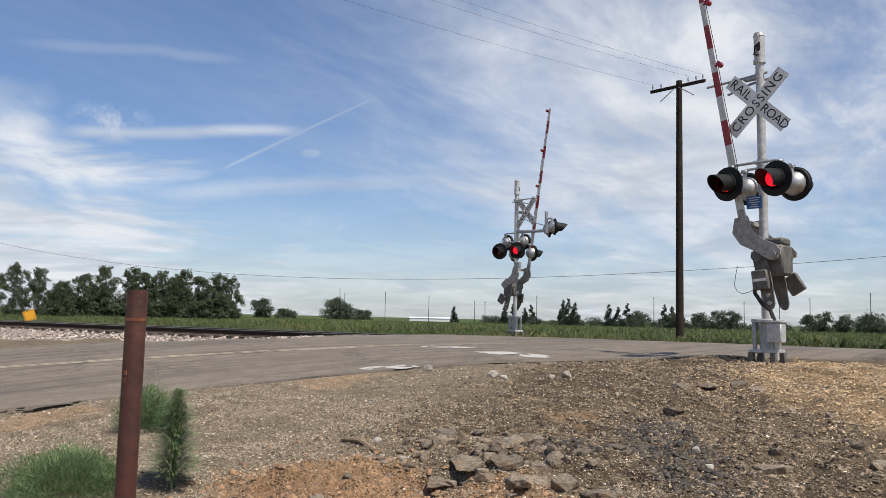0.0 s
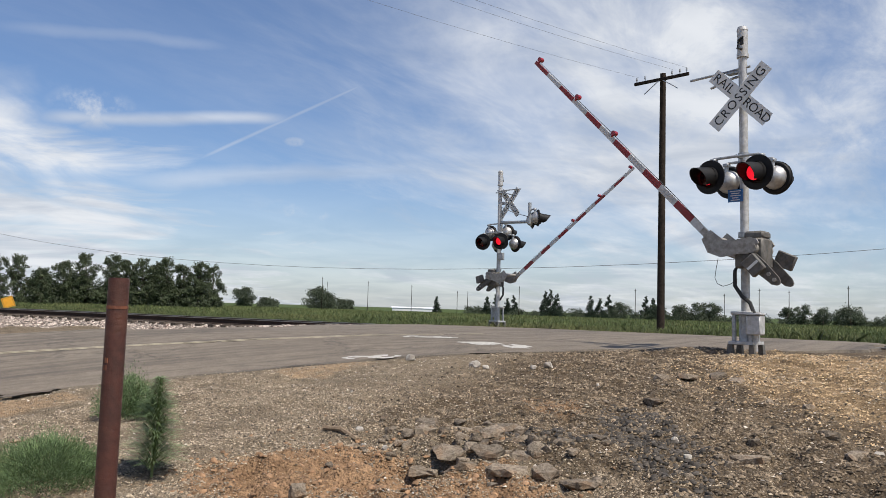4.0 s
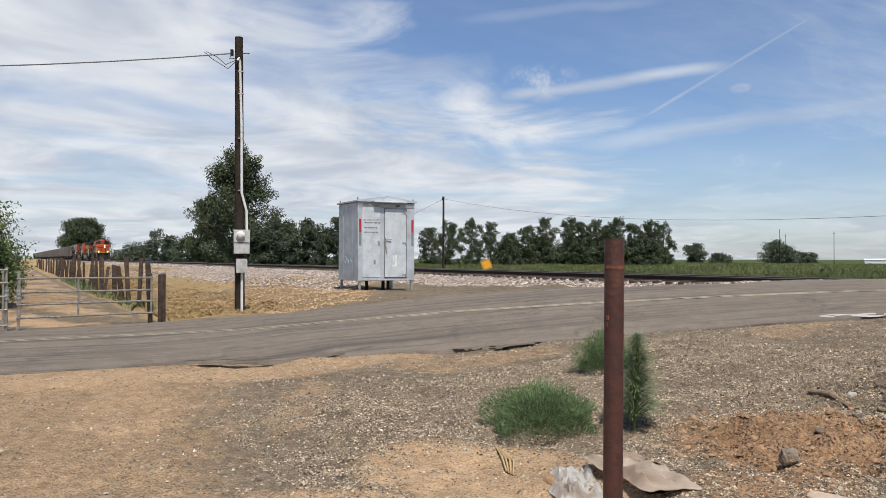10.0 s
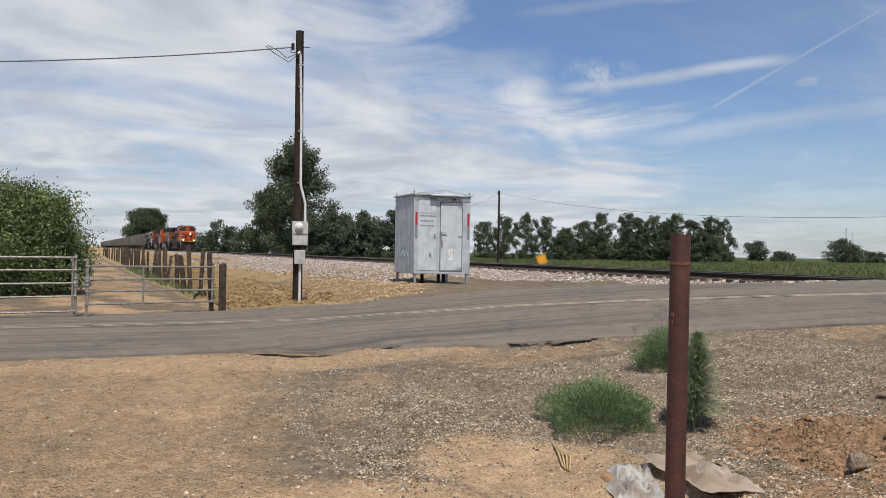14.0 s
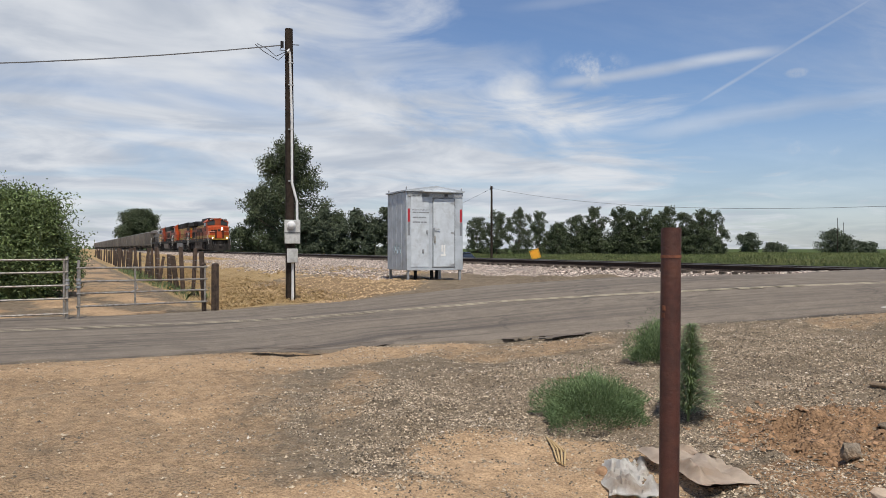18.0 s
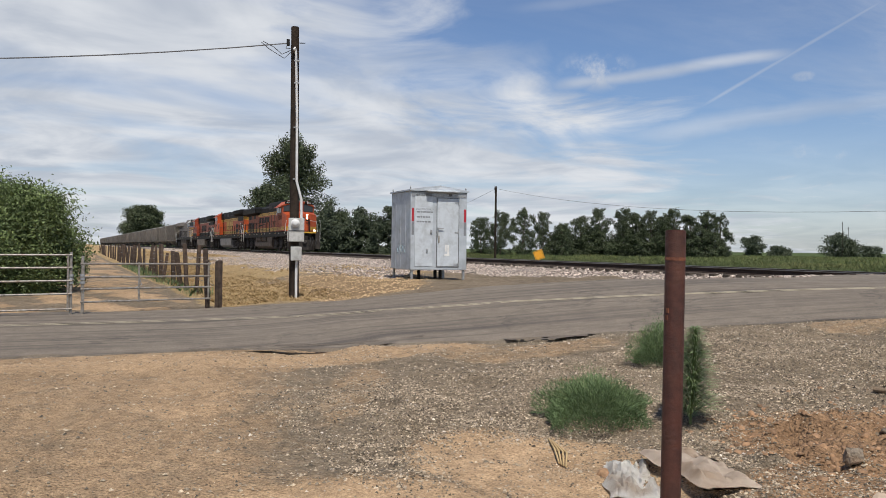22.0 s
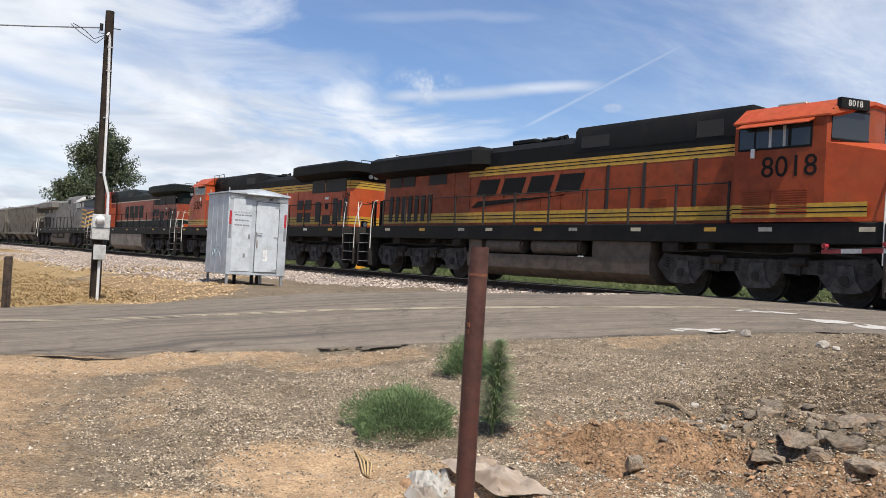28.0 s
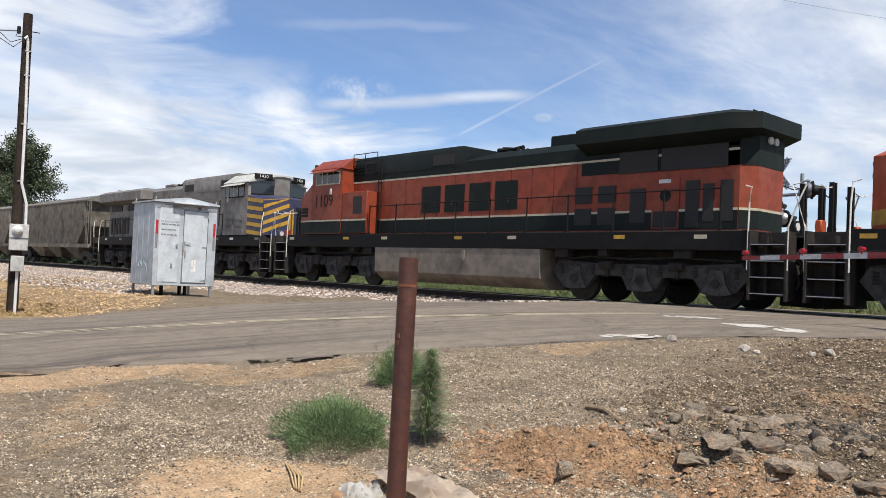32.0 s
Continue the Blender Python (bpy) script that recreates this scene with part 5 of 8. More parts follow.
def warning_sign(x, y, z, lean):
    s = thing("warning_sign", pose(x, y, gz(x, y), 0, lean, 62), "leaning yellow diamond warning sign on a post", "road sign")
    bm = B()
    box(bm, 0, 0.02, 0.5, 0.05, 0.03, 1.6)
    part("sign_post", bm, "galv", s)
    bm = B()
    box(bm, 0, 0, 0, 0.52, 0.004, 0.52, Matrix.Rotation(radians(45), 3, "Y"))
    plate = part("sign_plate", bm, "sign_yellow", s, m=pose(0, -0.02, z))
    bm = B()
    for s1, s2 in ((-0.155, 0), (0.155, 0), (0, -0.155), (0, 0.155)):
        turn = Matrix.Rotation(radians(45), 3, "Y")
        at = turn @ Vector((s1 * 1.4, -0.004, s2 * 1.4))
        box(bm, at.x, at.y, at.z, 0.014 if s1 else 0.44, 0.003, 0.44 if s1 else 0.014, turn)
    part("sign_border", bm, "sign_black", plate)


warning_sign(-38.6, 23.0, 0.85, 24)


def pipe_gate(a, b, heights, label, stiles):
    a, b = Vector(a), Vector(b)
    g = thing("pipe_gate", Matrix.Translation(a), label, "farm gate", "pipe gates")
    way = b - a
    for h in heights:
        bm = B()
        tube(bm, [Vector((0, 0, h)), way * 0.5 + Vector((0, 0, h - 0.01)), way + Vector((0, 0, h - 0.02))], 0.021, 8)
        part("gate_rail", bm, "pipe_gate", g)
    for s in stiles:
        bm = B()
        p = way * s
        rod(bm, p + UP * (heights[-1] - 0.04), p + UP * (heights[0] + 0.02), 0.021, n=8)
        part("gate_stile", bm, "pipe_gate", g)
    bm = B()
    mid = way * stiles[1]
    tube(bm, [mid + UP * (heights[1]), mid + UP * (heights[2] + 0.06) + way * 0.02, mid + UP * heights[2] - way * 0.03], 0.012, 5)
    part("gate_chain", bm, "galv", g)
    return g


pipe_gate((-18.42, 0.08, 0.0), (-19.42, 2.86, 0.0), (1.08, 0.80, 0.55, 0.28), "galvanised pipe farm gate across the dirt lane", (0.02, 0.42, 0.98))
pipe_gate((-18.36, -0.08, 0.0), (-17.9, -3.9, 0.0), (1.26, 1.0, 0.73, 0.46, 0.15), "galvanised five-rail pipe farm gate", (0.02, 0.5, 0.98))
for x, y, h in ((-18.40, -0.10, 1.36), (-18.46, 0.12, 1.28)):
    p = thing("gate_post", pose(x, y, gz(x, y)), "thin galvanised steel gate post", "gate post", "gate posts")
    bm = B()
    rod(bm, (0, 0, -0.3), (0, 0, h), 0.030, n=10)
    post = part("post_pipe", bm, "pipe_gate", p)
    bm = B()
    for z in (0.7, 0.78, 0.85):
        rod(bm, (0, 0, z), (0, 0, z + 0.05), 0.05, n=10)
    part("chain_wrap", bm, "galv", post)


def fence_post(x, y, high, wide, lean, side, label):
    p = thing("fence_post", pose(x, y, gz(x, y), side, lean, random.Random(x).uniform(0, 90)), label, "fence post", "fence posts")
    bm = B()
    box(bm, 0, 0, high / 2 - 0.15, wide, wide * 0.9, high + 0.3, bevel=wide * 0.14)
    for v in bm.verts:
        v.co.x += 0.02 * noise.noise((v.co.x * 9, v.co.z * 3, x))
        v.co.z += 0.05 * noise.noise((v.co.x * 9, v.co.y * 9, x)) * (v.co.z > high * 0.7)
    part("post_timber", bm, "fence_wood", p)
    return p


fence_post(-19.55, 3.06, 1.12, 0.15, 0, 0, "thick dark timber gate post at the road")
fence_post(-19.48, 2.80, 1.14, 0.09, 0, 1, "thin dark timber post beside the gate")
rng = random.Random(5)
FENCE_X = []
x = -22.6
while x > -150:
    FENCE_X.append(x)
    x -= rng.uniform(1.7, 2.6) if x > -80 else rng.uniform(4, 6)
for x in FENCE_X:
    fence_post(x, 3.3 + rng.uniform(-0.1, 0.1) + (-25 - x) * 0.004, rng.uniform(1.2, 1.6), rng.uniform(0.10, 0.17), rng.uniform(-8, 8), rng.uniform(-5, 5), "leaning weathered timber fence post beside the lane")
wires = thing("fence_wire", pose(0, 0, 0), "rusty wire strung between the fence posts", "fence wire")
for h in (0.45, 0.85, 1.1):
    bm = B()
    pts = [(-19.55, 3.08, gz(-19.55, 3.08) + h)]
    for x in FENCE_X[:24]:
        pts.append((x, 3.3 + (-25 - x) * 0.004, gz(x, 3.3) + h))
    tube(bm, pts, 0.006, 4)
    part("strand", bm, "wire", wires)


# ---- plants ----
def leaf_cloud(clumps, per, size, seed, flat=0.5, long=1.0, droop=0.0, stretch=0.0):
    """Many small leaf blades scattered through clumps (x, y, z, radius, squash); returns verts and faces."""
    rng = np.random.RandomState(seed)
    out = []
    for cx, cy, cz, r, sq in clumps:
        n = max(6, int(per * r ** 1.7))
        d = rng.normal(size=(n, 3)) * 0.62
        d = np.where(np.abs(d) > 0.9, d * 0.5, d)
        way = rng.normal(size=3) * np.array([0.7, 0.7, 0.4]) + np.array([0, 0, stretch])
        d += way / np.linalg.norm(way) * rng.uniform(-0.5 - 0.7 * stretch, 0.5 + 0.7 * stretch, (n, 1))
        out.append(np.array([cx, cy, cz]) + r * d * np.array([1, 1, sq]))
    p = np.concatenate(out)
    n = len(p)
    a = rng.normal(size=(n, 3))
    a[:, 2] -= droop
    a /= np.linalg.norm(a, axis=1)[:, None]
    b = np.cross(a, rng.normal(size=(n, 3)))
    b /= np.linalg.norm(b, axis=1)[:, None] + 1e-9
    s = (size * rng.uniform(0.5, 1.3, n))[:, None]
    a, b = a * s * long, b * s * flat
    verts = np.stack([p - a, p + b * 0.9 - a * 0.1, p + a, p - b * 0.9 + a * 0.1], 1).reshape(-1, 3)
    faces = np.arange(4 * n).reshape(-1, 4)
    return verts, faces


def leaves(name, verts, faces, mat, parent):
    data = bpy.data.meshes.new("leaves")
    data.vertices.add(len(verts))
    data.vertices.foreach_set("co", verts.astype(np.float32).ravel())
    data.loops.add(faces.size)
    data.loops.foreach_set("vertex_index", faces.astype(np.int32).ravel())
    data.polygons.add(len(faces))
    data.polygons.foreach_set("loop_start", np.arange(0, faces.size, faces.shape[1], dtype=np.int32))
    data.update(calc_edges=True)
    data.materials.append(M[mat])
    ob = new(name, data)
    ob.parent = parent
    return ob


def tree(x, y, high, wide, mat, label, seed, per=60, size=0.35, clumps=16, low=0.25, kind="tree", trunk=0.03, form="broad", name="tree"):
    """A tapered trunk with limbs and an uneven crown of leaf clumps."""
    rng = random.Random(seed)
    base = float(plain_height(x, y))
    t = thing(name, pose(x, y, base - 0.1, 0, 0, rng.uniform(0, 360)), label, kind)
    bm = B()
    bend = Vector((rng.uniform(-0.06, 0.06) * high, rng.uniform(-0.06, 0.06) * high, 0))
    line = [Vector((0, 0, 0)), Vector((0, 0, high * 0.3)) + bend * 0.4, Vector((0, 0, high * 0.62)) + bend * 0.8, Vector((0, 0, high * 0.9)) + bend]
    for k, (a, b) in enumerate(zip(line, line[1:])):
        rod(bm, a, b, high * trunk * (1 - 0.3 * k), high * trunk * (0.7 - 0.3 * k) + 0.01, 9)
    heads = []
    for k in range(clumps):
        f = low + (1 - low) * (k + rng.random()) / clumps
        if form == "cone":
            reach = wide / 2 * (1.02 - f) * rng.uniform(0.6, 1.0) + 0.1
            r = wide * 0.20 * (1.15 - f) + 0.15
        elif form == "euc":
            g = (f - low) / (1 - low)
            reach = wide / 2 * rng.uniform(0.15, 1.12) * (1.0 - 0.75 * max(0.0, g - 0.30) / 0.70) * (0.55 + 0.45 * min(1.0, g / 0.25))
            r = (0.42 + 0.036 * wide) * rng.uniform(0.6, 1.6)
        elif form == "tuft":
            reach = wide / 2 * rng.uniform(0.25, 1.0) * (0.55 + 0.45 * math.sin(math.pi * min(1, (f - low) / (1 - low) * 0.9 + 0.1)))
            r = wide * rng.uniform(0.055, 0.125)
        else:
            reach = wide / 2 * math.sqrt(max(0.02, 1 - ((f - 0.52) / 0.55) ** 2)) * rng.uniform(0.35, 0.95)
            r = wide * rng.uniform(0.14, 0.24)
        a = rng.uniform(0, 2 * math.pi)
        p = Vector((math.cos(a) * reach, math.sin(a) * reach, high * f - r * 0.5)) + bend * f
        heads.append((*p, r, rng.uniform(0.6, 0.95)))
        if form != "cone" and k % 2 == 0:
            at = min(0.85, max(0.15, f - 0.22))
            start = line[0].lerp(line[-1], at)
            rod(bm, start, p, high * trunk * 0.35, high * trunk * 0.08, 6)
    part("trunk", bm, "bark", t)
    leaves("crown", *leaf_cloud(heads, per, size, seed, stretch=1.0 if form in ("tuft", "euc") else 0.0), mat, t)
    return t


# the row of slender trees across the field
for k, (x, y, h, w) in enumerate(((-132.3, 89.8, 8.4, 5.2), (-130.3, 92.8, 10.2, 5.0), (-127.7, 96.3, 10.0, 5.4), (-126.0, 98.6, 9.2, 5.0), (-124.6, 100.3, 9.6, 5.2), (-122.8, 102.3, 9.0, 4.6), (-121.4, 104.1, 10.0, 5.2), (-119.7, 106.2, 8.8, 5.0), (-118.0, 108.0, 9.4, 5.2), (-119.7, 113.5, 9.2, 4.4), (-127.8, 78.4, 8.8, 4.2), (-129.8, 75.1, 9.4, 5.0), (-126.0, 81.4, 6.6, 4.4), (-131.5, 71.5, 8.8, 5.0), (-133.0, 68.4, 7.6, 4.8))):
    tree(x, y, h * 0.93, w, "leaf_euc", "dark slender tree in a windbreak row across the field", 100 + k, 420, 0.15, 84, 0.03, form="tuft", trunk=0.014)
# undergrowth of the row
for k in range(15):
    f = k / 14
    tree(-135 + 18 * f, 86 + 23.5 * f, 4.6 + 1.3 * math.sin(k * 2.1), 4.6, "leaf_euc", "low dark bush under the tree row", 140 + k, 260, 0.20, 22, 0.02, "bush", name="bush")
tree(-124.0, 31.4, 17.9, 15.0, "leaf_euc", "tall dark eucalyptus with a ragged crown", 160, 330, 0.19, 120, 0.08, form="euc", trunk=0.02)
tree(-138.0, 29.0, 12.0, 9.4, "leaf_euc", "dark eucalyptus with a ragged crown", 161, 520, 0.20, 46, 0.12, form="euc", trunk=0.02)
tree(-121.5, 37.0, 6.6, 9.0, "leaf_euc", "dark eucalyptus with a ragged crown", 162, 520, 0.20, 50, 0.10, form="euc", trunk=0.02)
tree(-404.0, 29.0, 19.4, 18.0, "leaf_euc", "round-headed dark tree in the distance", 163, 120, 0.45, 60, 0.25, trunk=0.03)
for k, (x, y, h, w) in enumerate(((-203, 31.0, 8.4, 7), (-190, 32.4, 6.4, 6.5), (-177, 33.5, 4.9, 7), (-212, 30.0, 4.4, 7), (-252, 30.0, 4.0, 8), (-238, 30.0, 5.5, 9))):
    tree(x, y, h, w, "leaf_far", "dark bushy tree in the distance", 170 + k, 90, 0.32, 18, 0.0)
for k in range(11):
    f = k / 10
    tree(-121 + 14 * f, 29.5 + 13 * f, 4.2 + 3.2 * abs(math.sin(k * 1.9)), 3.8, "leaf_far", "grey-green bushy tree behind the hut", 180 + k, 260, 0.20, 34, 0.0)
for k, (x, y, h, w) in enumerate(((-254, 312, 10, 15), (-284, 289, 9.0, 10), (-247, 322, 4.8, 9), (-279, 300, 4.5, 9))):
    tree(x * 0.76, y * 0.76, h * 0.80, w * 0.78, "leaf_far", "round field tree in the distance", 200 + k, 110, 0.32, 30, 0.05)
for k, (x, y, h, w) in enumerate(((-129, 214, 5.2, 2.6), (-115.5, 221.7, 5.6, 3.0), (-113, 222.6, 6.4, 3.0), (-110, 224.6, 5.2, 3.0), (-108, 225.4, 6.2, 3.2), (-87.7, 201.8, 7.0, 3.4), (-86, 202.6, 7.6, 3.2), (-84.5, 203.4, 6.4, 3.2), (-79.7, 215.8, 6.4, 3.0), (-77.5, 216.5, 5.6, 3.0), (-75.2, 217, 6.6, 3.2), (-65.5, 219, 6.4, 3.2), (-63.5, 219.5, 6.0, 3.0))):
    tree(x, y, h, w, "leaf_conifer", "dark pointed conifer on the horizon", 220 + k, 300, 0.17, 34, 0.04, form="cone", trunk=0.012)
for k in range(24):
    f = k / 23
    rr = random.Random(k)
    x, y = -125 + 150 * f, 226 - 24 * f + rr.uniform(-4, 4)
    tree(x, y, 1.0 + rr.uniform(0.3, 1.7) + 0.5 * f, rr.uniform(4, 8), "leaf_far", "low hazy tree on the horizon", 260 + k, 150, 0.18, 16, 0.0)
for k, (x, y, h, w) in enumerate(((-49.7, 214.4, 6.0, 6), (-46, 215, 5.8, 6), (-54, 213, 5.0, 6), (-26.4, 198.3, 4.8, 6), (-23, 198.7, 5.6, 5), (-19, 199, 4.8, 5), (-13, 190, 5.0, 8), (-72, 218, 5.2, 7), (-2, 190, 5.0, 8), (-60, 211.7, 4.6, 6), (10, 190, 4.6, 8))):
    tree(x, y, h * 0.84, w * 0.8, "leaf_far", "grey-green tree on the horizon", 300 + k, 210, 0.18, 26, 0.02)
# the orchard beside the lane
for k, (x, y, h, w) in enumerate(((-27.0, -2.5, 3.35, 4.5), (-31.5, -2.5, 3.3, 4.3), (-36.5, -2.6, 3.1, 3.9), (-42, -2.5, 3.1, 4.0), (-48, -2.4, 3.1, 4.0), (-27.2, -7.6, 3.2, 4.2))):
    tree(x, y, h, w, "leaf_orchard", "leafy green orchard tree beside the dirt lane", 330 + k, 2600 if k < 2 else 700, 0.050 if k < 2 else 0.09, 120 if k < 2 else 46, 0.06, trunk=0.035)


def stuff(name, verts, faces, mat, label, category):
    return tagged(leaves(name, verts, faces, mat, None), label, category, kind="stuff")


def blades(n, xs, ys, high, wide, seed, lean=0.35, height=None, crowd=1.5):
    """Upright grass or crop blades, each a narrow bent triangle pair."""
    rng = np.random.RandomState(seed)
    x, y = rng.uniform(*xs, n), ys[0] + (ys[1] - ys[0]) * rng.rand(n) ** crowd
    z = height(x, y)
    h = high * rng.uniform(0.55, 1.15, n) * (0.85 + 0.3 * np.sin(x * 0.21 + y * 0.5) * np.sin(x * 0.07 + 1))
    a = rng.uniform(0, 6.28, n)
    w = wide * rng.uniform(0.6, 1.3, n)
    l = lean * h * rng.uniform(0.1, 1.0, n)
    b = rng.uniform(0, 6.28, n)
    base = np.stack([x, y, z - 0.03], -1)
    side = np.stack([np.cos(a) * w, np.sin(a) * w, 0 * a], -1)
    mid = base + np.stack([np.cos(b) * l * 0.3, np.sin(b) * l * 0.3, h * 0.6], -1)
    tip = base + np.stack([np.cos(b) * l, np.sin(b) * l, h], -1)
    verts = np.stack([base - side * 0.5, base + side * 0.5, mid + side, tip, mid - side], 1).reshape(-1, 3)
    k = np.arange(n)[:, None] * 5
    return verts, np.concatenate([k + 0, k + 1, k + 2, k + 3, k + 4], 1)


field_v, field_f = blades(190000, (-135, 45), (28.6, 64), 0.50, 0.008, 11, 1.0, plain_height, 2.2)
stuff("crop_field", field_v, field_f, "crop", "tall green weeds and crop beyond the track", "crop field")
far_v, far_f = blades(90000, (-200, 90), (58, 190), 0.5, 0.032, 12, 0.6, plain_height)
stuff("crop_field", far_v, far_f, "crop", "green field reaching towards the horizon", "crop field")
verge_v, verge_f = blades(22000, (-120, 12), (22.6, 24.6), 0.24, 0.009, 13, 0.9, plain_height)
stuff("green_verge", verge_v, verge_f, "crop", "green grass verge beyond the rails", "grass")
dry_v, dry_f = blades(52000, (-60, -20.4), (3.2, 6.8), 0.11, 0.005, 14, 1.9, ground_height)
stuff("dry_grass", dry_v, dry_f, "dry_grass", "straw-coloured dry grass beside the lane", "dry grass")
dry_v, dry_f = blades(7000, (-120, -33), (6.0, 14.0), 0.12, 0.03, 15, 1.4, ground_height)
stuff("dry_grass", dry_v, dry_f, "dry_grass", "straw-coloured dry grass below the ballast", "dry grass")
dry_v, dry_f = blades(5000, (-180, -60), (22.5, 34.0), 0.5, 0.06, 16, 0.9, plain_height)
stuff("dry_grass", dry_v, dry_f, "dry_grass", "straw-coloured dry grass beyond the track", "dry grass")
lane_v, lane_f = blades(1300, (-60, -23.0), (2.9, 3.7), 0.40, 0.006, 17, 1.1, ground_height)
stuff("fence_weeds", lane_v, lane_f, "weed", "green weeds along the fence line", "weeds")


def low_weed(x, y, wide, deep, high, seed, n):
    """A low spreading bush of thin branching stems with needle leaves."""
    rng = np.random.RandomState(seed)
    w = thing("weed_bush", pose(x, y, gz(x, y)), "low feathery blue-green weed bush in the gravel", "weed", "weed bushes")
    bm = B()
    clumps = []
    for k in range(26):
        a, f = rng.uniform(0, 6.28), rng.uniform(0.2, 1.0)
        tip = Vector((math.cos(a) * wide * f, math.sin(a) * deep * f, high * rng.uniform(0.55, 1.05) * (1.1 - 0.5 * f)))
        tube(bm, [(0, 0, 0), tip * 0.5 + UP * 0.04, tip], 0.004, 4)
    part("branching_stem", bm, "weed_stem", w)
    t = rng.rand(n) ** 0.55
    a = rng.uniform(0, 6.28, n)
    lump = 0.92 + 0.24 * np.sin(a * 2 + seed) + 0.16 * np.sin(a * 5) + 0.10 * np.sin(a * 11)
    p = np.stack([np.cos(a) * wide * t * lump, np.sin(a) * deep * t * lump, high * rng.uniform(0.05, 1.0, n) * (1.15 - 0.70 * t ** 2) * (0.80 + 0.35 * np.sin(a * 4 + 1.3 * seed) * t)], -1)
    p = np.where((rng.rand(n) < 0.05)[:, None], p * np.array([1.0, 1.0, 1.25]) + np.array([0, 0, 0.08 * high]), p)
    d = p / (np.linalg.norm(p, axis=1)[:, None] + 1e-6) + rng.normal(size=(n, 3)) * 0.5 + np.array([0, 0, 0.5])
    d /= np.linalg.norm(d, axis=1)[:, None]
    s = np.cross(d, rng.normal(size=(n, 3)))
    s /= np.linalg.norm(s, axis=1)[:, None]
    ln = rng.uniform(0.02, 0.055, n)[:, None]
    wd = 0.0026
    verts = np.stack([p - s * wd, p + s * wd, p + d * ln], 1).reshape(-1, 3)
    leaves("foliage", verts, np.arange(3 * n).reshape(-1, 3), "weed", w)
    return w


low_weed(-6.03, 4.20, 0.60, 0.60, 0.37, 3, 30000)
low_weed(-7.40, 6.05, 0.36, 0.34, 0.48, 4, 15000)


def spike_weed(x, y, high):
    """A tall single-stemmed weed ringed with narrow drooping leaves."""
    rng = np.random.RandomState(8)
    w = thing("tall_weed", pose(x, y, gz(x, y), 0, 3, 0), "tall dark green spiky weed with narrow leaves", "weed")
    bm = B()
    tube(bm, [(0, 0, 0), (0.01, 0, high * 0.5), (0.0, 0.01, high)], 0.012, 6)
    part("stem", bm, "weed_stem", w)
    n = 1500
    f = rng.rand(n)
    z = high * (0.05 + 0.95 * f)
    a = rng.uniform(0, 6.28, n)
    long = (0.25 * (1 - f) ** 0.6 + 0.06) * rng.uniform(0.7, 1.2, n)
    rise = 0.9 - 0.5 * rng.rand(n)
    base = np.stack([0 * z, 0 * z, z], -1)
    out = np.stack([np.cos(a), np.sin(a), rise], -1)
    out /= np.linalg.norm(out, axis=1)[:, None]
    mid = base + out * (long * 0.6)[:, None]
    tip = mid + (out * np.array([1, 1, 0.1])) * (long * 0.5)[:, None] - np.array([0, 0, 0.01])
    side = np.stack([-np.sin(a), np.cos(a), 0 * a], -1) * 0.0042
    verts = np.stack([base, mid + side, tip, mid - side], 1).reshape(-1, 3)
    leaves("foliage", verts, np.arange(4 * n).reshape(-1, 4), "horseweed", w)
    return w


spike_weed(-5.30, 4.64, 0.80)


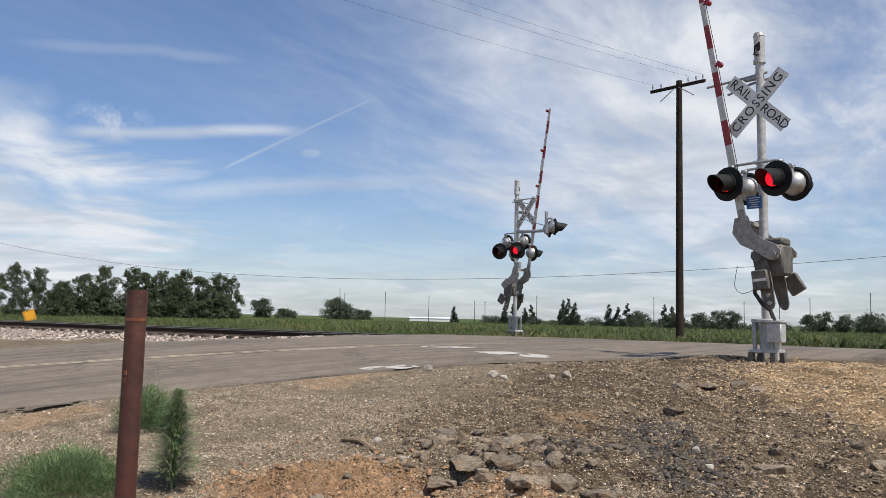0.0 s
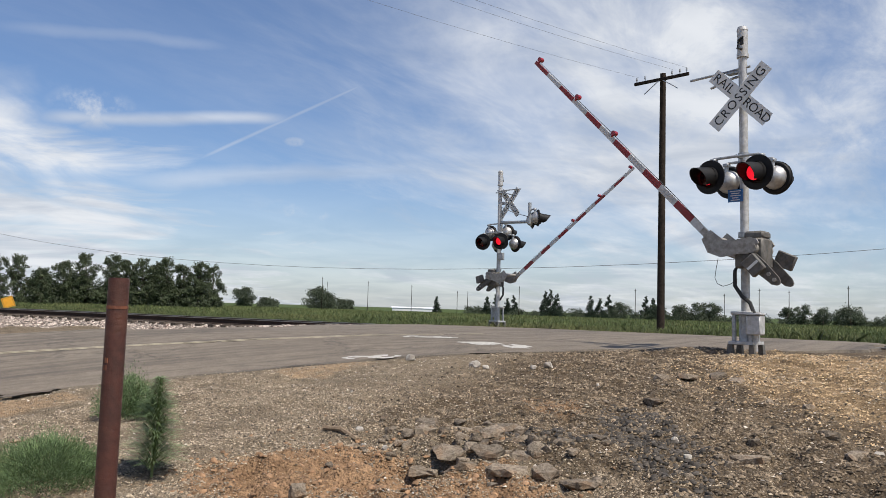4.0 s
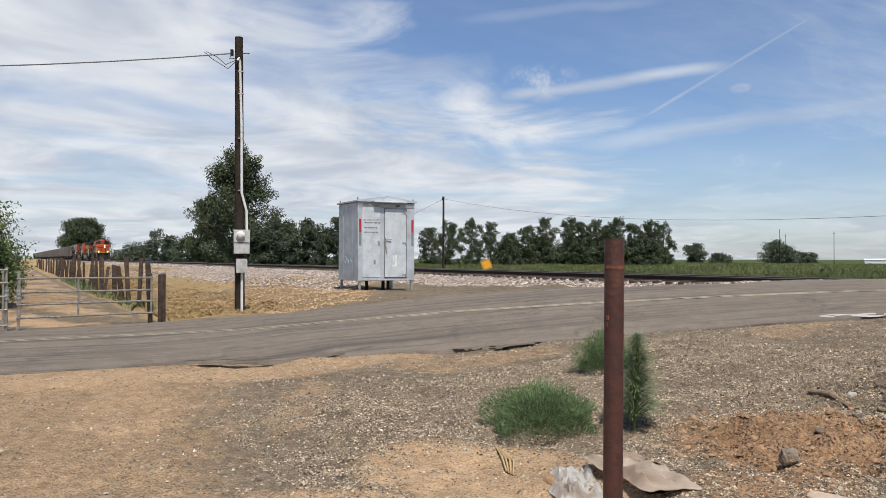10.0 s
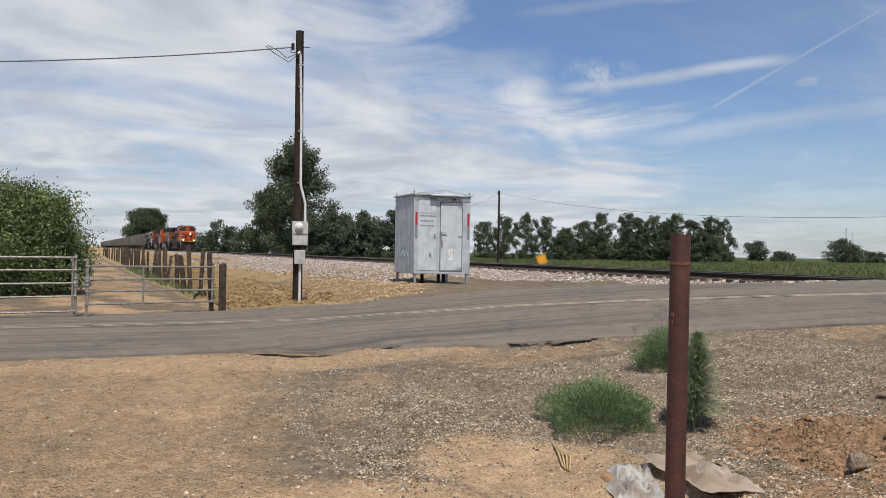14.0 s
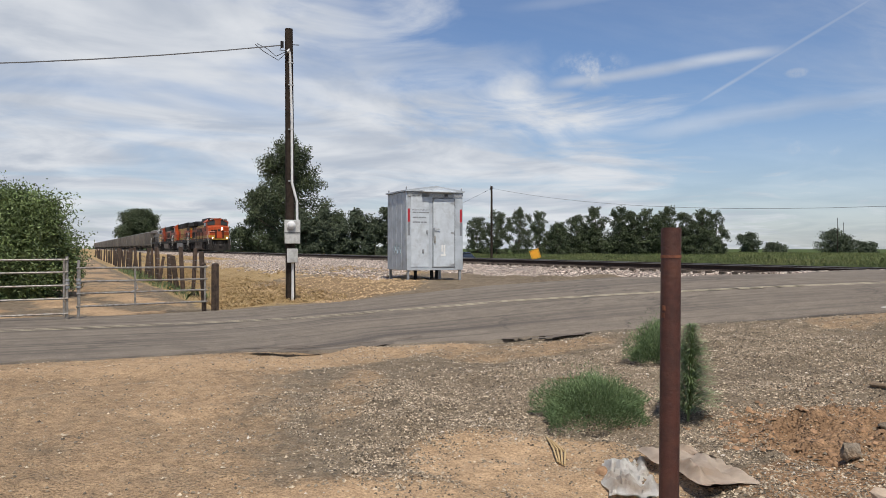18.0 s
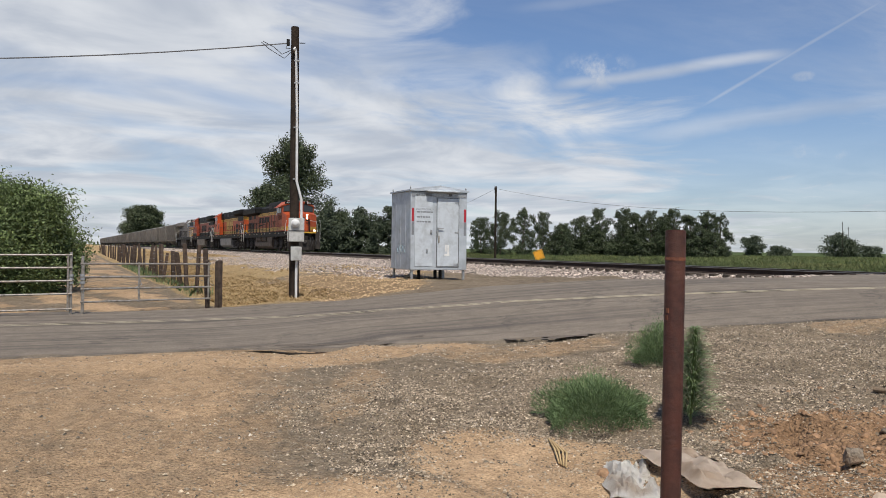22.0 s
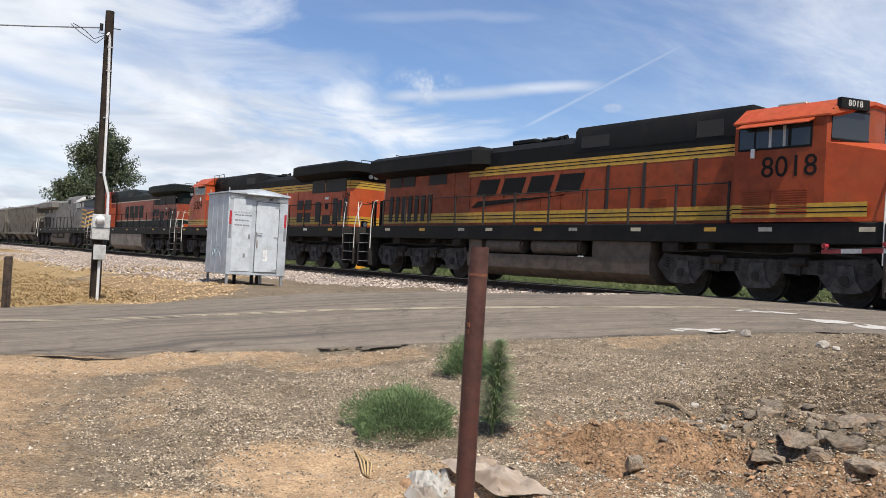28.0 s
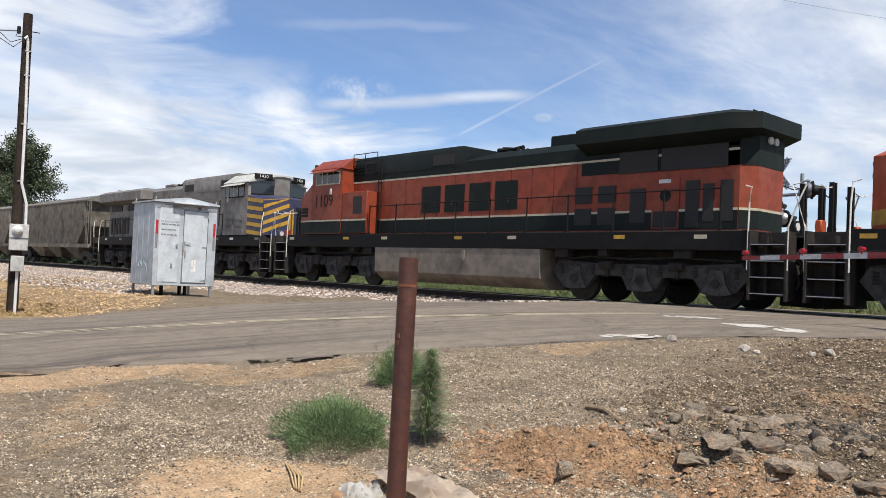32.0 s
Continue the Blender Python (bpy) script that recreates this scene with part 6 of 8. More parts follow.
# ---- the train: four locomotives and a string of covered hoppers ----
M.update({
    "orange_dusty": material("dusty_orange_loco_paint", (0.262, 0.046, 0.011), (0.19, 0.034, 0.010), 3, 0.55, 0.03, 30, stain=(0.165, 0.060, 0.026), stain_scale=0.9, stain_amount=0.55, spec=0.3),
    "orange_bright": material("orange_loco_paint", (0.43, 0.068, 0.015), (0.34, 0.054, 0.014), 3, 0.5, 0.03, 30, stain=(0.29, 0.085, 0.028), stain_scale=1.0, stain_amount=0.4, spec=0.35),
    "orange_red": material("faded_orange_loco_paint", (0.27, 0.047, 0.020), (0.19, 0.036, 0.017), 3, 0.5, 0.03, 30, stain=(0.19, 0.065, 0.035), stain_scale=1.0, stain_amount=0.5, spec=0.35),
    "loco_black": material("sooty_black_loco_paint", (0.007, 0.0075, 0.008), (0.012, 0.012, 0.012), 4, 0.65, 0.03, 30, stain=(0.020, 0.018, 0.017), stain_scale=1.1, stain_amount=0.5, spec=0.14),
    "loco_green": material("very_dark_green_loco_paint", (0.008, 0.013, 0.012), (0.012, 0.017, 0.016), 4, 0.62, 0.03, 30, stain=(0.024, 0.022, 0.020), stain_scale=1.1, stain_amount=0.5, spec=0.16),
    "loco_yellow": material("faded_yellow_stripe", (0.52, 0.30, 0.025), (0.40, 0.23, 0.03), 6, 0.5, stain=(0.22, 0.15, 0.06), stain_scale=1.6, stain_amount=0.5),
    "loco_cream": material("dull_cream_line", (0.50, 0.45, 0.33), (0.38, 0.33, 0.25), 6, 0.55),
    "loco_grey": material("dull_grey_loco_paint", (0.185, 0.178, 0.17), (0.130, 0.122, 0.114), 3, 0.6, 0.03, 30, stain=(0.085, 0.070, 0.058), stain_scale=0.9, stain_amount=0.7),
    "loco_pale": material("pale_cream_loco_paint", (0.50, 0.50, 0.46), (0.40, 0.40, 0.37), 3, 0.55, stain=(0.24, 0.22, 0.19), stain_scale=1.2, stain_amount=0.5),
    "loco_navy": material("navy_loco_paint", (0.035, 0.038, 0.085), (0.028, 0.030, 0.065), 3, 0.5, stain=(0.10, 0.085, 0.08), stain_scale=1.4, stain_amount=0.4),
    "under": material("grimy_black_running_gear", (0.020, 0.018, 0.017), (0.036, 0.031, 0.028), 6, 0.85, 0.4, 30, spec=0.2, stain=(0.055, 0.046, 0.038), stain_scale=2.0, stain_amount=0.6),
    "truck": material("dusty_cast_truck", (0.052, 0.048, 0.046), (0.030, 0.028, 0.027), 6, 0.85, 0.4, 30, spec=0.25, stain=(0.085, 0.074, 0.064), stain_scale=2.4, stain_amount=0.6),
    "journal": material("dust_grey_casting", (0.082, 0.077, 0.072), (0.045, 0.042, 0.039), 5, 0.85, 0.4, 30, spec=0.25, stain=(0.05, 0.045, 0.04), stain_scale=3.0, stain_amount=0.7),
    "wheel": material("worn_wheel_steel", (0.030, 0.026, 0.024), (0.018, 0.016, 0.015), 8, 0.7, metal=0.2),
    "tank_grey": material("grey_fuel_tank", (0.235, 0.235, 0.23), (0.185, 0.185, 0.18), 3, 0.55, 0.04, 30, stain=(0.13, 0.11, 0.09), stain_scale=1.2, stain_amount=0.6),
    "tank_tan": material("dusty_tan_fuel_tank", (0.235, 0.200, 0.160), (0.165, 0.140, 0.112), 3, 0.7, 0.06, 30, stain=(0.10, 0.082, 0.066), stain_scale=1.2, stain_amount=0.6),
    "tank_brown": material("dust_brown_fuel_tank", (0.105, 0.080, 0.060), (0.070, 0.054, 0.042), 4, 0.75, 0.1, 30, stain=(0.045, 0.038, 0.033), stain_scale=1.6, stain_amount=0.6),
    "rail_white": material("white_grab_iron", (0.66, 0.65, 0.62), (0.52, 0.51, 0.48), 10, 0.5),
    "grille": material("dark_louvre", (0.012, 0.011, 0.011), (0.022, 0.02, 0.02), 12, 0.7),
    "cab_glass": glass("dark_cab_glass", (0.022, 0.026, 0.030), 0.06),
    "curtain": material("pale_window_blind", (0.45, 0.45, 0.44), (0.35, 0.35, 0.34), 6, 0.7),
    "headlight": glowing("lit_headlight", (1.0, 0.84, 0.60), 6.0),
    "plate_white": material("white_plate", (0.62, 0.62, 0.60), (0.5, 0.5, 0.48), 8, 0.5),
    "car_paint": material("dark_blue_car_paint", (0.020, 0.026, 0.045), (0.016, 0.020, 0.036), 3, 0.3, coat=0.5),
    "hopper": material("dusty_grey_hopper_paint", (0.215, 0.193, 0.160), (0.135, 0.120, 0.100), 2, 0.8, 0.04, 30, spec=0.2, stain=(0.045, 0.037, 0.031), stain_scale=0.6, stain_amount=0.7, vary=0.22),
    "hopper_roof": material("pale_hopper_roof", (0.19, 0.18, 0.165), (0.13, 0.12, 0.11), 3, 0.8, spec=0.2, stain=(0.09, 0.08, 0.07), stain_scale=1.0, vary=0.2),
})
TRAIN, WHEELS = [], []
SPEED, AT_275 = 10.85, -12.2        # metres a second; where the leading coupler is at 27.5 s


def hull(points):
    bm = B()
    for p in points:
        bm.verts.new(p)
    bmesh.ops.convex_hull(bm, input=bm.verts)
    bmesh.ops.dissolve_limit(bm, angle_limit=0.02, verts=bm.verts, edges=bm.edges)
    return bm


def slab(bm, a, b, z0, z1, thick=0.02, lean=0.0):
    """An upright plate between two points of the plan; it stands out to the right of a to b. lean shifts its top."""
    a, b = Vector((*a, 0)), Vector((*b, 0))
    way = (b - a).normalized()
    out = Vector((way.y, -way.x, 0))
    low = [a, b, b + out * thick, a + out * thick]
    top = [p + out * lean for p in low]
    vs = [bm.verts.new((p.x, p.y, z0)) for p in low] + [bm.verts.new((p.x, p.y, z1)) for p in top]
    for f in ((0, 1, 2, 3), (4, 5, 6, 7), (0, 1, 5, 4), (1, 2, 6, 5), (2, 3, 7, 6), (3, 0, 4, 7)):
        bm.faces.new([vs[i] for i in f])
    bmesh.ops.recalc_face_normals(bm, faces=bm.faces)
    return bm


def side_box(x0, x1, z0, z1, y, thick, side):
    """A plate on a long side: y is the plane it lies on, side -1 or 1 the way it stands out."""
    bm = B()
    box(bm, (x0 + x1) / 2, side * (y + thick / 2), (z0 + z1) / 2, x1 - x0, thick, z1 - z0)
    return bm


def block_mark(unit, side, x0, x1, z0, z1, y, mat, slant=0.0, edge=None):
    """The owner's mark, as four plain blocks of its size and colour, on a dark rim."""
    w, h = (x1 - x0) / 4, z1 - z0
    for k in range(4):
        a = x0 + w * k
        for u0, u1 in ((0.05, 0.86),):
            pts = [(a + u * w - side * slant * (v - 0.5), z0 + v * h) for u, v in ((u0, 0.0), (u1, 0.0), (u1, 1.0), (u0, 1.0))]
            if edge:
                bm = B()
                prism(bm, [(px + (0.03 if i in (1, 2) else -0.03), pz + (0.03 if i > 1 else -0.03)) for i, (px, pz) in enumerate(pts)], side * (y - 0.002), side * (y + 0.001))
                part("mark_rim", bm, edge, unit)
            bm = B()
            prism(bm, pts, side * y, side * (y + 0.004))
            part("mark_block", bm, mat, unit)


def wheelset(parent, x, r=0.533):
    bm = B()
    rod(bm, (0, -1.0, 0), (0, 1.0, 0), 0.09, n=10)
    ws = part("wheelset", bm, "wheel", parent)
    ws.matrix_local = pose(x, 0, r)
    for s in (-1, 1):
        bm = B()
        rod(bm, (0, s * 0.70, 0), (0, s * 0.715, 0), r + 0.028, n=32)
        rod(bm, (0, s * 0.715, 0), (0, s * 0.835, 0), r, n=32)
        rod(bm, (0, s * 0.835, 0), (0, s * 0.86, 0), r - 0.06, r - 0.10, n=32)
        rod(bm, (0, s * 0.84, 0), (0, s * 0.92, 0), 0.14, n=12)
        part("wheel", bm, "wheel", ws)
    for s in (-1, 1):
        for k in range(4):
            a = k * math.pi / 2
            bm = B()
            rod(bm, (0.27 * math.cos(a), s * 0.855, 0.27 * math.sin(a)), (0.27 * math.cos(a), s * 0.868, 0.27 * math.sin(a)), 0.055, n=8)
            part("wheel_hole", bm, "grille", ws)
    return ws


def loco_truck(unit, cx):
    """Three axles in a cast frame with journals, springs and brake gear."""
    for side in (-1, 1):
        bm = B()
        prism(bm, [(cx - 2.95, 0.78), (cx - 2.75, 1.10), (cx - 1.4, 1.02), (cx + 1.4, 1.02), (cx + 2.75, 1.10), (cx + 2.95, 0.78), (cx + 2.62, 0.40), (cx + 1.72, 0.40), (cx + 1.48, 0.70), (cx + 0.62, 0.70), (cx + 0.44, 0.40), (cx - 0.44, 0.40), (cx - 0.62, 0.70), (cx - 1.48, 0.70), (cx - 1.72, 0.40), (cx - 2.62, 0.40)], side * 1.02, side * 1.17)
        frame_part = part("truck_frame", bm, "truck", unit)
        for ax in (-2.13, 0.0, 2.13):
            bm = B()
            prism(bm, [(cx + ax - 0.17, 0.92), (cx + ax + 0.17, 0.92), (cx + ax + 0.24, 0.60), (cx + ax + 0.40, 0.36), (cx + ax + 0.20, 0.32), (cx + ax - 0.20, 0.32), (cx + ax - 0.40, 0.36), (cx + ax - 0.24, 0.60)], side * 1.17, side * 1.235)
            rod(bm, (cx + ax, side * 1.235, 0.60), (cx + ax, side * 1.26, 0.60), 0.165, 0.155, 14)
            part("journal_box", bm, "journal", frame_part)
            bm = B()
            rod(bm, (cx + ax, side * 1.25, 0.60), (cx + ax, side * 1.285, 0.60), 0.125, 0.11, 14)
            part("journal_cap", bm, "under", frame_part)
        for ax in (-2.62, -1.55, -0.56, 0.56, 1.55, 2.62):
            bm = B()
            for k in range(4):
                rod(bm, (cx + ax, side * 1.13, 0.72 + 0.075 * k), (cx + ax, side * 1.13, 0.77 + 0.075 * k), 0.085, n=10)
            part("spring", bm, "under", frame_part)
        for ax in (-1.06, 1.06):
            bm = B()
            rod(bm, (cx + ax - 0.20, side * 1.22, 0.98), (cx + ax + 0.20, side * 1.22, 0.98), 0.11, n=12)
            box(bm, cx + ax, side * 1.20, 0.80, 0.10, 0.06, 0.26)
            part("brake_cylinder", bm, "under", frame_part)
        bm = B()
        tube(bm, [(cx - 2.6, side * 1.22, 1.14), (cx - 1.2, side * 1.26, 1.20), (cx + 0.4, side * 1.24, 1.15), (cx + 1.6, side * 1.26, 1.20), (cx + 2.7, side * 1.22, 1.10)], 0.022, 6)
        part("brake_pipe", bm, "under", frame_part)
    for ax in (-2.13, 0.0, 2.13):
        WHEELS.append((wheelset(unit, cx + ax), cx + ax))


def long_rail(unit, x0, x1, side, mat, step=1.5, y=1.43):
    rail_bm = B()
    tube(rail_bm, [(x0, side * y, 2.86), ((x0 + x1) / 2, side * y, 2.86), (x1, side * y, 2.86)], 0.019, 6)
    top = part("handrail", rail_bm, mat, unit)
    n = int((x1 - x0) / step)
    for k in range(n + 1):
        x = x0 + (x1 - x0) * k / n
        bm = B()
        rod(bm, (x, side * y, 1.86), (x, side * y, 2.90), 0.036 if mat == "under" else 0.024, n=7)
        rod(bm, (x, side * y, 1.86), (x, side * y, 1.93), 0.045, n=8)
        part("stanchion", bm, mat, top)


def steps(unit, x, end, side):
    """The step well at a corner, with its white grab irons; end is 1 at the cab end."""
    a = x - 0.42
    bm = B()
    box(bm, x - end * 0.42, side * 1.30, 1.05, 0.05, 0.44, 1.55)
    box(bm, x + end * 0.44, side * 1.30, 1.05, 0.05, 0.44, 1.55)
    box(bm, x, side * 1.12, 1.10, 0.86, 0.04, 1.45)
    well = part("step_well", bm, "under", unit)
    for k in range(4):
        z = 0.42 + 0.37 * k
        bm = B()
        box(bm, x, side * 1.32, z, 0.80, 0.34, 0.035)
        part("step", bm, "under", well)
        bm = B()
        box(bm, x, side * 1.495, z, 0.78, 0.012, 0.018)
        part("step_edge", bm, "galv", well)
    for dx, lean in ((-0.46, 0.0), (0.46, 0.34)):
        bm = B()
        tube(bm, [(x + end * dx, side * 1.50, 0.95), (x + end * dx, side * 1.50, 1.9), (x + end * (dx + lean * 0.5), side * 1.48, 2.4), (x + end * (dx + lean), side * 1.40, 2.85), (x + end * (dx + lean - 0.16), side * 1.36, 2.90)], 0.020, 6)
        part("grab_iron", bm, "rail_white", well, "white curved grab iron")


def locomotive(style, front, turn, label):
    """A six-axle freight locomotive; its cab end points to +x."""
    new_cab = style["shape"] == "late"
    main, top, low = style["main"], style["top"], style["low"]
    u = thing("locomotive", pose(front - 11.15, TRACK_Y, RAIL_Z, 0, 0, turn), label, "locomotive", "locomotives of the train")
    # frame and deck
    bm = B()
    box(bm, 0, 0, 1.62, 20.2, 2.96, 0.48, bevel=0.02)
    deck = part("deck", bm, "loco_black", u)
    for side in (-1, 1):
        for k in range(10):
            x = -9.0 + 2.0 * k + 0.17 * ((k * 7) % 5)
            part("deck_plate", side_box(x, x + 0.34, 1.66, 1.76, 1.48, 0.004, side), style["tags"][k % len(style["tags"])], deck)
    bm = B()
    box(bm, 0, 0, 1.30, 20.0, 1.5, 0.60)
    part("underframe", bm, "under", u)
    # hood
    hood_end = 6.30 if not new_cab else 6.5
    rear = -9.95 if new_cab else -9.50
    bm = hull([(x, s * 0.95, z) for x in (rear, hood_end) for s in (-1, 1) for z in (1.86, 3.92)] + [(rear - 0.30, s * 0.62, z) for s in (-1, 1) for z in (1.86, 3.92)])
    hood = part("hood", bm, main, u)
    mid_top = 4.60 if new_cab else 4.46
    lift = 0.10 if new_cab else 0.03
    box_from = 0.6 if new_cab else 0.3
    bm = hull([(x, s * w, z) for x in (rear - 0.05, hood_end) for s in (-1, 1) for w, z in ((0.955, 3.90), (0.955, mid_top - 0.22), (0.72, mid_top))])
    part("hood_roof", bm, top, u)
    bm = hull([(x, s * w, z) for x in (box_from, hood_end) for s in (-1, 1) for w, z in ((0.965, 4.1), (0.965, 4.62 + lift), (0.86, 4.76 + lift))] + ([] if new_cab else [(box_from - 1.6, s * 0.7, 4.46) for s in (-1, 1)]))
    part("equipment_box", bm, top, u)
    for side in (-1, 1):
        part("box_grille", side_box(box_from + 0.25, box_from + 1.35, 4.20, 4.55, 0.965, 0.012, side), "grille", hood)
        part("box_grille", side_box(hood_end - 1.55, hood_end - 0.75, 4.15, 4.58, 0.965, 0.012, side), "grille", hood)
        if not new_cab:
            for x in (hood_end - 0.72, hood_end - 1.52):
                for z in (4.18, 4.28, 4.38, 4.48):
                    part("louvre_slat", side_box(x, x + 0.62, z, z + 0.035, 0.977, 0.03, side), top, hood)
        # hood doors
        edges = [-4.6, -3.75, -2.9, -2.05, -1.2, -0.35, 0.5, 1.35, 2.2, 3.05, 3.9, 4.75, hood_end - 0.1] if not new_cab else [-6.2, -5.3, -4.4, -3.5, -2.6, -1.7, -0.8, 0.1, 1.0, 1.9, 3.3, 4.9, hood_end - 0.05]
        for a, b in zip(edges, edges[1:]):
            part("hood_door", side_box(a + 0.012, b - 0.012, 1.93, 3.88, 0.95, 0.016, side), main, hood)
            bm = B()
            box(bm, a + 0.10, side * 0.974, 2.9, 0.03, 0.016, 0.10)
            part("door_latch", bm, main, hood)
        if new_cab:
            for x in (2.0, 3.32, 5.0):
                part("door_post", side_box(x - 0.07, x + 0.03, 2.35, 3.62, 0.966, 0.02, side), "grille", hood)
            for x in (3.9, 5.5):
                for z in range(5):
                    part("vent_slat", side_box(x - 0.35, x + 0.2, 2.36 + 0.05 * z, 2.385 + 0.05 * z, 0.966, 0.02, side), main, hood)
        # stripes
        for z0, z1, mat, lines in style["bands"]:
            x0, x1 = style["band_from"] if z0 > 2.5 else rear + 0.02, hood_end - 0.02
            part("stripe", side_box(x0, x1, z0, z1, 0.967, 0.005, side), mat, hood)
            for f in lines:
                zz = z0 + (z1 - z0) * f
                part("stripe_line", side_box(x0, x1, zz - 0.014, zz + 0.014, 0.9725, 0.003, side), "loco_black", hood)
            for p, q in (((rear - 0.30, -0.62), (rear, -0.95)) if side < 0 else ((rear, 0.95), (rear - 0.30, 0.62)), ((rear - 0.30, 0.62), (rear - 0.30, -0.62))):
                if style["band_from"] < -9 and (side < 0 or p[0] != q[0]):
                    bm = B()
                    slab(bm, p, q, z0, z1, 0.006)
                    part("end_stripe", bm, mat, hood)
                    for f in lines:
                        bm = B()
                        slab(bm, p, q, z0 + (z1 - z0) * f - 0.014, z0 + (z1 - z0) * f + 0.014, 0.010)
                        part("stripe_line", bm, "loco_black", hood)
        # cooling end: grilles and doors
        if new_cab:
            for k in range(7):
                x = -9.55 + 0.44 * k
                part("louvre", side_box(x, x + 0.24, 2.05, 3.05, 0.95, 0.03, side), "grille", hood)
            for x0, x1 in ((-9.6, -8.75), (-8.65, -7.85), (-6.9, -5.8)):
                part("radiator_grille", side_box(x0, x1, 3.42, 3.86, 0.95, 0.03, side), "grille", hood)
        else:
            for x in (-5.95, -5.15):
                for z in (2.08, 2.68):
                    part("louvre", side_box(x, x + 0.58, z, z + 0.46, 0.966, 0.012, side), "grille", hood)
            for x0, x1, z0, z1 in ((-6.9, -6.42, 2.12, 3.02), (-8.45, -8.08, 1.98, 3.15), (-8.85, -8.56, 2.12, 3.05), (-9.36, -9.02, 2.12, 3.12)):
                part("louvre", side_box(x0, x1, z0, z1, 0.966, 0.012, side), "grille", hood)
            bm = side_box(-7.9, -7.1, 1.95, 3.25, 0.95, 0.025, side)
            hatch = part("hood_hatch", bm, main, hood)
            part("hatch_vent", side_box(-7.85, -7.15, 1.98, 2.40, 0.976, 0.01, side), "grille", hatch)
            bm = B()
            rod(bm, (-7.5, side * 0.975, 2.80), (-7.5, side * 0.985, 2.80), 0.16, n=16)
            part("hatch_ring", bm, top, hatch)
            part("hatch_label", side_box(-7.65, -7.3, 3.12, 3.22, 0.976, 0.004, side), "plate_white", hatch)
            for x0, x1 in ((-9.2, -7.35), (-7.25, -6.05)):
                part("radiator_grille", side_box(x0, x1, 3.44, 4.02, 0.958, 0.03, side), "grille", hood)
    # radiator overhang
    if new_cab:
        bm = hull([(x, s * w, z) for x in (-10.35, -3.75) for s in (-1, 1) for w, z in ((1.0, 3.80), (1.50, 3.98), (1.50, 4.46), (1.20, 4.62))] + [(-3.35, s * 0.9, z) for s in (-1, 1) for z in (4.0, 4.48)])
    else:
        bm = hull([(x, s * w, z) for x in (-9.40, -4.9) for s in (-1, 1) for w, z in ((0.97, 4.02), (1.46, 4.26), (1.46, 4.64), (1.2, 4.76))] + [(-10.05, s * 1.0, z) for s in (-1, 1) for z in (4.28, 4.66)])
        for side in (-1, 1) if top == "loco_green" else ():
            part("radiator_side", side_box(-9.48, -4.75, 3.46, 4.05, 0.951, 0.006, side), top, hood)
        cap = hull([(x, s * 0.957, z) for x in (-9.51, -9.0) for s in (-1, 1) for z in (3.46, 4.3)] + [(-9.81, s * 0.625, z) for s in (-1, 1) for z in (3.46, 4.3)])
        if top == "loco_green":
            part("hood_end_cap", cap, top, hood)
        else:
            cap.free()
    wing = part("radiator_wing", bm, top, u, "dark overhanging radiator housing")
    bm = B()
    tube(bm, [(rear - 0.05, -0.5, 4.68), (rear - 0.05, -0.5, 4.84), (rear - 0.05, 0.5, 4.84), (rear - 0.05, 0.5, 4.68)], 0.018, 6)
    part("roof_grab", bm, top, wing)
    for side in (-1, 1):
        bm = B()
        rod(bm, (rear - 0.30, side * 0.14, 4.12), (rear - 0.36, side * 0.14, 4.12), 0.10, n=14)
        part("rear_light", bm, "plate_white", wing)
    # roof fittings
    bm = B()
    box(bm, -3.7 if not new_cab else -2.3, 0, mid_top + 0.14, 1.15, 0.95, 0.45 if not new_cab else 0.16, bevel=0.04)
    part("exhaust_box", bm, top, u)
    bm = B()
    box(bm, -1.2, 0, mid_top + 0.05, 0.12, 0.6, 0.12)
    horn = part("horn_stand", bm, "loco_black", u, "stand with a cluster of air horns")
    for dy, dz in ((-0.22, 0.0), (0.0, 0.07), (0.22, 0.0)):
        for a, b, r in ((-1.15, -0.72, 0.085), (-1.25, -1.6, 0.075)):
            bm = B()
            rod(bm, (a, dy, mid_top + 0.16 + dz), (b, dy, mid_top + 0.16 + dz), 0.035, r, 10)
            part("horn", bm, "loco_black", horn)
    # cab
    back, front_x = (6.45, 8.72) if new_cab else (6.25, 8.30)
    tip = front_x + 0.42
    body_top = 4.22 if new_cab else 4.34
    crown = 4.62 if new_cab else 4.74
    bm = hull([(x, s * 1.50, z) for x in (back, front_x) for s in (-1, 1) for z in (1.88, body_top)] + [(tip, s * 0.28, z) for s in (-1, 1) for z in (1.88, 4.50)] + [(back, s * 1.02, crown) for s in (-1, 1)] + [(front_x + 0.02, s * 1.02, crown) for s in (-1, 1)] + [(tip, s * 0.25, crown - 0.02) for s in (-1, 1)])
    cab = part("cab", bm, main if style["cab"] is None else style["cab"], u)
    bm = hull([(x, s * w, z) for x in (back - 0.05, front_x + 0.1) for s in (-1, 1) for w, z in ((1.53, body_top + 0.02), (1.0, crown + 0.02), (1.0, crown + 0.07), (1.53, body_top + 0.06))] + [(tip + 0.06, s * 0.3, z) for s in (-1, 1) for z in (crown - 0.02, crown + 0.05)])
    part("cab_roof", bm, style["cab_roof"], u)
    bm = B()
    box(bm, back + 0.9, -0.1, crown + 0.14, 0.75, 1.0, 0.16, bevel=0.03)
    part("roof_antenna", bm, "mech", u, "grey antenna box on the cab roof")
    nx = 10.02 if new_cab else 9.20
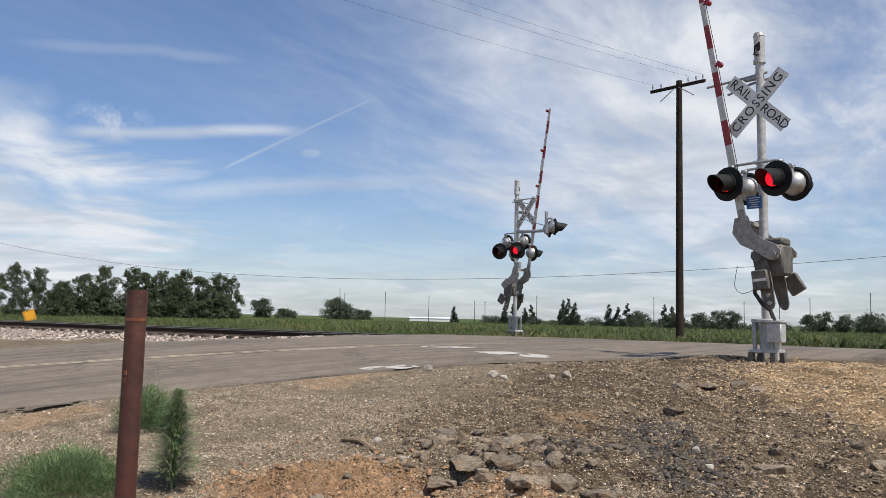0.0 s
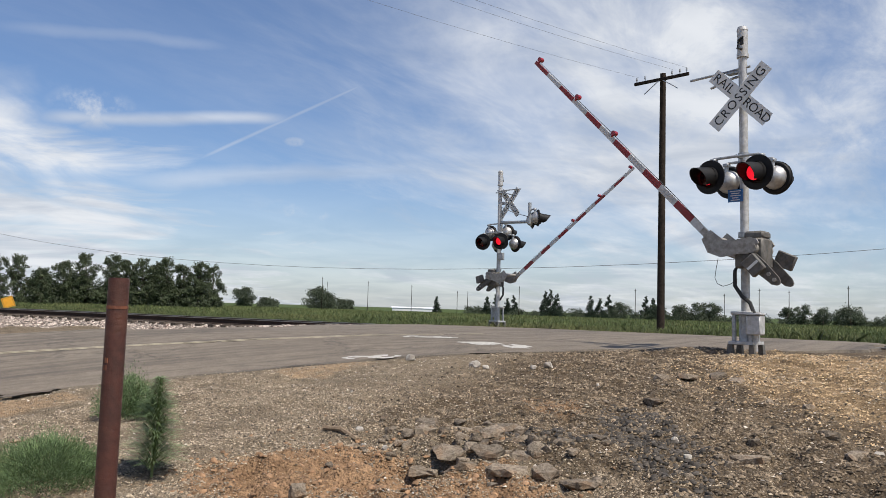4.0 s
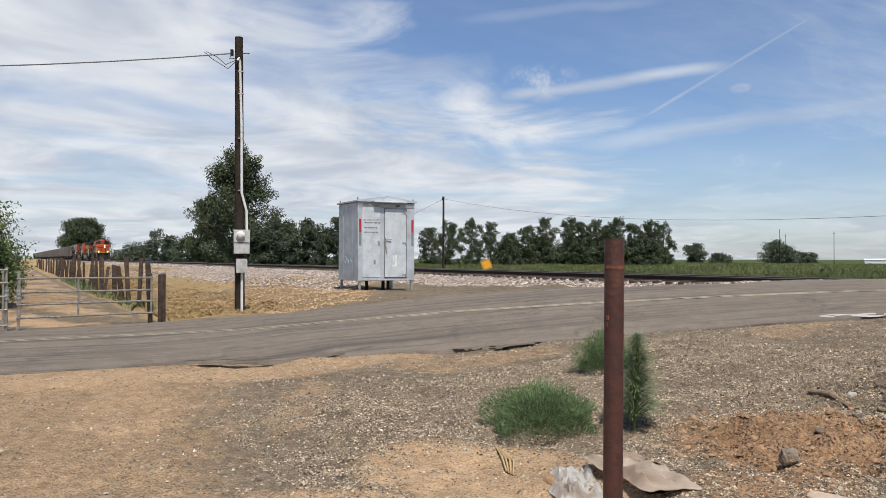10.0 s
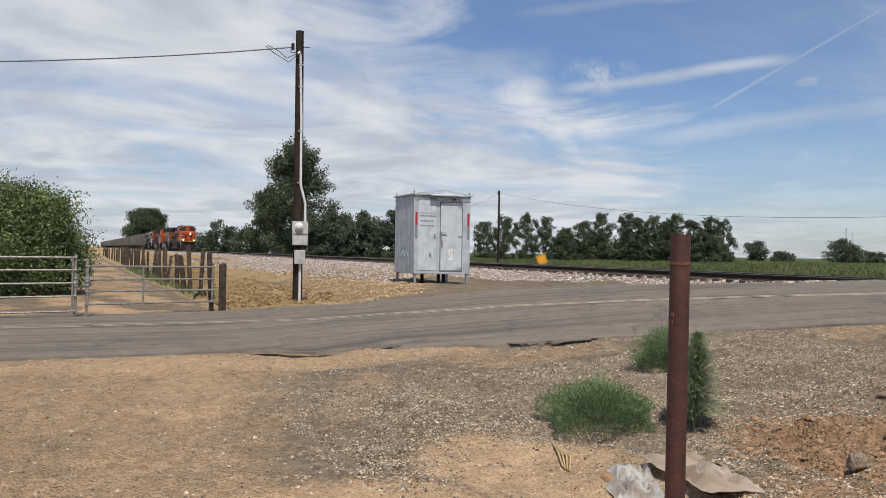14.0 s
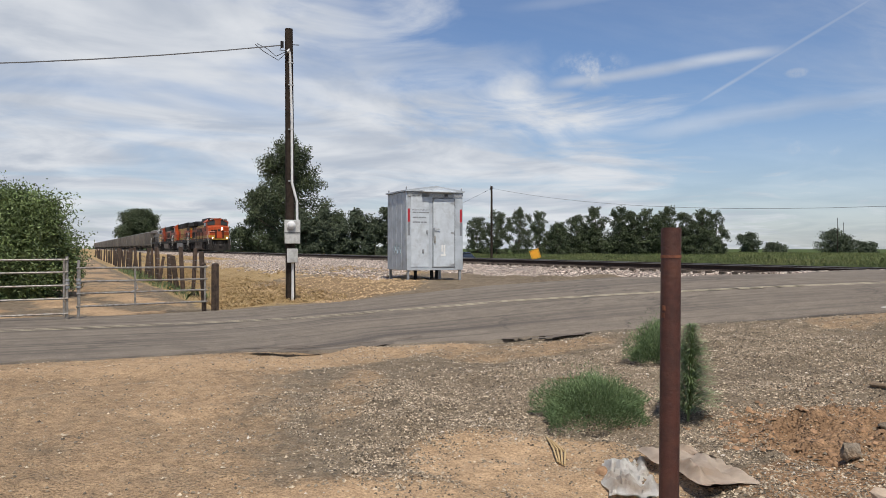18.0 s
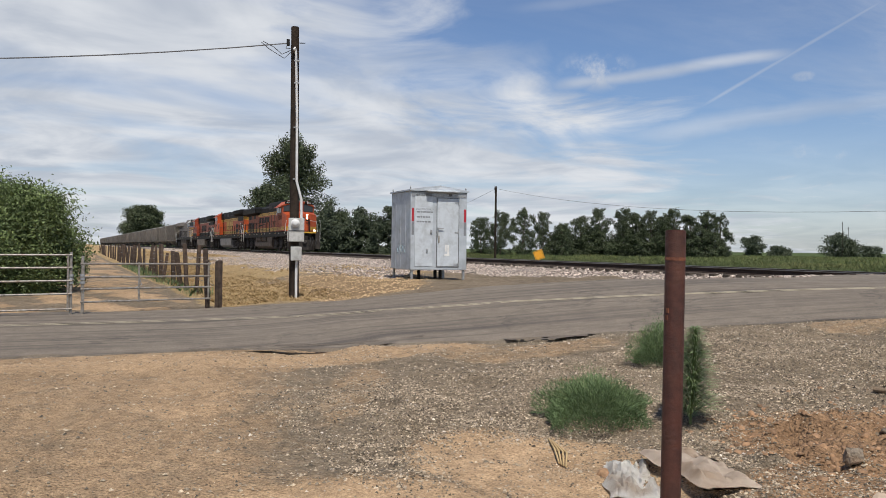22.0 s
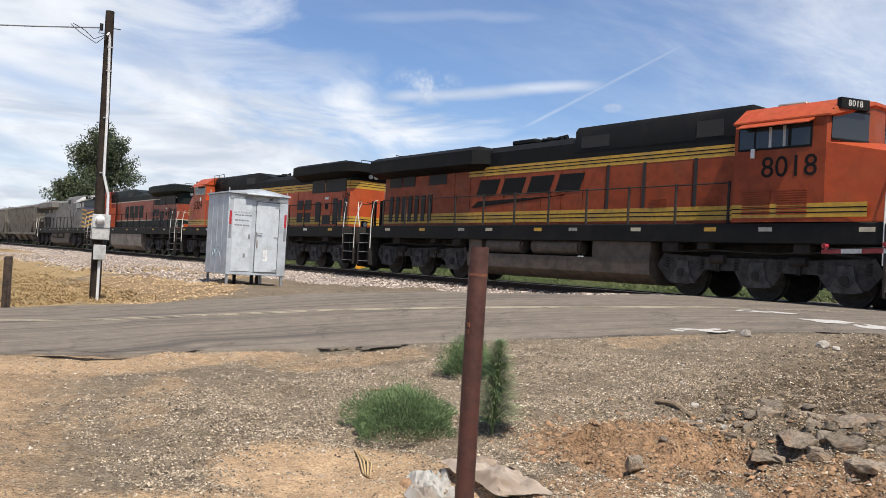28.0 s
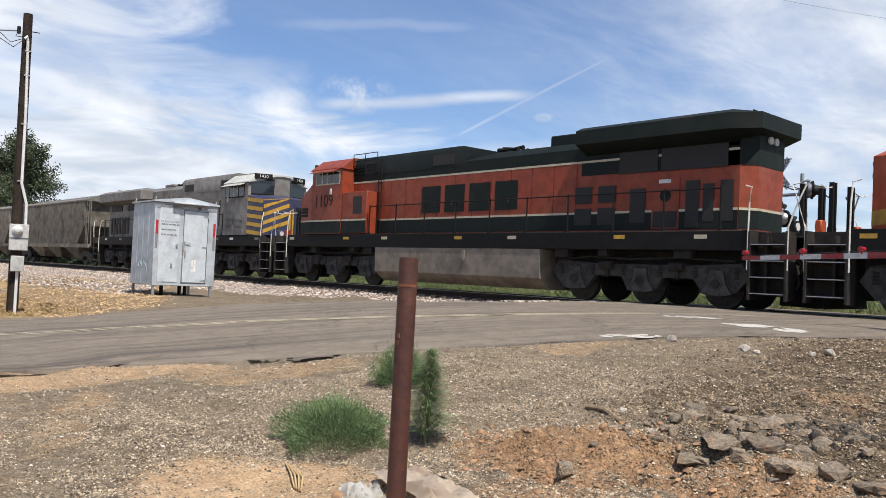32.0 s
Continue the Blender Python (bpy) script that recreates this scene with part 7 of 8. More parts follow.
    # nose: its front is faceted and its top falls forward
    bm = hull([(front_x - 0.05, s * 1.495, z) for s in (-1, 1) for z in (1.88, 3.66 if new_cab else 3.88)] + [(front_x + 0.35, s * 0.3, 3.76 if new_cab else 3.98) for s in (-1, 1)] + [(nx, s * 1.40, z) for s in (-1, 1) for z in (1.88, 3.36)] + [(nx + 0.76, s * 0.58, z) for s in (-1, 1) for z in (1.88, 3.48)])
    nose = part("nose", bm, style["nose"], u)
    for s in (-1, 1):
        a, b = (front_x, s * 1.50), (tip, s * 0.28)
        fa, fb = Vector(a).lerp(Vector(b), 0.10), Vector(a).lerp(Vector(b), 0.90)
        if s > 0:
            fa, fb = fb, fa
        bm = B()
        slab(bm, fa, fb, 3.76 if new_cab else 3.98, 4.38 if new_cab else 4.46, 0.02)
        screen = part("windscreen", bm, "cab_glass", cab, "dark cab windscreen")
        bm = B()
        slab(bm, fa, fb, 3.72 if new_cab else 3.93, 3.76 if new_cab else 3.98, 0.035)
        slab(bm, fa, fb, 4.38 if new_cab else 4.46, 4.42 if new_cab else 4.50, 0.035)
        part("screen_frame", bm, "loco_black", screen)
        bm = B()
        slab(bm, Vector(fa).lerp(fb, 0.12), Vector(fa).lerp(fb, 0.88), 4.42, 4.66, 0.13)
        board = part("number_board", bm, "loco_black", cab, "black number board with pale digits")
        way = (Vector(fb) - Vector(fa)).normalized()
        out = Vector((way.y, -way.x, 0))
        at = Vector((*Vector(fa).lerp(fb, 0.5), 4.54)) + out * 0.132
        across = UP.cross(out)
        lettering(style["board"], 0.20, "plate_white", board, Matrix(((across.x, 0, out.x, at.x), (across.y, 0, out.y, at.y), (0, 1, 0, at.z), (0, 0, 0, 1))), "board_digits", 0.003, 1.05)
        # cab side: window, blind, shade, louvres, number
        side = s
        w0, w1 = (6.55, 8.40) if new_cab else (6.40, 8.05)
        lo, hi = (3.58, 4.16) if new_cab else (3.78, 4.30)
        part("window_frame", side_box(w0, w1, lo, hi, 1.50, 0.012, side), "loco_cream" if not new_cab else "loco_black", cab)
        for a0, a1, mat in ((w0 + 0.04, w0 + 0.42, "cab_glass"), (w0 + 0.47, w0 + 1.28 if new_cab else w1 - 0.05, "cab_glass"), (w0 + 1.36, w1 - 0.05, "cab_glass")):
            if a1 - a0 > 0.1 and a1 < w1 and (new_cab or a0 < w0 + 0.5):
                part("side_window", side_box(a0, a1, lo + 0.05, hi - 0.05, 1.512, 0.008, side), mat, cab)
        for x in (w0 + 0.80, w0 + 1.15):
            part("window_blind", side_box(x, x + 0.07, lo + 0.05, hi - 0.05, 1.520, 0.004, side), "curtain", cab)
        bm = hull([(x, side * yy, z) for x in (w0 + 0.1, w1 + 0.05) for yy, z in ((1.50, hi + 0.08), (1.50, hi + 0.04), (1.80, hi - 0.06), (1.80, hi - 0.08))])
        part("sun_shade", bm, style["cab_roof"], cab)
        bm = B()
        box(bm, w0 + 0.45, side * 1.60, 3.50, 0.10, 0.03, 0.22)
        part("mirror", bm, "plate_white", cab)
        if style["number"]:
            lettering(style["number"], 0.70 if new_cab else 0.66, style["ink"], cab, pose(7.86 if new_cab else 7.45, side * 1.507, 3.14, 90, 0, 0 if side < 0 else 180), "cab_number", 0.003, 1.0)
        if new_cab:
            for x in (6.72, 7.62):
                for k in range(11):
                    part("cab_louvre", side_box(x, x + 0.72, 2.05 + 0.055 * k, 2.08 + 0.055 * k, 1.50, 0.022, side), main, cab)
        else:
            bm = B()
            box(bm, 5.45, side * 1.21, 2.66, 1.56, 0.52, 1.56, bevel=0.015)
            cabinet = part("equipment_cabinet", bm, main, u, "orange equipment cabinet behind the cab")
            part("cabinet_vent", side_box(4.95, 5.50, 2.62, 3.26, 1.47, 0.015, side), "grille", cabinet)
            part("cabinet_door", side_box(4.86, 6.16, 2.50, 3.38, 1.47, 0.008, side), main, cabinet)
            for z0, z1, mat, lines in style["cab_bands"]:
                part("cabinet_stripe", side_box(4.68, 6.24, z0, z1, 1.472, 0.005, side), mat, cabinet)
                for f in lines:
                    zz = z0 + (z1 - z0) * f
                    part("stripe_line", side_box(4.68, 6.24, zz - 0.014, zz + 0.014, 1.477, 0.003, side), "loco_black", cabinet)
            bm = B()
            for x in (4.42, 4.60):
                rod(bm, (x, side * 1.02, 1.9), (x, side * 1.02, 4.62), 0.018, n=6)
            for k in range(8):
                rod(bm, (4.42, side * 1.02, 2.05 + 0.34 * k), (4.60, side * 1.02, 2.05 + 0.34 * k), 0.014, n=5)
            part("cab_ladder", bm, "loco_black", cab)
            bm = B()
            for x in (6.2, 5.45, 4.7):
                rod(bm, (x, side * 1.05, 4.40), (x, side * 1.05, 4.92), 0.016, n=6)
            tube(bm, [(6.2, side * 1.05, 4.92), (5.45, side * 1.05, 4.92), (4.7, side * 1.05, 4.92)], 0.016, 6)
            tube(bm, [(6.2, side * 1.05, 4.66), (5.45, side * 1.05, 4.66), (4.7, side * 1.05, 4.66)], 0.013, 6)
            part("roof_rail", bm, "loco_black", cab)
        for z0, z1, mat, lines in style["cab_bands"]:
            part("cab_stripe", side_box(back, front_x + (0.95 if new_cab else 0.05), z0, z1, 1.503, 0.006, side), mat, cab)
            for f in lines:
                zz = z0 + (z1 - z0) * f
                part("stripe_line", side_box(back, front_x + (0.95 if new_cab else 0.05), zz - 0.014, zz + 0.014, 1.510, 0.003, side), "loco_black", cab)
            na, nb = (nx, s * 1.40), (nx + 0.76, s * 0.58)
            if s > 0:
                na, nb = nb, na
            bm = B()
            slab(bm, na, nb, z0, z1, 0.008)
            part("nose_stripe", bm, mat, nose)
            if not new_cab:
                bm = B()
                ends = ((front_x + 0.05, s * 1.494), (nx, s * 1.40)) if s < 0 else ((nx, s * 1.40), (front_x + 0.05, s * 1.494))
                slab(bm, *ends, z0, z1, 0.008)
                part("nose_stripe", bm, mat, nose)
                for f in lines:
                    bm = B()
                    slab(bm, *ends, z0 + (z1 - z0) * f - 0.014, z0 + (z1 - z0) * f + 0.014, 0.012)
                    part("stripe_line", bm, "loco_black", nose)
        if not new_cab and style["cab_bands"]:
            bm = B()
            for z in (2.62, 2.75, 2.88):
                box(bm, (front_x + nx) / 2 + 0.12, s * 1.452, z, 0.50, 0.05, 0.09, Matrix.Rotation(radians(s * -4.2), 3, "Z"))
            part("nose_panel", bm, "loco_yellow" if mat != "loco_cream" and style["ink"] == "loco_black" else "loco_green", nose)
        if style["nose_slash"]:
            na, nb = ((10.02, s * 1.40), (10.78, s * 0.58)) if s < 0 else ((10.78, s * 0.58), (10.02, s * 1.40))
            na, nb = Vector(na), Vector(nb)
            way = (nb - na).normalized()
            out = Vector((way.y, -way.x))
            for k in range(5):
                z = 1.95 + 0.36 * k
                bm = B()
                f0, f1 = (na + out * 0.006), (nb + out * 0.006)
                r0 = z if s < 0 else z + 0.45
                r1 = z + 0.45 if s < 0 else z
                vs = [bm.verts.new((*p, q)) for p, q in ((f0, min(r0, 3.4)), (f1, min(r1, 3.5)), (f1, min(r1 + 0.17, 3.52)), (f0, min(r0 + 0.17, 3.42)))]
                back_vs = [bm.verts.new(v.co + Vector((*(out * -0.012), 0))) for v in vs]
                bm.faces.new(vs)
                for i in range(4):
                    bm.faces.new((vs[i], back_vs[i], back_vs[(i + 1) % 4], vs[(i + 1) % 4]))
                part("nose_slash", bm, "loco_yellow", nose)
                bm = side_box(front_x + 0.0, 9.98, z, z + 0.17, 1.485, 0.012, s)
                for v in bm.verts:
                    v.co.y = s * min(abs(v.co.y), 1.502 - 0.075 * max(0, (v.co.x - front_x)) + 0.010)
                    v.co.z += -0.10 * (v.co.x - front_x)
                part("nose_slash", bm, "loco_yellow", nose)
    # plain marks on the nose, and the yellow platform edge
    if style["lit"]:
        na, nb = Vector((nx, -1.40)), Vector((nx + 0.76, -0.58))
        for f0, f1, z0, z1 in ((0.42, 0.66, 2.86, 3.08), (0.72, 0.98, 2.86, 3.08), (0.20, 0.98, 2.60, 2.70)):
            bm = B()
            slab(bm, na.lerp(nb, f0), na.lerp(nb, f1), z0, z1, 0.010)
            part("nose_mark", bm, "loco_black", nose)
        for y0, y1, z0, z1 in ((0.22, 0.50, 2.82, 2.98), (-0.56, -0.36, 2.86, 3.08), (0.22, 0.56, 2.60, 2.68)):
            bm = B()
            slab(bm, (nx + 0.76, y0), (nx + 0.76, y1), z0, z1, 0.010)
            part("nose_mark", bm, "loco_black", nose)
        bm = B()
        box(bm, 10.965, 0, 1.77, 0.03, 2.2, 0.12)
        part("platform_edge", bm, "loco_yellow", u, "yellow edge of the front platform")
    # nose door, lamps and front gear
    bm = B()
    slab(bm, (nx + 0.76, -0.34), (nx + 0.76, 0.20), 1.95, 3.25, 0.02)
    part("nose_door", bm, style["nose"], nose)
    bm = B()
    slab(bm, (nx + 0.765, -0.26), (nx + 0.765, 0.10), 2.85, 3.15, 0.03)
    part("door_window", bm, "cab_glass", nose)
    bm = B()
    box(bm, nx + 0.78, 0.30, 3.22, 0.08, 0.28, 0.56, bevel=0.03)
    lamp = part("headlight_box", bm, style["nose"], nose)
    for z in (3.09, 3.35):
        bm = B()
        rod(bm, (nx + 0.81, 0.30, z), (nx + 0.84, 0.30, z), 0.095, n=16)
        part("headlight", bm, "headlight" if style["lit"] else "cab_glass", lamp, "round twin headlight")
    for end in (-1, 1):
        for s in (-1, 1):
            steps(u, end * 10.50, end, s)
        x = end * 10.55
        bm = B()
        box(bm, end * 10.50, 0, 1.76, 0.90, 2.2, 0.10, bevel=0.01)
        part("end_platform", bm, "loco_black", u)
        bm = B()
        box(bm, end * 10.40, 0, 1.05, 0.06, 2.70, 1.36)
        box(bm, end * 10.52, 0, 1.20, 0.20, 1.9, 1.0)
        part("end_sheet", bm, "under", u, "black end sheet under the platform")
        bm = B()
        for k in range(9):
            y = -0.34 + 0.085 * k
            tube(bm, [(end * 10.70, y, 1.66), (end * 10.86, y * 1.1, 1.35), (end * 10.90, y * 0.8, 0.85), (end * 10.84, y * 0.75, 0.35 + 0.04 * (k % 3))], 0.030, 5)
        part("cable_bundle", bm, "under", u, "bundle of hanging hoses and cables")
        bm = hull([(end * px, s * py, pz) for s in (-1, 1) for px, py, pz in ((10.62, 1.08, 0.18), (10.70, 1.08, 1.10), (11.05, 0.25, 0.14), (10.92, 0.25, 1.05), (10.5, 0.2, 0.2))])
        part("pilot_plow", bm, "under", u, "black snow plow pilot")
        bm = B()
        box(bm, end * 10.85, 0, 0.88, 0.55, 0.30, 0.26, bevel=0.03)
        box(bm, end * 11.08, 0.05, 0.88, 0.22, 0.36, 0.34, bevel=0.06)
        part("coupler", bm, "truck", u)
        for y in (-1.15, -0.85, -0.6, 0.6, 0.85, 1.15):
            bm = B()
            tube(bm, [(end * 10.72, y, 1.45), (end * 10.98, y * 1.02, 1.10), (end * 11.05, y * 0.9, 0.70), (end * 10.95, y * 0.85, 0.55)], 0.026, 6)
            part("air_hose", bm, "rubber", u)
        for s in (-1, 1):
            for y in (0.42, 0.56):
                bm = B()
                box(bm, end * 10.82, s * y, 2.35, 0.09, 0.07, 1.25)
                part("platform_post", bm, style["posts"], u)
            bm = B()
            tube(bm, [(end * 10.80, s * 0.60, 2.86), (end * 10.80, s * 0.95, 2.80), (end * 10.74, s * 1.30, 2.84)], 0.016, 5)
            part("platform_chain", bm, "rail_white" if end > 0 else "under", u)
            if end > 0 or style["shape"] == "early":
                bm = B()
                box(bm, end * 10.86, s * 0.98, 1.94, 0.14, 0.26, 0.30, bevel=0.02)
                housing = part("ditch_light_box", bm, style["nose"] if end > 0 else "loco_black", u)
                bm = B()
                rod(bm, (end * 10.93, s * 0.98, 1.95), (end * 10.95, s * 0.98, 1.95), 0.095, n=14)
                part("ditch_light", bm, "headlight" if style["lit"] and end > 0 else "plate_white", housing, "round ditch light")
    # fuel tank and piping
    if new_cab:
        bm = hull([(x, s * w, z) for x in (-3.85, 3.95) for s in (-1, 1) for w, z in ((0.95, 0.22), (1.38, 0.50), (1.40, 0.92))])
        part("fuel_tank", bm, "tank_brown", u, "dust-brown fuel tank")
        bm = B()
        box(bm, 2.9, 0, 1.15, 2.1, 2.75, 0.55, bevel=0.03)
        part("tank_box", bm, "tank_brown", u)
        bm = B()
        box(bm, -3.5, 0, 1.15, 0.7, 2.72, 0.55, bevel=0.03)
        part("tank_box", bm, "tank_brown", u)
        for s in (-1, 1):
            for x0, x1 in ((-2.95, -1.15), (-0.75, 1.35)):
                bm = B()
                rod(bm, (x0, s * 1.15, 1.20), (x1, s * 1.15, 1.20), 0.255, n=18)
                bmesh.ops.bevel(bm, geom=[e for e in bm.edges if abs((e.verts[0].co - e.verts[1].co).x) < 0.001], offset=0.06, segments=2, affect="EDGES")
                part("air_reservoir", bm, "tank_brown", u, "round brown air reservoir")
    else:
        bm = hull([(x, s * w, z) for x in (-3.75, 4.05) for s in (-1, 1) for w, z in ((1.0, 0.22), (1.42, 0.55), (1.46, 1.38), (1.2, 1.48))])
        part("fuel_tank", bm, style["tank"], u, "smooth dusty fuel tank")
        for s in (-1, 1):
            bm = B()
            box(bm, -0.6, s * 1.47, 1.16, 0.16, 0.03, 0.34, bevel=0.02)
            part("fuel_gauge", bm, style["tank"], u)
    for s in (-1, 1):
        for z, r in ((1.56, 0.022), (1.48, 0.030), (1.40, 0.018)):
            bm = B()
            tube(bm, [(-9.4, s * 1.40, z), (-4.0, s * 1.42, z + 0.01), (0, s * 1.41, z - 0.015), (4.2, s * 1.42, z + 0.01), (9.3, s * 1.40, z)], r, 6)
            part("side_pipe", bm, "under", u)
        for x, sx, sz in ((4.6, 0.5, 0.45), (5.6, 0.35, 0.30), (8.2, 0.4, 0.42), (-4.5, 0.45, 0.4), (-5.9, 0.3, 0.3), (-8.3, 0.5, 0.35)):
            bm = B()
            box(bm, x, s * 1.25, 1.36, sx, 0.3, sz, bevel=0.02)
            part("equipment_case", bm, "under", u)
        long_rail(u, -9.3, 4.5 if not new_cab else 6.3, s, style["rail"], 1.5)
    for cx in (-7.0, 7.0):
        loco_truck(u, cx)
    # marks on the hood
    for s in (-1, 1):
        x0, x1, z0, z1, ink, slant = style["mark"]
        if ink:
            block_mark(u, s, x0, x1, z0, z1, 0.975, ink, slant, "loco_black" if ink == "loco_yellow" else None)
        if style["swoosh"]:
            bm = B()
            a, b = (-4.3, 0.2) if s < 0 else (-4.0, 0.5)
            prism(bm, [(a, 2.50), (a + 0.35, 2.72), (b, 2.80), (b + 0.1, 2.83), (a + 1.5, 2.60)], s * 0.975, s * 0.979)
            part("mark_swoosh", bm, "loco_black", u)
    if style["end_mark"]:
        lettering(style["number"], 0.34, style["ink"], u, pose(-9.20, 0.977, 3.24, 90, 0, 180), "end_number", 0.003)
        lettering(style["number"], 0.34, style["ink"], u, pose(-9.20, -0.977, 3.24, 90, 0, 0), "end_number", 0.003)
    TRAIN.append((u, front - 11.15, turn))
    return u


YELLOW_BANDS = ((3.60, 3.90, "loco_yellow", (0.36, 0.68)), (1.98, 2.34, "loco_yellow", (0.34, 0.66)))
# the lead's nose and cab roof get a brighter orange for the sun on them
LEAD = dict(board="8018", shape="late", main="orange_dusty", top="loco_black", low="loco_black", tags=("loco_cream", "loco_yellow", "mech"), bands=YELLOW_BANDS, band_from=-4.5, cab=None, cab_roof="orange_bright", nose="orange_bright", number="8018", ink="loco_black",
            cab_bands=((1.98, 2.30, "loco_yellow", (0.34, 0.66)),), nose_slash=False, lit=True, posts="loco_black", rail="under", tank="tank_brown", mark=(-4.0, 1.15, 2.92, 3.46, "loco_black", 0.22), swoosh=True, end_mark=False)
SECOND = dict(LEAD, board="5324", shape="early", main="orange_bright", tags=("loco_yellow", "plate_white", "loco_yellow"), band_from=-9.49, lit=False, rail="loco_black", tank="tank_grey", number="5324", mark=(-2.4, 2.3, 2.50, 3.52, "loco_yellow", 0.0), swoosh=False, end_mark=True,
              bands=((3.56, 3.90, "loco_yellow", (0.34, 0.66)), (1.98, 2.34, "loco_yellow", (0.34, 0.66))))
THIRD = dict(SECOND, board="1109", tank="tank_tan", main="orange_red", top="loco_green", tags=("loco_cream", "loco_yellow", "loco_black"), cab_roof="orange_red", nose="orange_red", number="1109", ink="loco_green", mark=(-2.4, 2.3, 2.60, 3.50, "loco_green", 0.0), end_mark=False,
             bands=((1.93, 2.38, "loco_green", ()), (2.38, 2.44, "loco_cream", ()), (3.82, 3.88, "loco_cream", ()), (3.88, 3.93, "loco_green", ())), cab_bands=((1.90, 2.36, "loco_green", ()), (2.36, 2.42, "loco_cream", ())))
FOURTH = dict(LEAD, board="1430", main="loco_grey", top="loco_grey", cab_roof="loco_pale", nose="loco_navy", number="", bands=(), cab_bands=(), nose_slash=True, lit=False, posts="loco_yellow", tags=("plate_white", "loco_grey"), mark=(0, 0, 0, 0, None, 0), swoosh=False)
locomotive(LEAD, AT_275, 0, "dusty orange and black lead locomotive with lit headlights")
locomotive(SECOND, AT_275 - 22.3, 180, "bright orange and yellow-striped locomotive running cab last")
locomotive(THIRD, AT_275 - 44.6, 180, "faded orange and dark green locomotive running cab last")
locomotive(FOURTH, AT_275 - 66.9, 0, "grey locomotive with a navy nose and yellow slashes")


def hopper_car():
    """A smooth-sided covered hopper, 18.4 m over its couplers."""
    h = thing("hopper_car", pose(0, TRACK_Y, RAIL_Z), "dusty grey covered hopper freight car", "hopper car", "hopper cars of the train")
    bm = hull([(x, s * w, z) for x in (-7.4, 7.4) for s in (-1, 1) for w, z in ((1.50, 2.6), (1.56, 3.4), (1.50, 4.20), (1.1, 4.50))] + [(x, s * 1.42, 1.35) for x in (-5.9, 5.9) for s in (-1, 1)] + [(x, s * 1.50, 2.5) for x in (-7.3, 7.3) for s in (-1, 1)])
    part("hopper_body", bm, "hopper", h)
    bm = hull([(x, s * w, z) for x in (-7.75, 7.75) for s in (-1, 1) for w, z in ((1.53, 4.20), (1.53, 4.28), (1.0, 4.52), (0.5, 4.58))])
    part("hopper_roof", bm, "hopper_roof", h)
    bm = B()
    box(bm, 0, 0, 4.68, 15.0, 0.75, 0.05)
    for k in range(16):
        box(bm, -7.0 + k * 0.93, 0, 4.62, 0.05, 0.7, 0.08)
    part("roof_walk", bm, "galv", h)
    for cx in (-4.0, 0.0, 4.0):
        bm = hull([(cx + a * 1.85, s * 1.30, 1.40) for a in (-1, 1) for s in (-1, 1)] + [(cx + a * 0.55, s * 0.7, 0.50) for a in (-1, 1) for s in (-1, 1)])
        part("discharge_bay", bm, "hopper", h)
    for s in (-1, 1):
        bm = B()
        box(bm, 0, s * 1.47, 1.30, 17.0, 0.08, 0.24)
        part("side_sill", bm, "hopper", h)
        for x in (-7.95, 7.95):
            bm = B()
            for dx in (-0.24, 0.24):
                rod(bm, (x + dx, s * 1.48, 1.15), (x + dx, s * 1.48, 4.45), 0.025, n=6)
            for k in range(9):
                rod(bm, (x - 0.24, s * 1.48, 1.3 + 0.37 * k), (x + 0.24, s * 1.48, 1.3 + 0.37 * k), 0.016, n=6)
            part("ladder", bm, "hopper_roof", h)
        for x in (-8.4, -7.6, 7.6, 8.4):
            bm = B()
            rod(bm, (x, s * 1.35, 1.3), (x * 0.94, s * 1.3, 4.2), 0.04, n=6)
            part("end_brace", bm, "hopper", h)
    for e in (-1, 1):
        bm = B()
        box(bm, e * 8.1, 0, 1.22, 1.7, 2.9, 0.10)
        box(bm, e * 8.6, 0, 0.9, 1.1, 0.3, 0.3, bevel=0.03)
        part("end_deck", bm, "under", h)
        for s in (-1, 1):
            bm = B()
            c = e * 6.9
            prism(bm, [(c - 1.25, 0.72), (c - 0.5, 0.98), (c + 0.5, 0.98), (c + 1.25, 0.72), (c + 1.1, 0.36), (c + 0.66, 0.36), (c + 0.45, 0.62), (c - 0.45, 0.62), (c - 0.66, 0.36), (c - 1.1, 0.36)], s * 0.98, s * 1.12)
            part("truck_frame", bm, "truck", h)
        for a in (-0.88, 0.88):
            bm = B()
            rod(bm, (e * 6.9 + a, -0.95, 0.457), (e * 6.9 + a, 0.95, 0.457), 0.08, n=8)
            for s in (-1, 1):
                rod(bm, (e * 6.9 + a, s * 0.70, 0.457), (e * 6.9 + a, s * 0.84, 0.457), 0.457, n=22)
            part("wheelset", bm, "wheel", h)
    bm = B()
    rod(bm, (-8.3, 0.5, 3.2), (-8.36, 0.5, 3.2), 0.28, n=16)
    part("brake_wheel", bm, "under", h)
    return h


first_hopper = hopper_car()
HOPPERS = [first_hopper] + [copy_thing(first_hopper, pose(0, TRACK_Y, RAIL_Z)) for _ in range(27)]
for k, car in enumerate(HOPPERS):
    x = AT_275 - 89.2 - 18.4 * k - 9.2
    car.matrix_local = pose(x, TRACK_Y, RAIL_Z)
    TRAIN.append((car, x, 0))


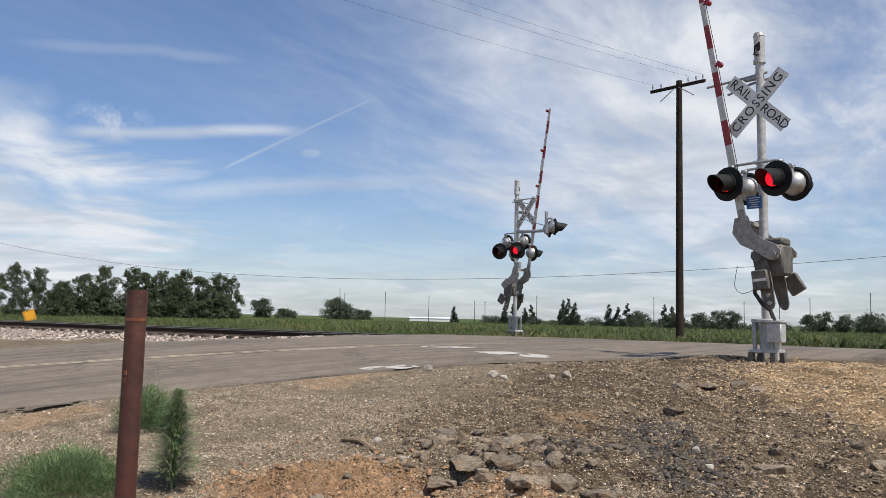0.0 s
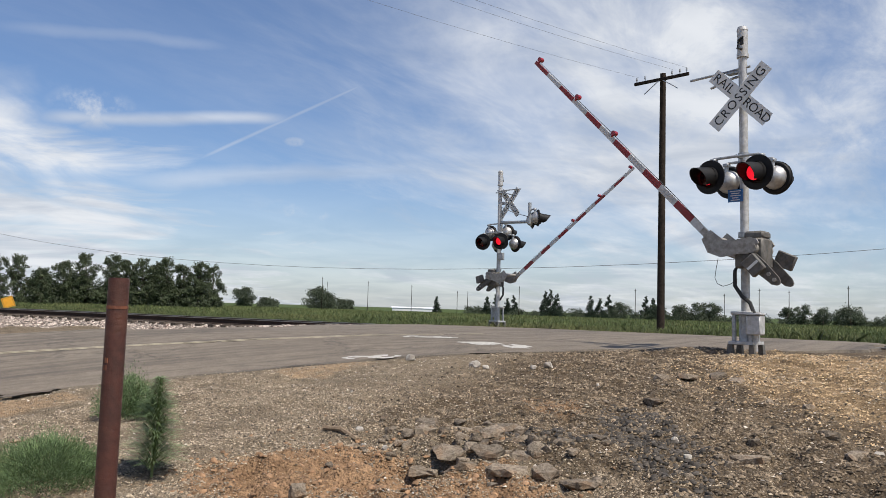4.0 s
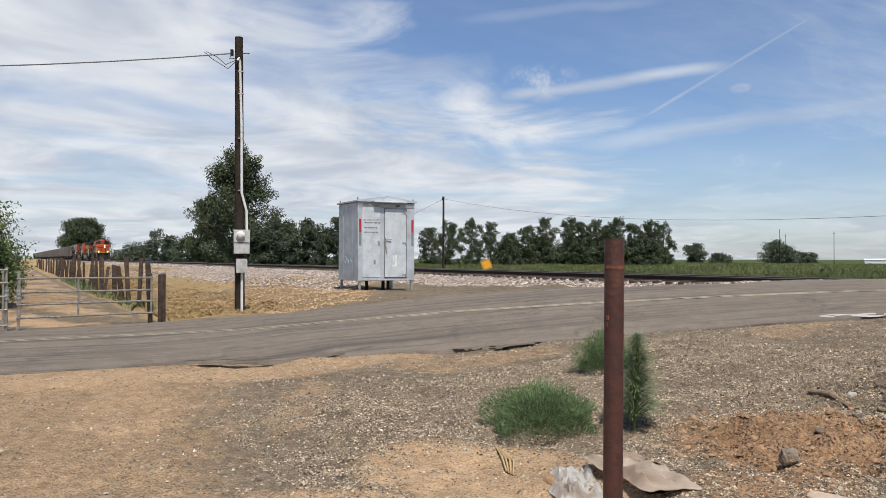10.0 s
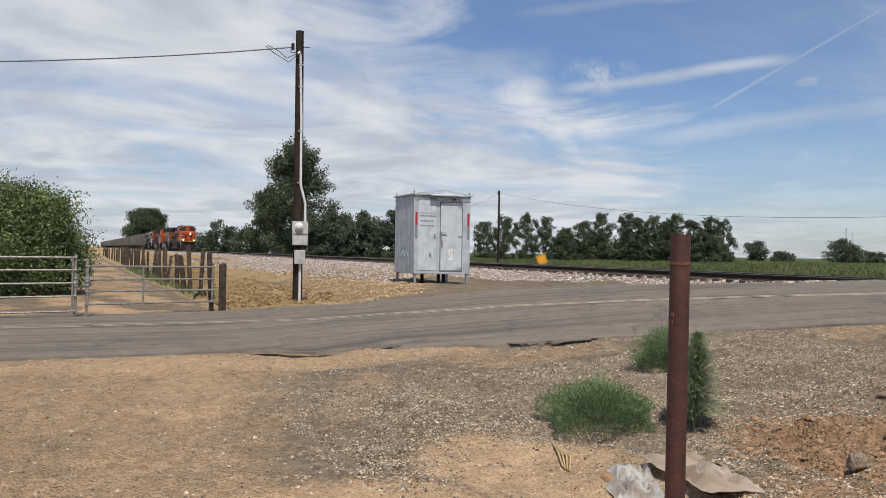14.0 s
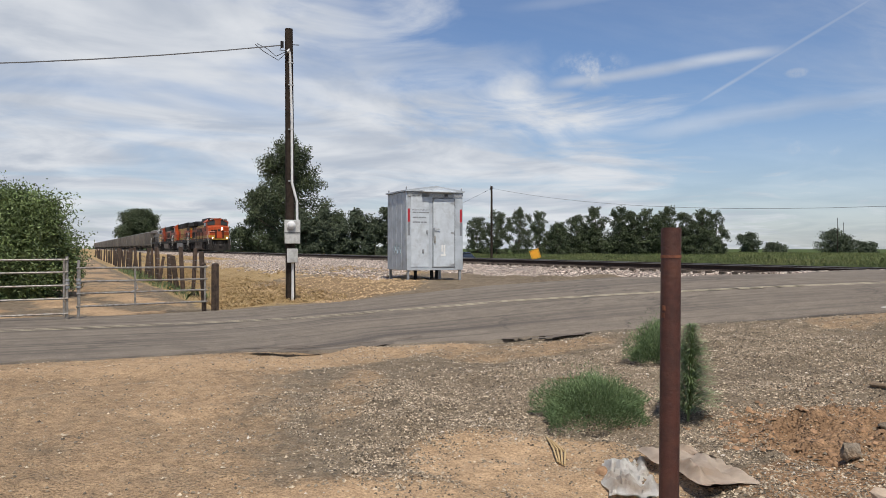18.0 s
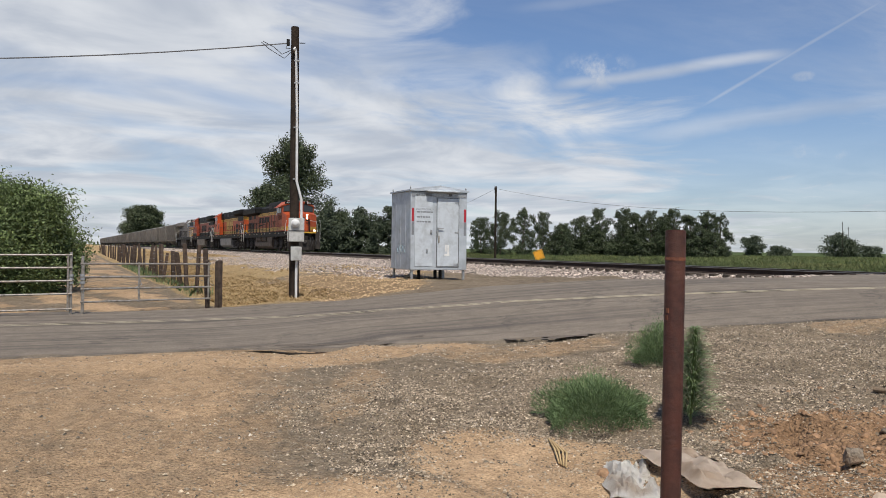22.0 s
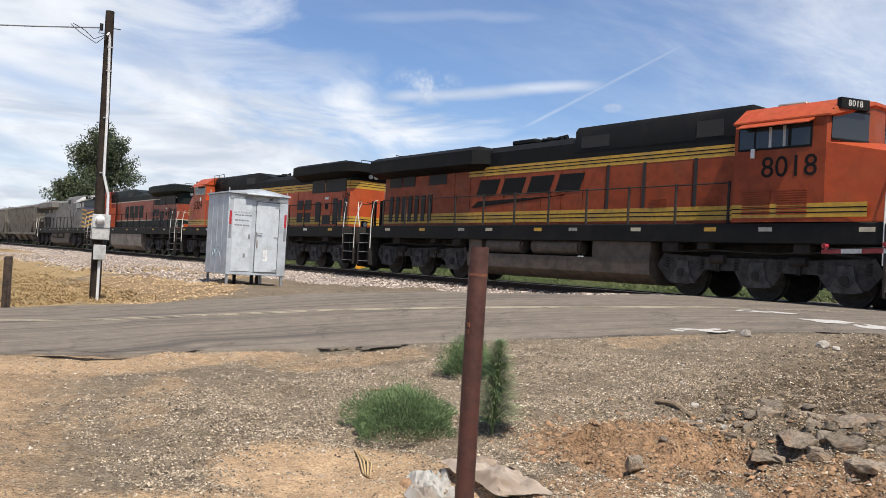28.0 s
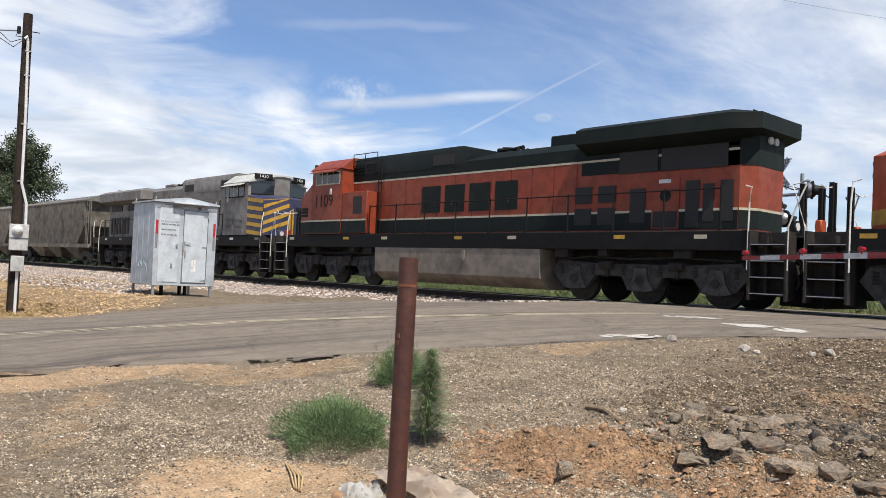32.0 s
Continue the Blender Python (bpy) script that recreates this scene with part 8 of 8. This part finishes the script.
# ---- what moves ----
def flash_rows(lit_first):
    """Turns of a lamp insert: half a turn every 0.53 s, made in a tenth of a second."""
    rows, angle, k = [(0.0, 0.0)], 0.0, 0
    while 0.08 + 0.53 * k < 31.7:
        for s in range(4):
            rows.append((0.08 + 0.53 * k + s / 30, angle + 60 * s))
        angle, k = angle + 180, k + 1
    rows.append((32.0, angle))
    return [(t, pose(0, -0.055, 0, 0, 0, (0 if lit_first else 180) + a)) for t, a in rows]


ARM_NEAR = ((0.0, 80.6), (0.5, 79.2), (1.0, 75.0), (1.5, 70.4), (2.0, 65.4), (2.5, 60.4), (3.0, 55.2), (3.5, 50.4), (5.5, 31.9), (6.0, 27.7), (6.5, 23.8), (7.0, 20.3), (7.5, 16.6), (8.0, 13.2), (8.5, 8.9), (9.0, 5.2), (9.5, 2.4), (10.0, 0.5), (10.8, -0.5), (32.0, -0.5))
ARM_FAR = ((0.0, 81.1), (0.5, 80.3), (1.0, 76.2), (1.5, 69.6), (2.0, 59.8), (2.5, 53.3), (3.0, 47.3), (3.5, 41.8), (5.5, 20.8), (6.0, 16.6), (6.5, 13.9), (7.0, 11.2), (8.0, 7.4), (9.0, 4.6), (10.0, 3.2), (12.0, 2.6), (32.0, 2.6))


def motions():
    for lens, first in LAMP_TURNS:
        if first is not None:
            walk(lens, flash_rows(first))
    for arm, px, z, which in GATE_ARMS:
        rows = ARM_NEAR if which == "near" else ARM_FAR
        walk(arm, [(t, pose(px, 0, z, 0, a, 0)) for t, a in rows])
    car_rows = []
    for k in range(65):
        x = CAR_Y * (0.615 * k * 0.5 - 13.1164)
        rise = 0.90 * max(0.0, min(1.0, (x + 18.5) / 4.5)) - 0.45 * max(0.0, min(1.0, (x + 3) / 6))
        car_rows.append((k * 0.5, pose(x, CAR_Y, rise - 0.2)))
    walk(van, car_rows)
    for t, x, turn in TRAIN:
        walk(t, [(s * 0.5, pose(x + SPEED * (s * 0.5 - 27.5), TRACK_Y, RAIL_Z, 0, 0, turn)) for s in range(65)])
    turn_rate = math.degrees(SPEED / 0.533)
    for ws, x in WHEELS:
        back = ws.parent.matrix_local.to_euler().z > 1.0
        walk(ws, [(k / 15, pose(x, 0, 0.533, 0, (-1 if back else 1) * turn_rate * k / 15, 0)) for k in range(481)])


# ---- loose stones, rubble and litter ----
def stones(xs, ys, sizes, seed, height, lift=0.25, blocky=False):
    """Small angular stones on the ground: jittered pyramids, or blunter blocks."""
    rng = np.random.RandomState(seed)
    n = len(xs)
    if blocky:
        corners = np.array([[1, 0, -0.5], [0, 1, -0.5], [-1, 0, -0.5], [0, -1, -0.5], [0.5, 0.45, 0.6], [-0.45, 0.5, 0.55], [-0.5, -0.45, 0.6], [0.45, -0.5, 0.5]], float)
        tri = np.array([[0, 1, 4], [1, 2, 5], [2, 3, 6], [3, 0, 7], [1, 5, 4], [2, 6, 5], [3, 7, 6], [0, 4, 7], [4, 5, 6], [4, 6, 7]])
    else:
        corners = np.array([[1, 0, -0.3], [-1, 0, -0.3], [0, 1, -0.3], [0, -1, -0.3], [0, 0, 0.9]], float)
        tri = np.array([[0, 2, 4], [2, 1, 4], [1, 3, 4], [3, 0, 4]])
    k = len(corners)
    v = corners[None] * rng.uniform(0.6, 1.2, (n, k, 3)) + rng.uniform(-0.25, 0.25, (n, k, 3))
    v[:, :, 2] *= rng.uniform(0.4, 0.9, n)[:, None]
    a = rng.uniform(0, 6.28, n)
    c, s = np.cos(a)[:, None], np.sin(a)[:, None]
    v = np.stack([v[:, :, 0] * c - v[:, :, 1] * s, v[:, :, 0] * s + v[:, :, 1] * c, v[:, :, 2]], -1) * sizes[:, None, None]
    v += np.stack([xs, ys, height + sizes * lift], -1)[:, None, :]
    faces = (np.arange(n)[:, None, None] * k + tri[None]).reshape(-1, 3)
    return v.reshape(-1, 3), faces


def scatter(name, n, xr, yr, small, large, seed, mat, label, keep, height=ground_height, power=2.5, blocky=None):
    rng = np.random.RandomState(seed)
    x, y = rng.uniform(*xr, n), rng.uniform(*yr, n)
    ok = rng.rand(n) < keep(x, y)
    x, y = x[ok], y[ok]
    size = small + (large - small) * rng.rand(len(x)) ** power
    return stuff(name, *stones(x, y, size, seed + 1, height(x, y), blocky=large > 0.03 if blocky is None else blocky), mat, label, "stones")


def off_road(x, y):
    near, far = road_edges(y)
    return np.maximum(x - near, far - x)


def clumpy(x, y, seed, size):
    return np.clip(0.72 + 0.5 * waves(x, y, seed, ((size, 0.8), (size * 0.4, 0.5))), 0.25, 1)


def gravel_share(x, y):
    bare = np.maximum.reduce([blob(x, y, -4.9, 3.0, 1.0, 0.75, 30), blob(x, y, -4.0, 1.5, 1.5, 0.9, 60), blob(x, y, -4.2, 5.25, 0.9, 0.75, 20)])
    tan = smooth(68, 84, np.degrees(np.arctan2(-x, y))) * 0.74
    return smooth(-0.25, 0.25, off_road(x, y)) * (1 - 0.85 * smooth(0.1, 0.8, bare)) * (1 - tan) * clumpy(x, y, 31, 1.6)


def mound_share(x, y):
    return np.maximum(smooth(-6.2, -3.6, x) * smooth(5.4, 7.2, y), smooth(-2.6, -1.2, x) * smooth(2.0, 4.0, y)) * (1 - 0.85 * smooth(0.1, 0.5, blob(x, y, 1.6, 12.2, 4.0, 3.9)))


scatter("gravel", 150000, (-8.5, -0.8), (1.6, 8.5), 0.005, 0.014, 40, "pebble", "fine mixed gravel strewn over the bare earth", lambda x, y: gravel_share(x, y) * (1 - 0.75 * mound_share(x, y)), power=1.6)
# dark crumbs added to stand in for the shade between the stones
scatter("gravel", 90000, (-8.5, -0.8), (1.6, 8.5), 0.005, 0.013, 39, "brown_pebble", "brown crumbs of earth between the gravel", lambda x, y: gravel_share(x, y), power=1.6)
scatter("gravel", 150000, (-12.5, 2.0), (-1.5, 14.5), 0.006, 0.020, 41, "pebble", "fine mixed gravel strewn over the bare earth", lambda x, y: gravel_share(x, y) * (1 - 0.75 * mound_share(x, y)))
scatter("gravel", 120000, (-7.0, 2.5), (1.5, 14.0), 0.007, 0.026, 42, "brown_pebble", "brown crumbs of earth and gravel on the bank", lambda x, y: smooth(-0.2, 0.3, off_road(x, y)) * mound_share(x, y), power=2.0)
scatter("gravel", 6500, (-11.0, 2.0), (1.0, 14.0), 0.006, 0.020, 43, "pale_pebble", "pale stone chips strewn over the earth", lambda x, y: gravel_share(x, y), power=3.0)
scatter("gravel", 7000, (-7.0, 2.0), (4.8, 14.0), 0.013, 0.036, 44, "brown_pebble", "brown lumps of broken earth on the bank", lambda x, y: smooth(-0.2, 0.3, off_road(x, y)) * mound_share(x, y), power=2.2)
scatter("gravel", 9000, (-3.2, -0.6), (5.6, 9.0), 0.008, 0.040, 46, "black_pebble", "dark crumbs of broken asphalt", lambda x, y: smooth(0, 0.6, np.maximum(blob(x, y, -2.0, 7.4, 0.35, 1.3, 30), blob(x, y, -3.1, 6.9, 0.9, 0.3, 10))), power=2.2)
scatter("tan_gravel", 62000, (-3.8, 4.2), (7.6, 14.2), 0.008, 0.022, 45, "gold_gravel", "tan crushed rock round the signal base", lambda x, y: smooth(0.1, 0.5, blob(x, y, 1.6, 12.2, 4.0, 3.9)) * smooth(-0.1, 0.3, off_road(x, y)) * clumpy(x, y, 33, 1.2))
scatter("tan_gravel", 14000, (-33, -19.2), (5.0, 13.5), 0.015, 0.045, 47, "gold_gravel", "tan crushed rock spread round the hut", lambda x, y: smooth(5.0, 6.4, y) * smooth(0, 0.4, off_road(x, y)) * smooth(-33, -26, x) * smooth(0.4, -0.3, y + 0.4245 * x))
scatter("earth_clods", 5500, (-5.6, -1.6), (3.8, 7.2), 0.006, 0.040, 49, "clod", "loose orange earth clods", lambda x, y: np.clip(smooth(0, 0.5, np.maximum(blob(x, y, -4.2, 5.25, 1.0, 0.85, 20), blob(x, y, -2.9, 5.5, 1.0, 0.6))) + 0.05, 0, 1), power=4)


def ballast_height(x, y):
    dy = y - TRACK_Y
    near = 1.0 - 0.35 * smooth(-18, -14.8, x)
    z = np.interp(dy / np.where(dy < -1.8, near, 1), (-4.3, -3.4, -1.75, -1.3, -1.1, 1.1), (-0.66, -0.58, -0.36, -0.28, -0.22, -0.22)) + RAIL_Z
    return np.maximum(z, ground_height(x, y))


def ballast_keep(x, y):
    edge = 14.6 + 0.5 * np.sin(x * 0.7) * np.sin(x * 0.23) + 0.4 * waves(x, y, 77, ((2.0, 0.5),))
    return smooth(edge - 0.7, edge + 0.3, y) * np.clip(smooth(0.0, 0.4, off_road(x, y)), 0, 1)


scatter("ballast_stones", 52000, (-75, -12.9), (13.2, 17.95), 0.025, 0.062, 51, "ballast", "loose pale ballast stones beside the rails", ballast_keep, ballast_height, 1.0)
scatter("ballast_stones", 8000, (-75, -12.9), (18.25, 19.5), 0.022, 0.045, 53, "ballast", "ballast stones between the rails", ballast_keep, ballast_height, 1.0)
scatter("ballast_stones", 42000, (-72, -23.5), (7.6, 14.8), 0.022, 0.058, 57, "ballast", "loose pale ballast stones spread below the track", lambda x, y: smooth(7.6, 9.6, y + 0.9 * waves(x, y, 78, ((4.0, 0.5),))) * smooth(-0.3, -1.2, y + 0.4245 * x) * smooth(-24.0, -26.5, x - 0.35 * (y - 11)), ground_height, 1.0)
scatter("ballast_stones", 14000, (-190, -75), (14.0, 17.95), 0.05, 0.11, 55, "ballast", "loose pale ballast stones beside the rails", ballast_keep, ballast_height, 1.0)


def chunk(name, x, y, sx, sy, sz, turn, mat, label, category, group, sink=0.3, tilt=0.0, seed=0):
    """A broken lump: a jittered hull."""
    rng = random.Random(seed)
    pts = []
    for k in range(18):
        a, b = rng.uniform(0, 6.28), rng.uniform(-1, 1)
        q = math.sqrt(1 - b * b * 0.6)
        pts.append((sx / 2 * math.cos(a) * q * rng.uniform(0.8, 1.1), sy / 2 * math.sin(a) * q * rng.uniform(0.8, 1.1), sz / 2 * max(-1, min(1, b * 1.5)) * rng.uniform(0.85, 1.1)))
    bm = hull(pts)
    if max(sx, sy) > 0.07:
        bmesh.ops.triangulate(bm, faces=bm.faces)
        bmesh.ops.subdivide_edges(bm, edges=bm.edges, cuts=2, use_grid_fill=True)
        for v in bm.verts:
            p = v.co * (9.0 / max(sx, sy, 0.15) * 0.2) + Vector((seed, 0, 0))
            v.co += noise.noise_vector(p * 1.6) * 0.05 * min(sx, sy) + noise.noise_vector(p * 4.5) * 0.035 * min(sx, sy)
    ob = part(name, bm, mat, smooth=False)
    ob.matrix_local = pose(x, y, gz(x, y) + sz * (0.5 - sink), tilt, tilt * 0.6, turn)
    return tagged(ob, label, category, group)


# slabs and lumps of broken asphalt along the bank
ROW = random.Random(77)
for k, (x, y, sx, sy, sz) in enumerate(((-4.05, 6.85, 0.34, 0.24, 0.14), (-3.72, 7.02, 0.46, 0.30, 0.13), (-3.35, 6.98, 0.42, 0.30, 0.14), (-3.22, 6.62, 0.30, 0.22, 0.12), (-3.02, 6.80, 0.28, 0.20, 0.12), (-3.40, 6.30, 0.52, 0.34, 0.16), (-3.05, 6.25, 0.30, 0.24, 0.12), (-2.75, 6.35, 0.30, 0.2, 0.12), (-3.55, 6.02, 0.32, 0.26, 0.14), (-3.12, 5.92, 0.44, 0.26, 0.14), (-2.72, 5.95, 0.34, 0.26, 0.14), (-2.45, 6.10, 0.30, 0.22, 0.15), (-2.18, 6.05, 0.36, 0.26, 0.13),
                                     (-4.32, 6.72, 0.20, 0.2, 0.12), (-4.20, 6.95, 0.26, 0.22, 0.16), (-3.9, 6.60, 0.22, 0.18, 0.10), (-2.55, 6.72, 0.26, 0.2, 0.10), (-2.36, 7.02, 0.34, 0.20, 0.18), (-1.10, 7.28, 0.42, 0.22, 0.14), (-1.15, 7.62, 0.12, 0.1, 0.09), (-2.05, 10.45, 0.36, 0.26, 0.14), (-2.35, 10.30, 0.40, 0.26, 0.10), (-1.80, 10.15, 0.26, 0.2, 0.10), (-2.65, 10.05, 0.22, 0.16, 0.16), (-2.40, 8.85, 0.28, 0.18, 0.14), (-0.60, 8.2, 0.20, 0.16, 0.1), (-0.35, 7.6, 0.26, 0.18, 0.10), (-0.9, 9.1, 0.18, 0.14, 0.1))):
    chunk("asphalt_chunk", x, y, sx * 1.15, sy * 1.1, sz * (0.62 if sx > 0.25 else 0.85), ROW.uniform(0, 180), "rubble", "broken grey-brown asphalt lump on the dirt bank", "rubble", "broken asphalt lumps", 0.54, ROW.uniform(-12, 12), 300 + k)
for k in range(110):
    x, y = (ROW.gauss(-3.3, 0.6), ROW.gauss(6.5, 0.38)) if k < 70 else (ROW.uniform(-4.5, -0.4), ROW.uniform(5.6, 9.2))
    s = ROW.uniform(0.04, 0.13) if k < 70 else ROW.uniform(0.03, 0.09)
    chunk("asphalt_chunk", x, y, s * 1.3, s, s * 0.7, ROW.uniform(0, 180), "rubble", "small broken asphalt lump on the dirt bank", "rubble", "broken asphalt lumps", 0.3, ROW.uniform(-20, 20), 400 + k)
for k, (x, y, s) in enumerate(((-6.49, 10.31, 0.17), (-5.21, 9.96, 0.21), (-5.05, 10.0, 0.10), (-4.3, 10.4, 0.16), (-4.45, 10.25, 0.10), (-4.55, 6.45, 0.10), (-4.35, 6.25, 0.07), (-4.0, 6.1, 0.08), (-5.4, 7.4, 0.06), (-1.75, 7.3, 0.09), (-1.55, 6.9, 0.08), (-0.2, 7.7, 0.12), (-5.9, 8.1, 0.05), (-3.3, 9.6, 0.06), (-2.0, 7.7, 0.06), (-3.9, 7.7, 0.05))):
    chunk("pale_rock", x, y, s * 0.95, s * 0.76, s * 0.62, ROW.uniform(0, 180), "pale_rock", "pale grey rock lying on the gravel", "rock", "pale rocks", 0.18, ROW.uniform(-15, 15), 500 + k)
for k, (x, y, sx, sy, sz) in enumerate(((-3.02, 4.22, 0.55, 0.30, 0.14), (-2.72, 4.70, 0.40, 0.28, 0.12), (-2.45, 5.0, 0.36, 0.22, 0.12), (-2.60, 4.55, 0.30, 0.1, 0.09), (-3.75, 3.05, 0.2, 0.09, 0.05))):
    chunk("tan_rock", x, y, sx, sy, sz, (35, 60, 40, 70, 20)[k], "tan_slab", "pale tan stone slab half sunk in earth", "rock", "tan rocks", 0.5, 4, 560 + k)
chunk("dark_stone", -3.72, 4.62, 0.16, 0.14, 0.13, 20, "rubble", "round dark stone on orange earth", "rock", "", 0.3, 0, 580)
chunk("dirt_clod", -4.65, 3.3, 0.10, 0.09, 0.07, 20, "clod", "small clod on tan earth", "clod", "", 0.3, 0, 581)


def crumpled(x, y, wide, deep, high, turn, mat, label, seed, creased=0.5):
    """A crumpled sheet that lies on the ground."""
    n, m = 44, 26
    bm = B()
    grid = []
    for j in range(m + 1):
        row = []
        for i in range(n + 1):
            u, v = i / n * 2 - 1, j / m * 2 - 1
            px = wide / 2 * u * (1 - 0.18 * v * noise.noise((u * 2, seed, 0))) + 0.06 * noise.noise((v * 2.2, seed, 3))
            py = deep / 2 * v * (1 + 0.35 * noise.noise((u * 1.6, seed, 7)))
            edge = min(1, 3.0 * (1 - max(abs(u), abs(v))))
            z = high * (0.45 + noise.noise((u * 1.8, v * 1.8, seed)) + 0.6 * abs(noise.noise((u * 4.2, v * 4.2, seed + 2))) + creased * abs(noise.noise((u * 8.0, v * 5.0, seed + 5)))) * edge
            row.append(bm.verts.new((px, py, max(0.008, z))))
        grid.append(row)
    for a, b in zip(grid, grid[1:]):
        for i in range(n):
            bm.faces.new((a[i], a[i + 1], b[i + 1], b[i]))
    bmesh.ops.solidify(bm, geom=bm.faces, thickness=0.006)
    ob = part("plastic_sheet", bm, mat)
    ob.matrix_local = pose(x, y, gz(x, y) + 0.006, 0, 0, turn)
    return tagged(ob, label, "litter", "plastic sheets")


crumpled(-4.22, 3.74, 0.95, 0.42, 0.075, -12, "cloth_pink", "dusty cream plastic sheet lying crumpled on the dirt", 3.0, 0.06)
crumpled(-4.50, 3.42, 0.86, 0.34, 0.085, -32, "cloth", "dirty white plastic sheet crumpled on the dirt", 8.0)


def stick(points, r, mat, label):
    bm = B()
    tube(bm, [(x, y, gz(x, y) + z) for x, y, z in points], r, 6)
    return tagged(part("stick", bm, mat), label, "stick", "sticks")


stick(((-5.02, 6.50, 0.02), (-4.75, 6.42, 0.035), (-4.45, 6.28, 0.02)), 0.022, "stick", "dry brown stick on the gravel")
for k in range(4):
    stick(((-5.55 + 0.03 * k, 3.42, 0.02), (-5.3 + 0.04 * k, 3.32 + 0.01 * k, 0.03), (-5.05 + 0.03 * k, 3.20, 0.02)), 0.007, "dry_grass", "pale dry stalk on tan earth")
stick(((-7.45, 4.75, 0.015), (-7.2, 4.95, 0.03), (-6.95, 5.1, 0.015)), 0.012, "stick", "thin dry stick on the gravel")
bm = B()
box(bm, 0, 0, 0.015, 0.16, 0.09, 0.02, bevel=0.004)
box(bm, 0.02, 0.05, 0.03, 0.12, 0.03, 0.02)
tagged(part("wood_scrap", bm, "stick", m=pose(-3.72, 3.28, gz(-3.72, 3.28), 0, 6, 35)), "splintered yellow wood scrap on the dirt", "wood scrap")

# far utility poles and a long low white roof beyond the field
for k, (x, y, h) in enumerate(((-150, 232, 9), (-136, 239, 7.5), (-164, 226, 10), (-176, 216, 11), (-198, 246, 10.5), (-122, 221, 7), (-101, 214, 8.5), (-69, 222, 8.5), (-45, 222, 7.5), (-34, 208, 8.5), (-27, 206, 8), (-14, 200, 9))):
    p = thing("utility_pole", pose(x, y, 0.2), "thin utility pole on the horizon", "utility pole", "distant poles")
    bm = B()
    rod(bm, (0, 0, 0), (0, 0, h), 0.10, 0.07, 6)
    part("pole_shaft", bm, "pole_wood", p)
    bm = B()
    box(bm, 0, 0, h - 0.5, 0.55, 0.08, 0.09)
    part("crossarm", bm, "pole_wood", p)
shed = thing("white_shed", pose(-168, 262, 0.2, 0, 0, 35), "long low white-roofed shed beyond the field", "shed")
bm = B()
box(bm, 0, 0, 0.6, 17, 10, 1.2)
part("shed_wall", bm, "far_white", shed)
bm = B()
prism(bm, [(-5.2, 1.2), (5.2, 1.2), (0, 1.7)], -8.8, 8.8, "x")
part("shed_roof", bm, "far_white", shed)
CAR_Y = 26.0        # it drives along a sunken lane beyond the rails
van = thing("passing_car", pose(-22, CAR_Y, -0.2), "dark blue saloon car driving past beyond the rails", "car")
bm = hull([(x, s * w, z) for x, w, z in ((-2.25, 0.80, 0.35), (2.2, 0.80, 0.35), (2.3, 0.74, 0.62), (1.2, 0.86, 0.90), (-2.3, 0.80, 0.92), (-2.32, 0.78, 0.6)) for s in (-1, 1)])
part("car_body", bm, "car_paint", van)
bm = hull([(x, s * w, z) for x, w, z in ((-1.9, 0.76, 0.90), (1.1, 0.78, 0.88), (-1.2, 0.62, 1.36), (0.25, 0.62, 1.38)) for s in (-1, 1)])
part("car_windows", bm, "cab_glass", van)
bm = hull([(x, s * w, z) for x, w, z in ((-1.25, 0.63, 1.36), (0.3, 0.63, 1.38), (-1.1, 0.56, 1.43), (0.15, 0.56, 1.44)) for s in (-1, 1)])
part("car_roof", bm, "car_paint", van)
for x in (-1.4, 1.4):
    for s in (-1, 1):
        bm = B()
        rod(bm, (x, s * 0.68, 0.32), (x, s * 0.86, 0.32), 0.32, n=14)
        wheel = part("car_wheel", bm, "rubber", van)
        bm = B()
        rod(bm, (x, s * 0.86, 0.32), (x, s * 0.87, 0.32), 0.19, n=12)
        part("car_rim", bm, "galv", wheel)
for s in (-1, 1):
    bm = B()
    box(bm, 2.22, s * 0.58, 0.66, 0.12, 0.30, 0.12, bevel=0.02)
    part("car_headlight", bm, "plate_white", van)

# ---- ties, last: the nearest as pieces of their own, the rest joined ----
bm = B()
box(bm, 0, 0, 0, 0.23, 2.6, 0.18, bevel=0.012)
tie_mesh = mesh_of(bm, M["tie"])
for k in range(110):
    ob = new("tie", tie_mesh)
    ob.parent = track
    ob.matrix_local = pose(-72 + 0.53 * k, TRACK_Y + 0.03 * math.sin(k * 7.1), RAIL_Z - 0.262, 0, 0, 0.8 * math.sin(k * 3.3))
bm = B()
for k in range(360):
    x = -72.5 - 0.53 * k if k < 240 else -13.5 + 0.53 * (k - 240)
    bmesh.ops.create_cube(bm, size=1.0, matrix=pose(x, TRACK_Y, RAIL_Z - 0.262) @ Matrix.Diagonal((0.23, 2.6, 0.18, 1)))
tagged(part("tie_run", bm, "tie", track), kind="stuff")

motions()
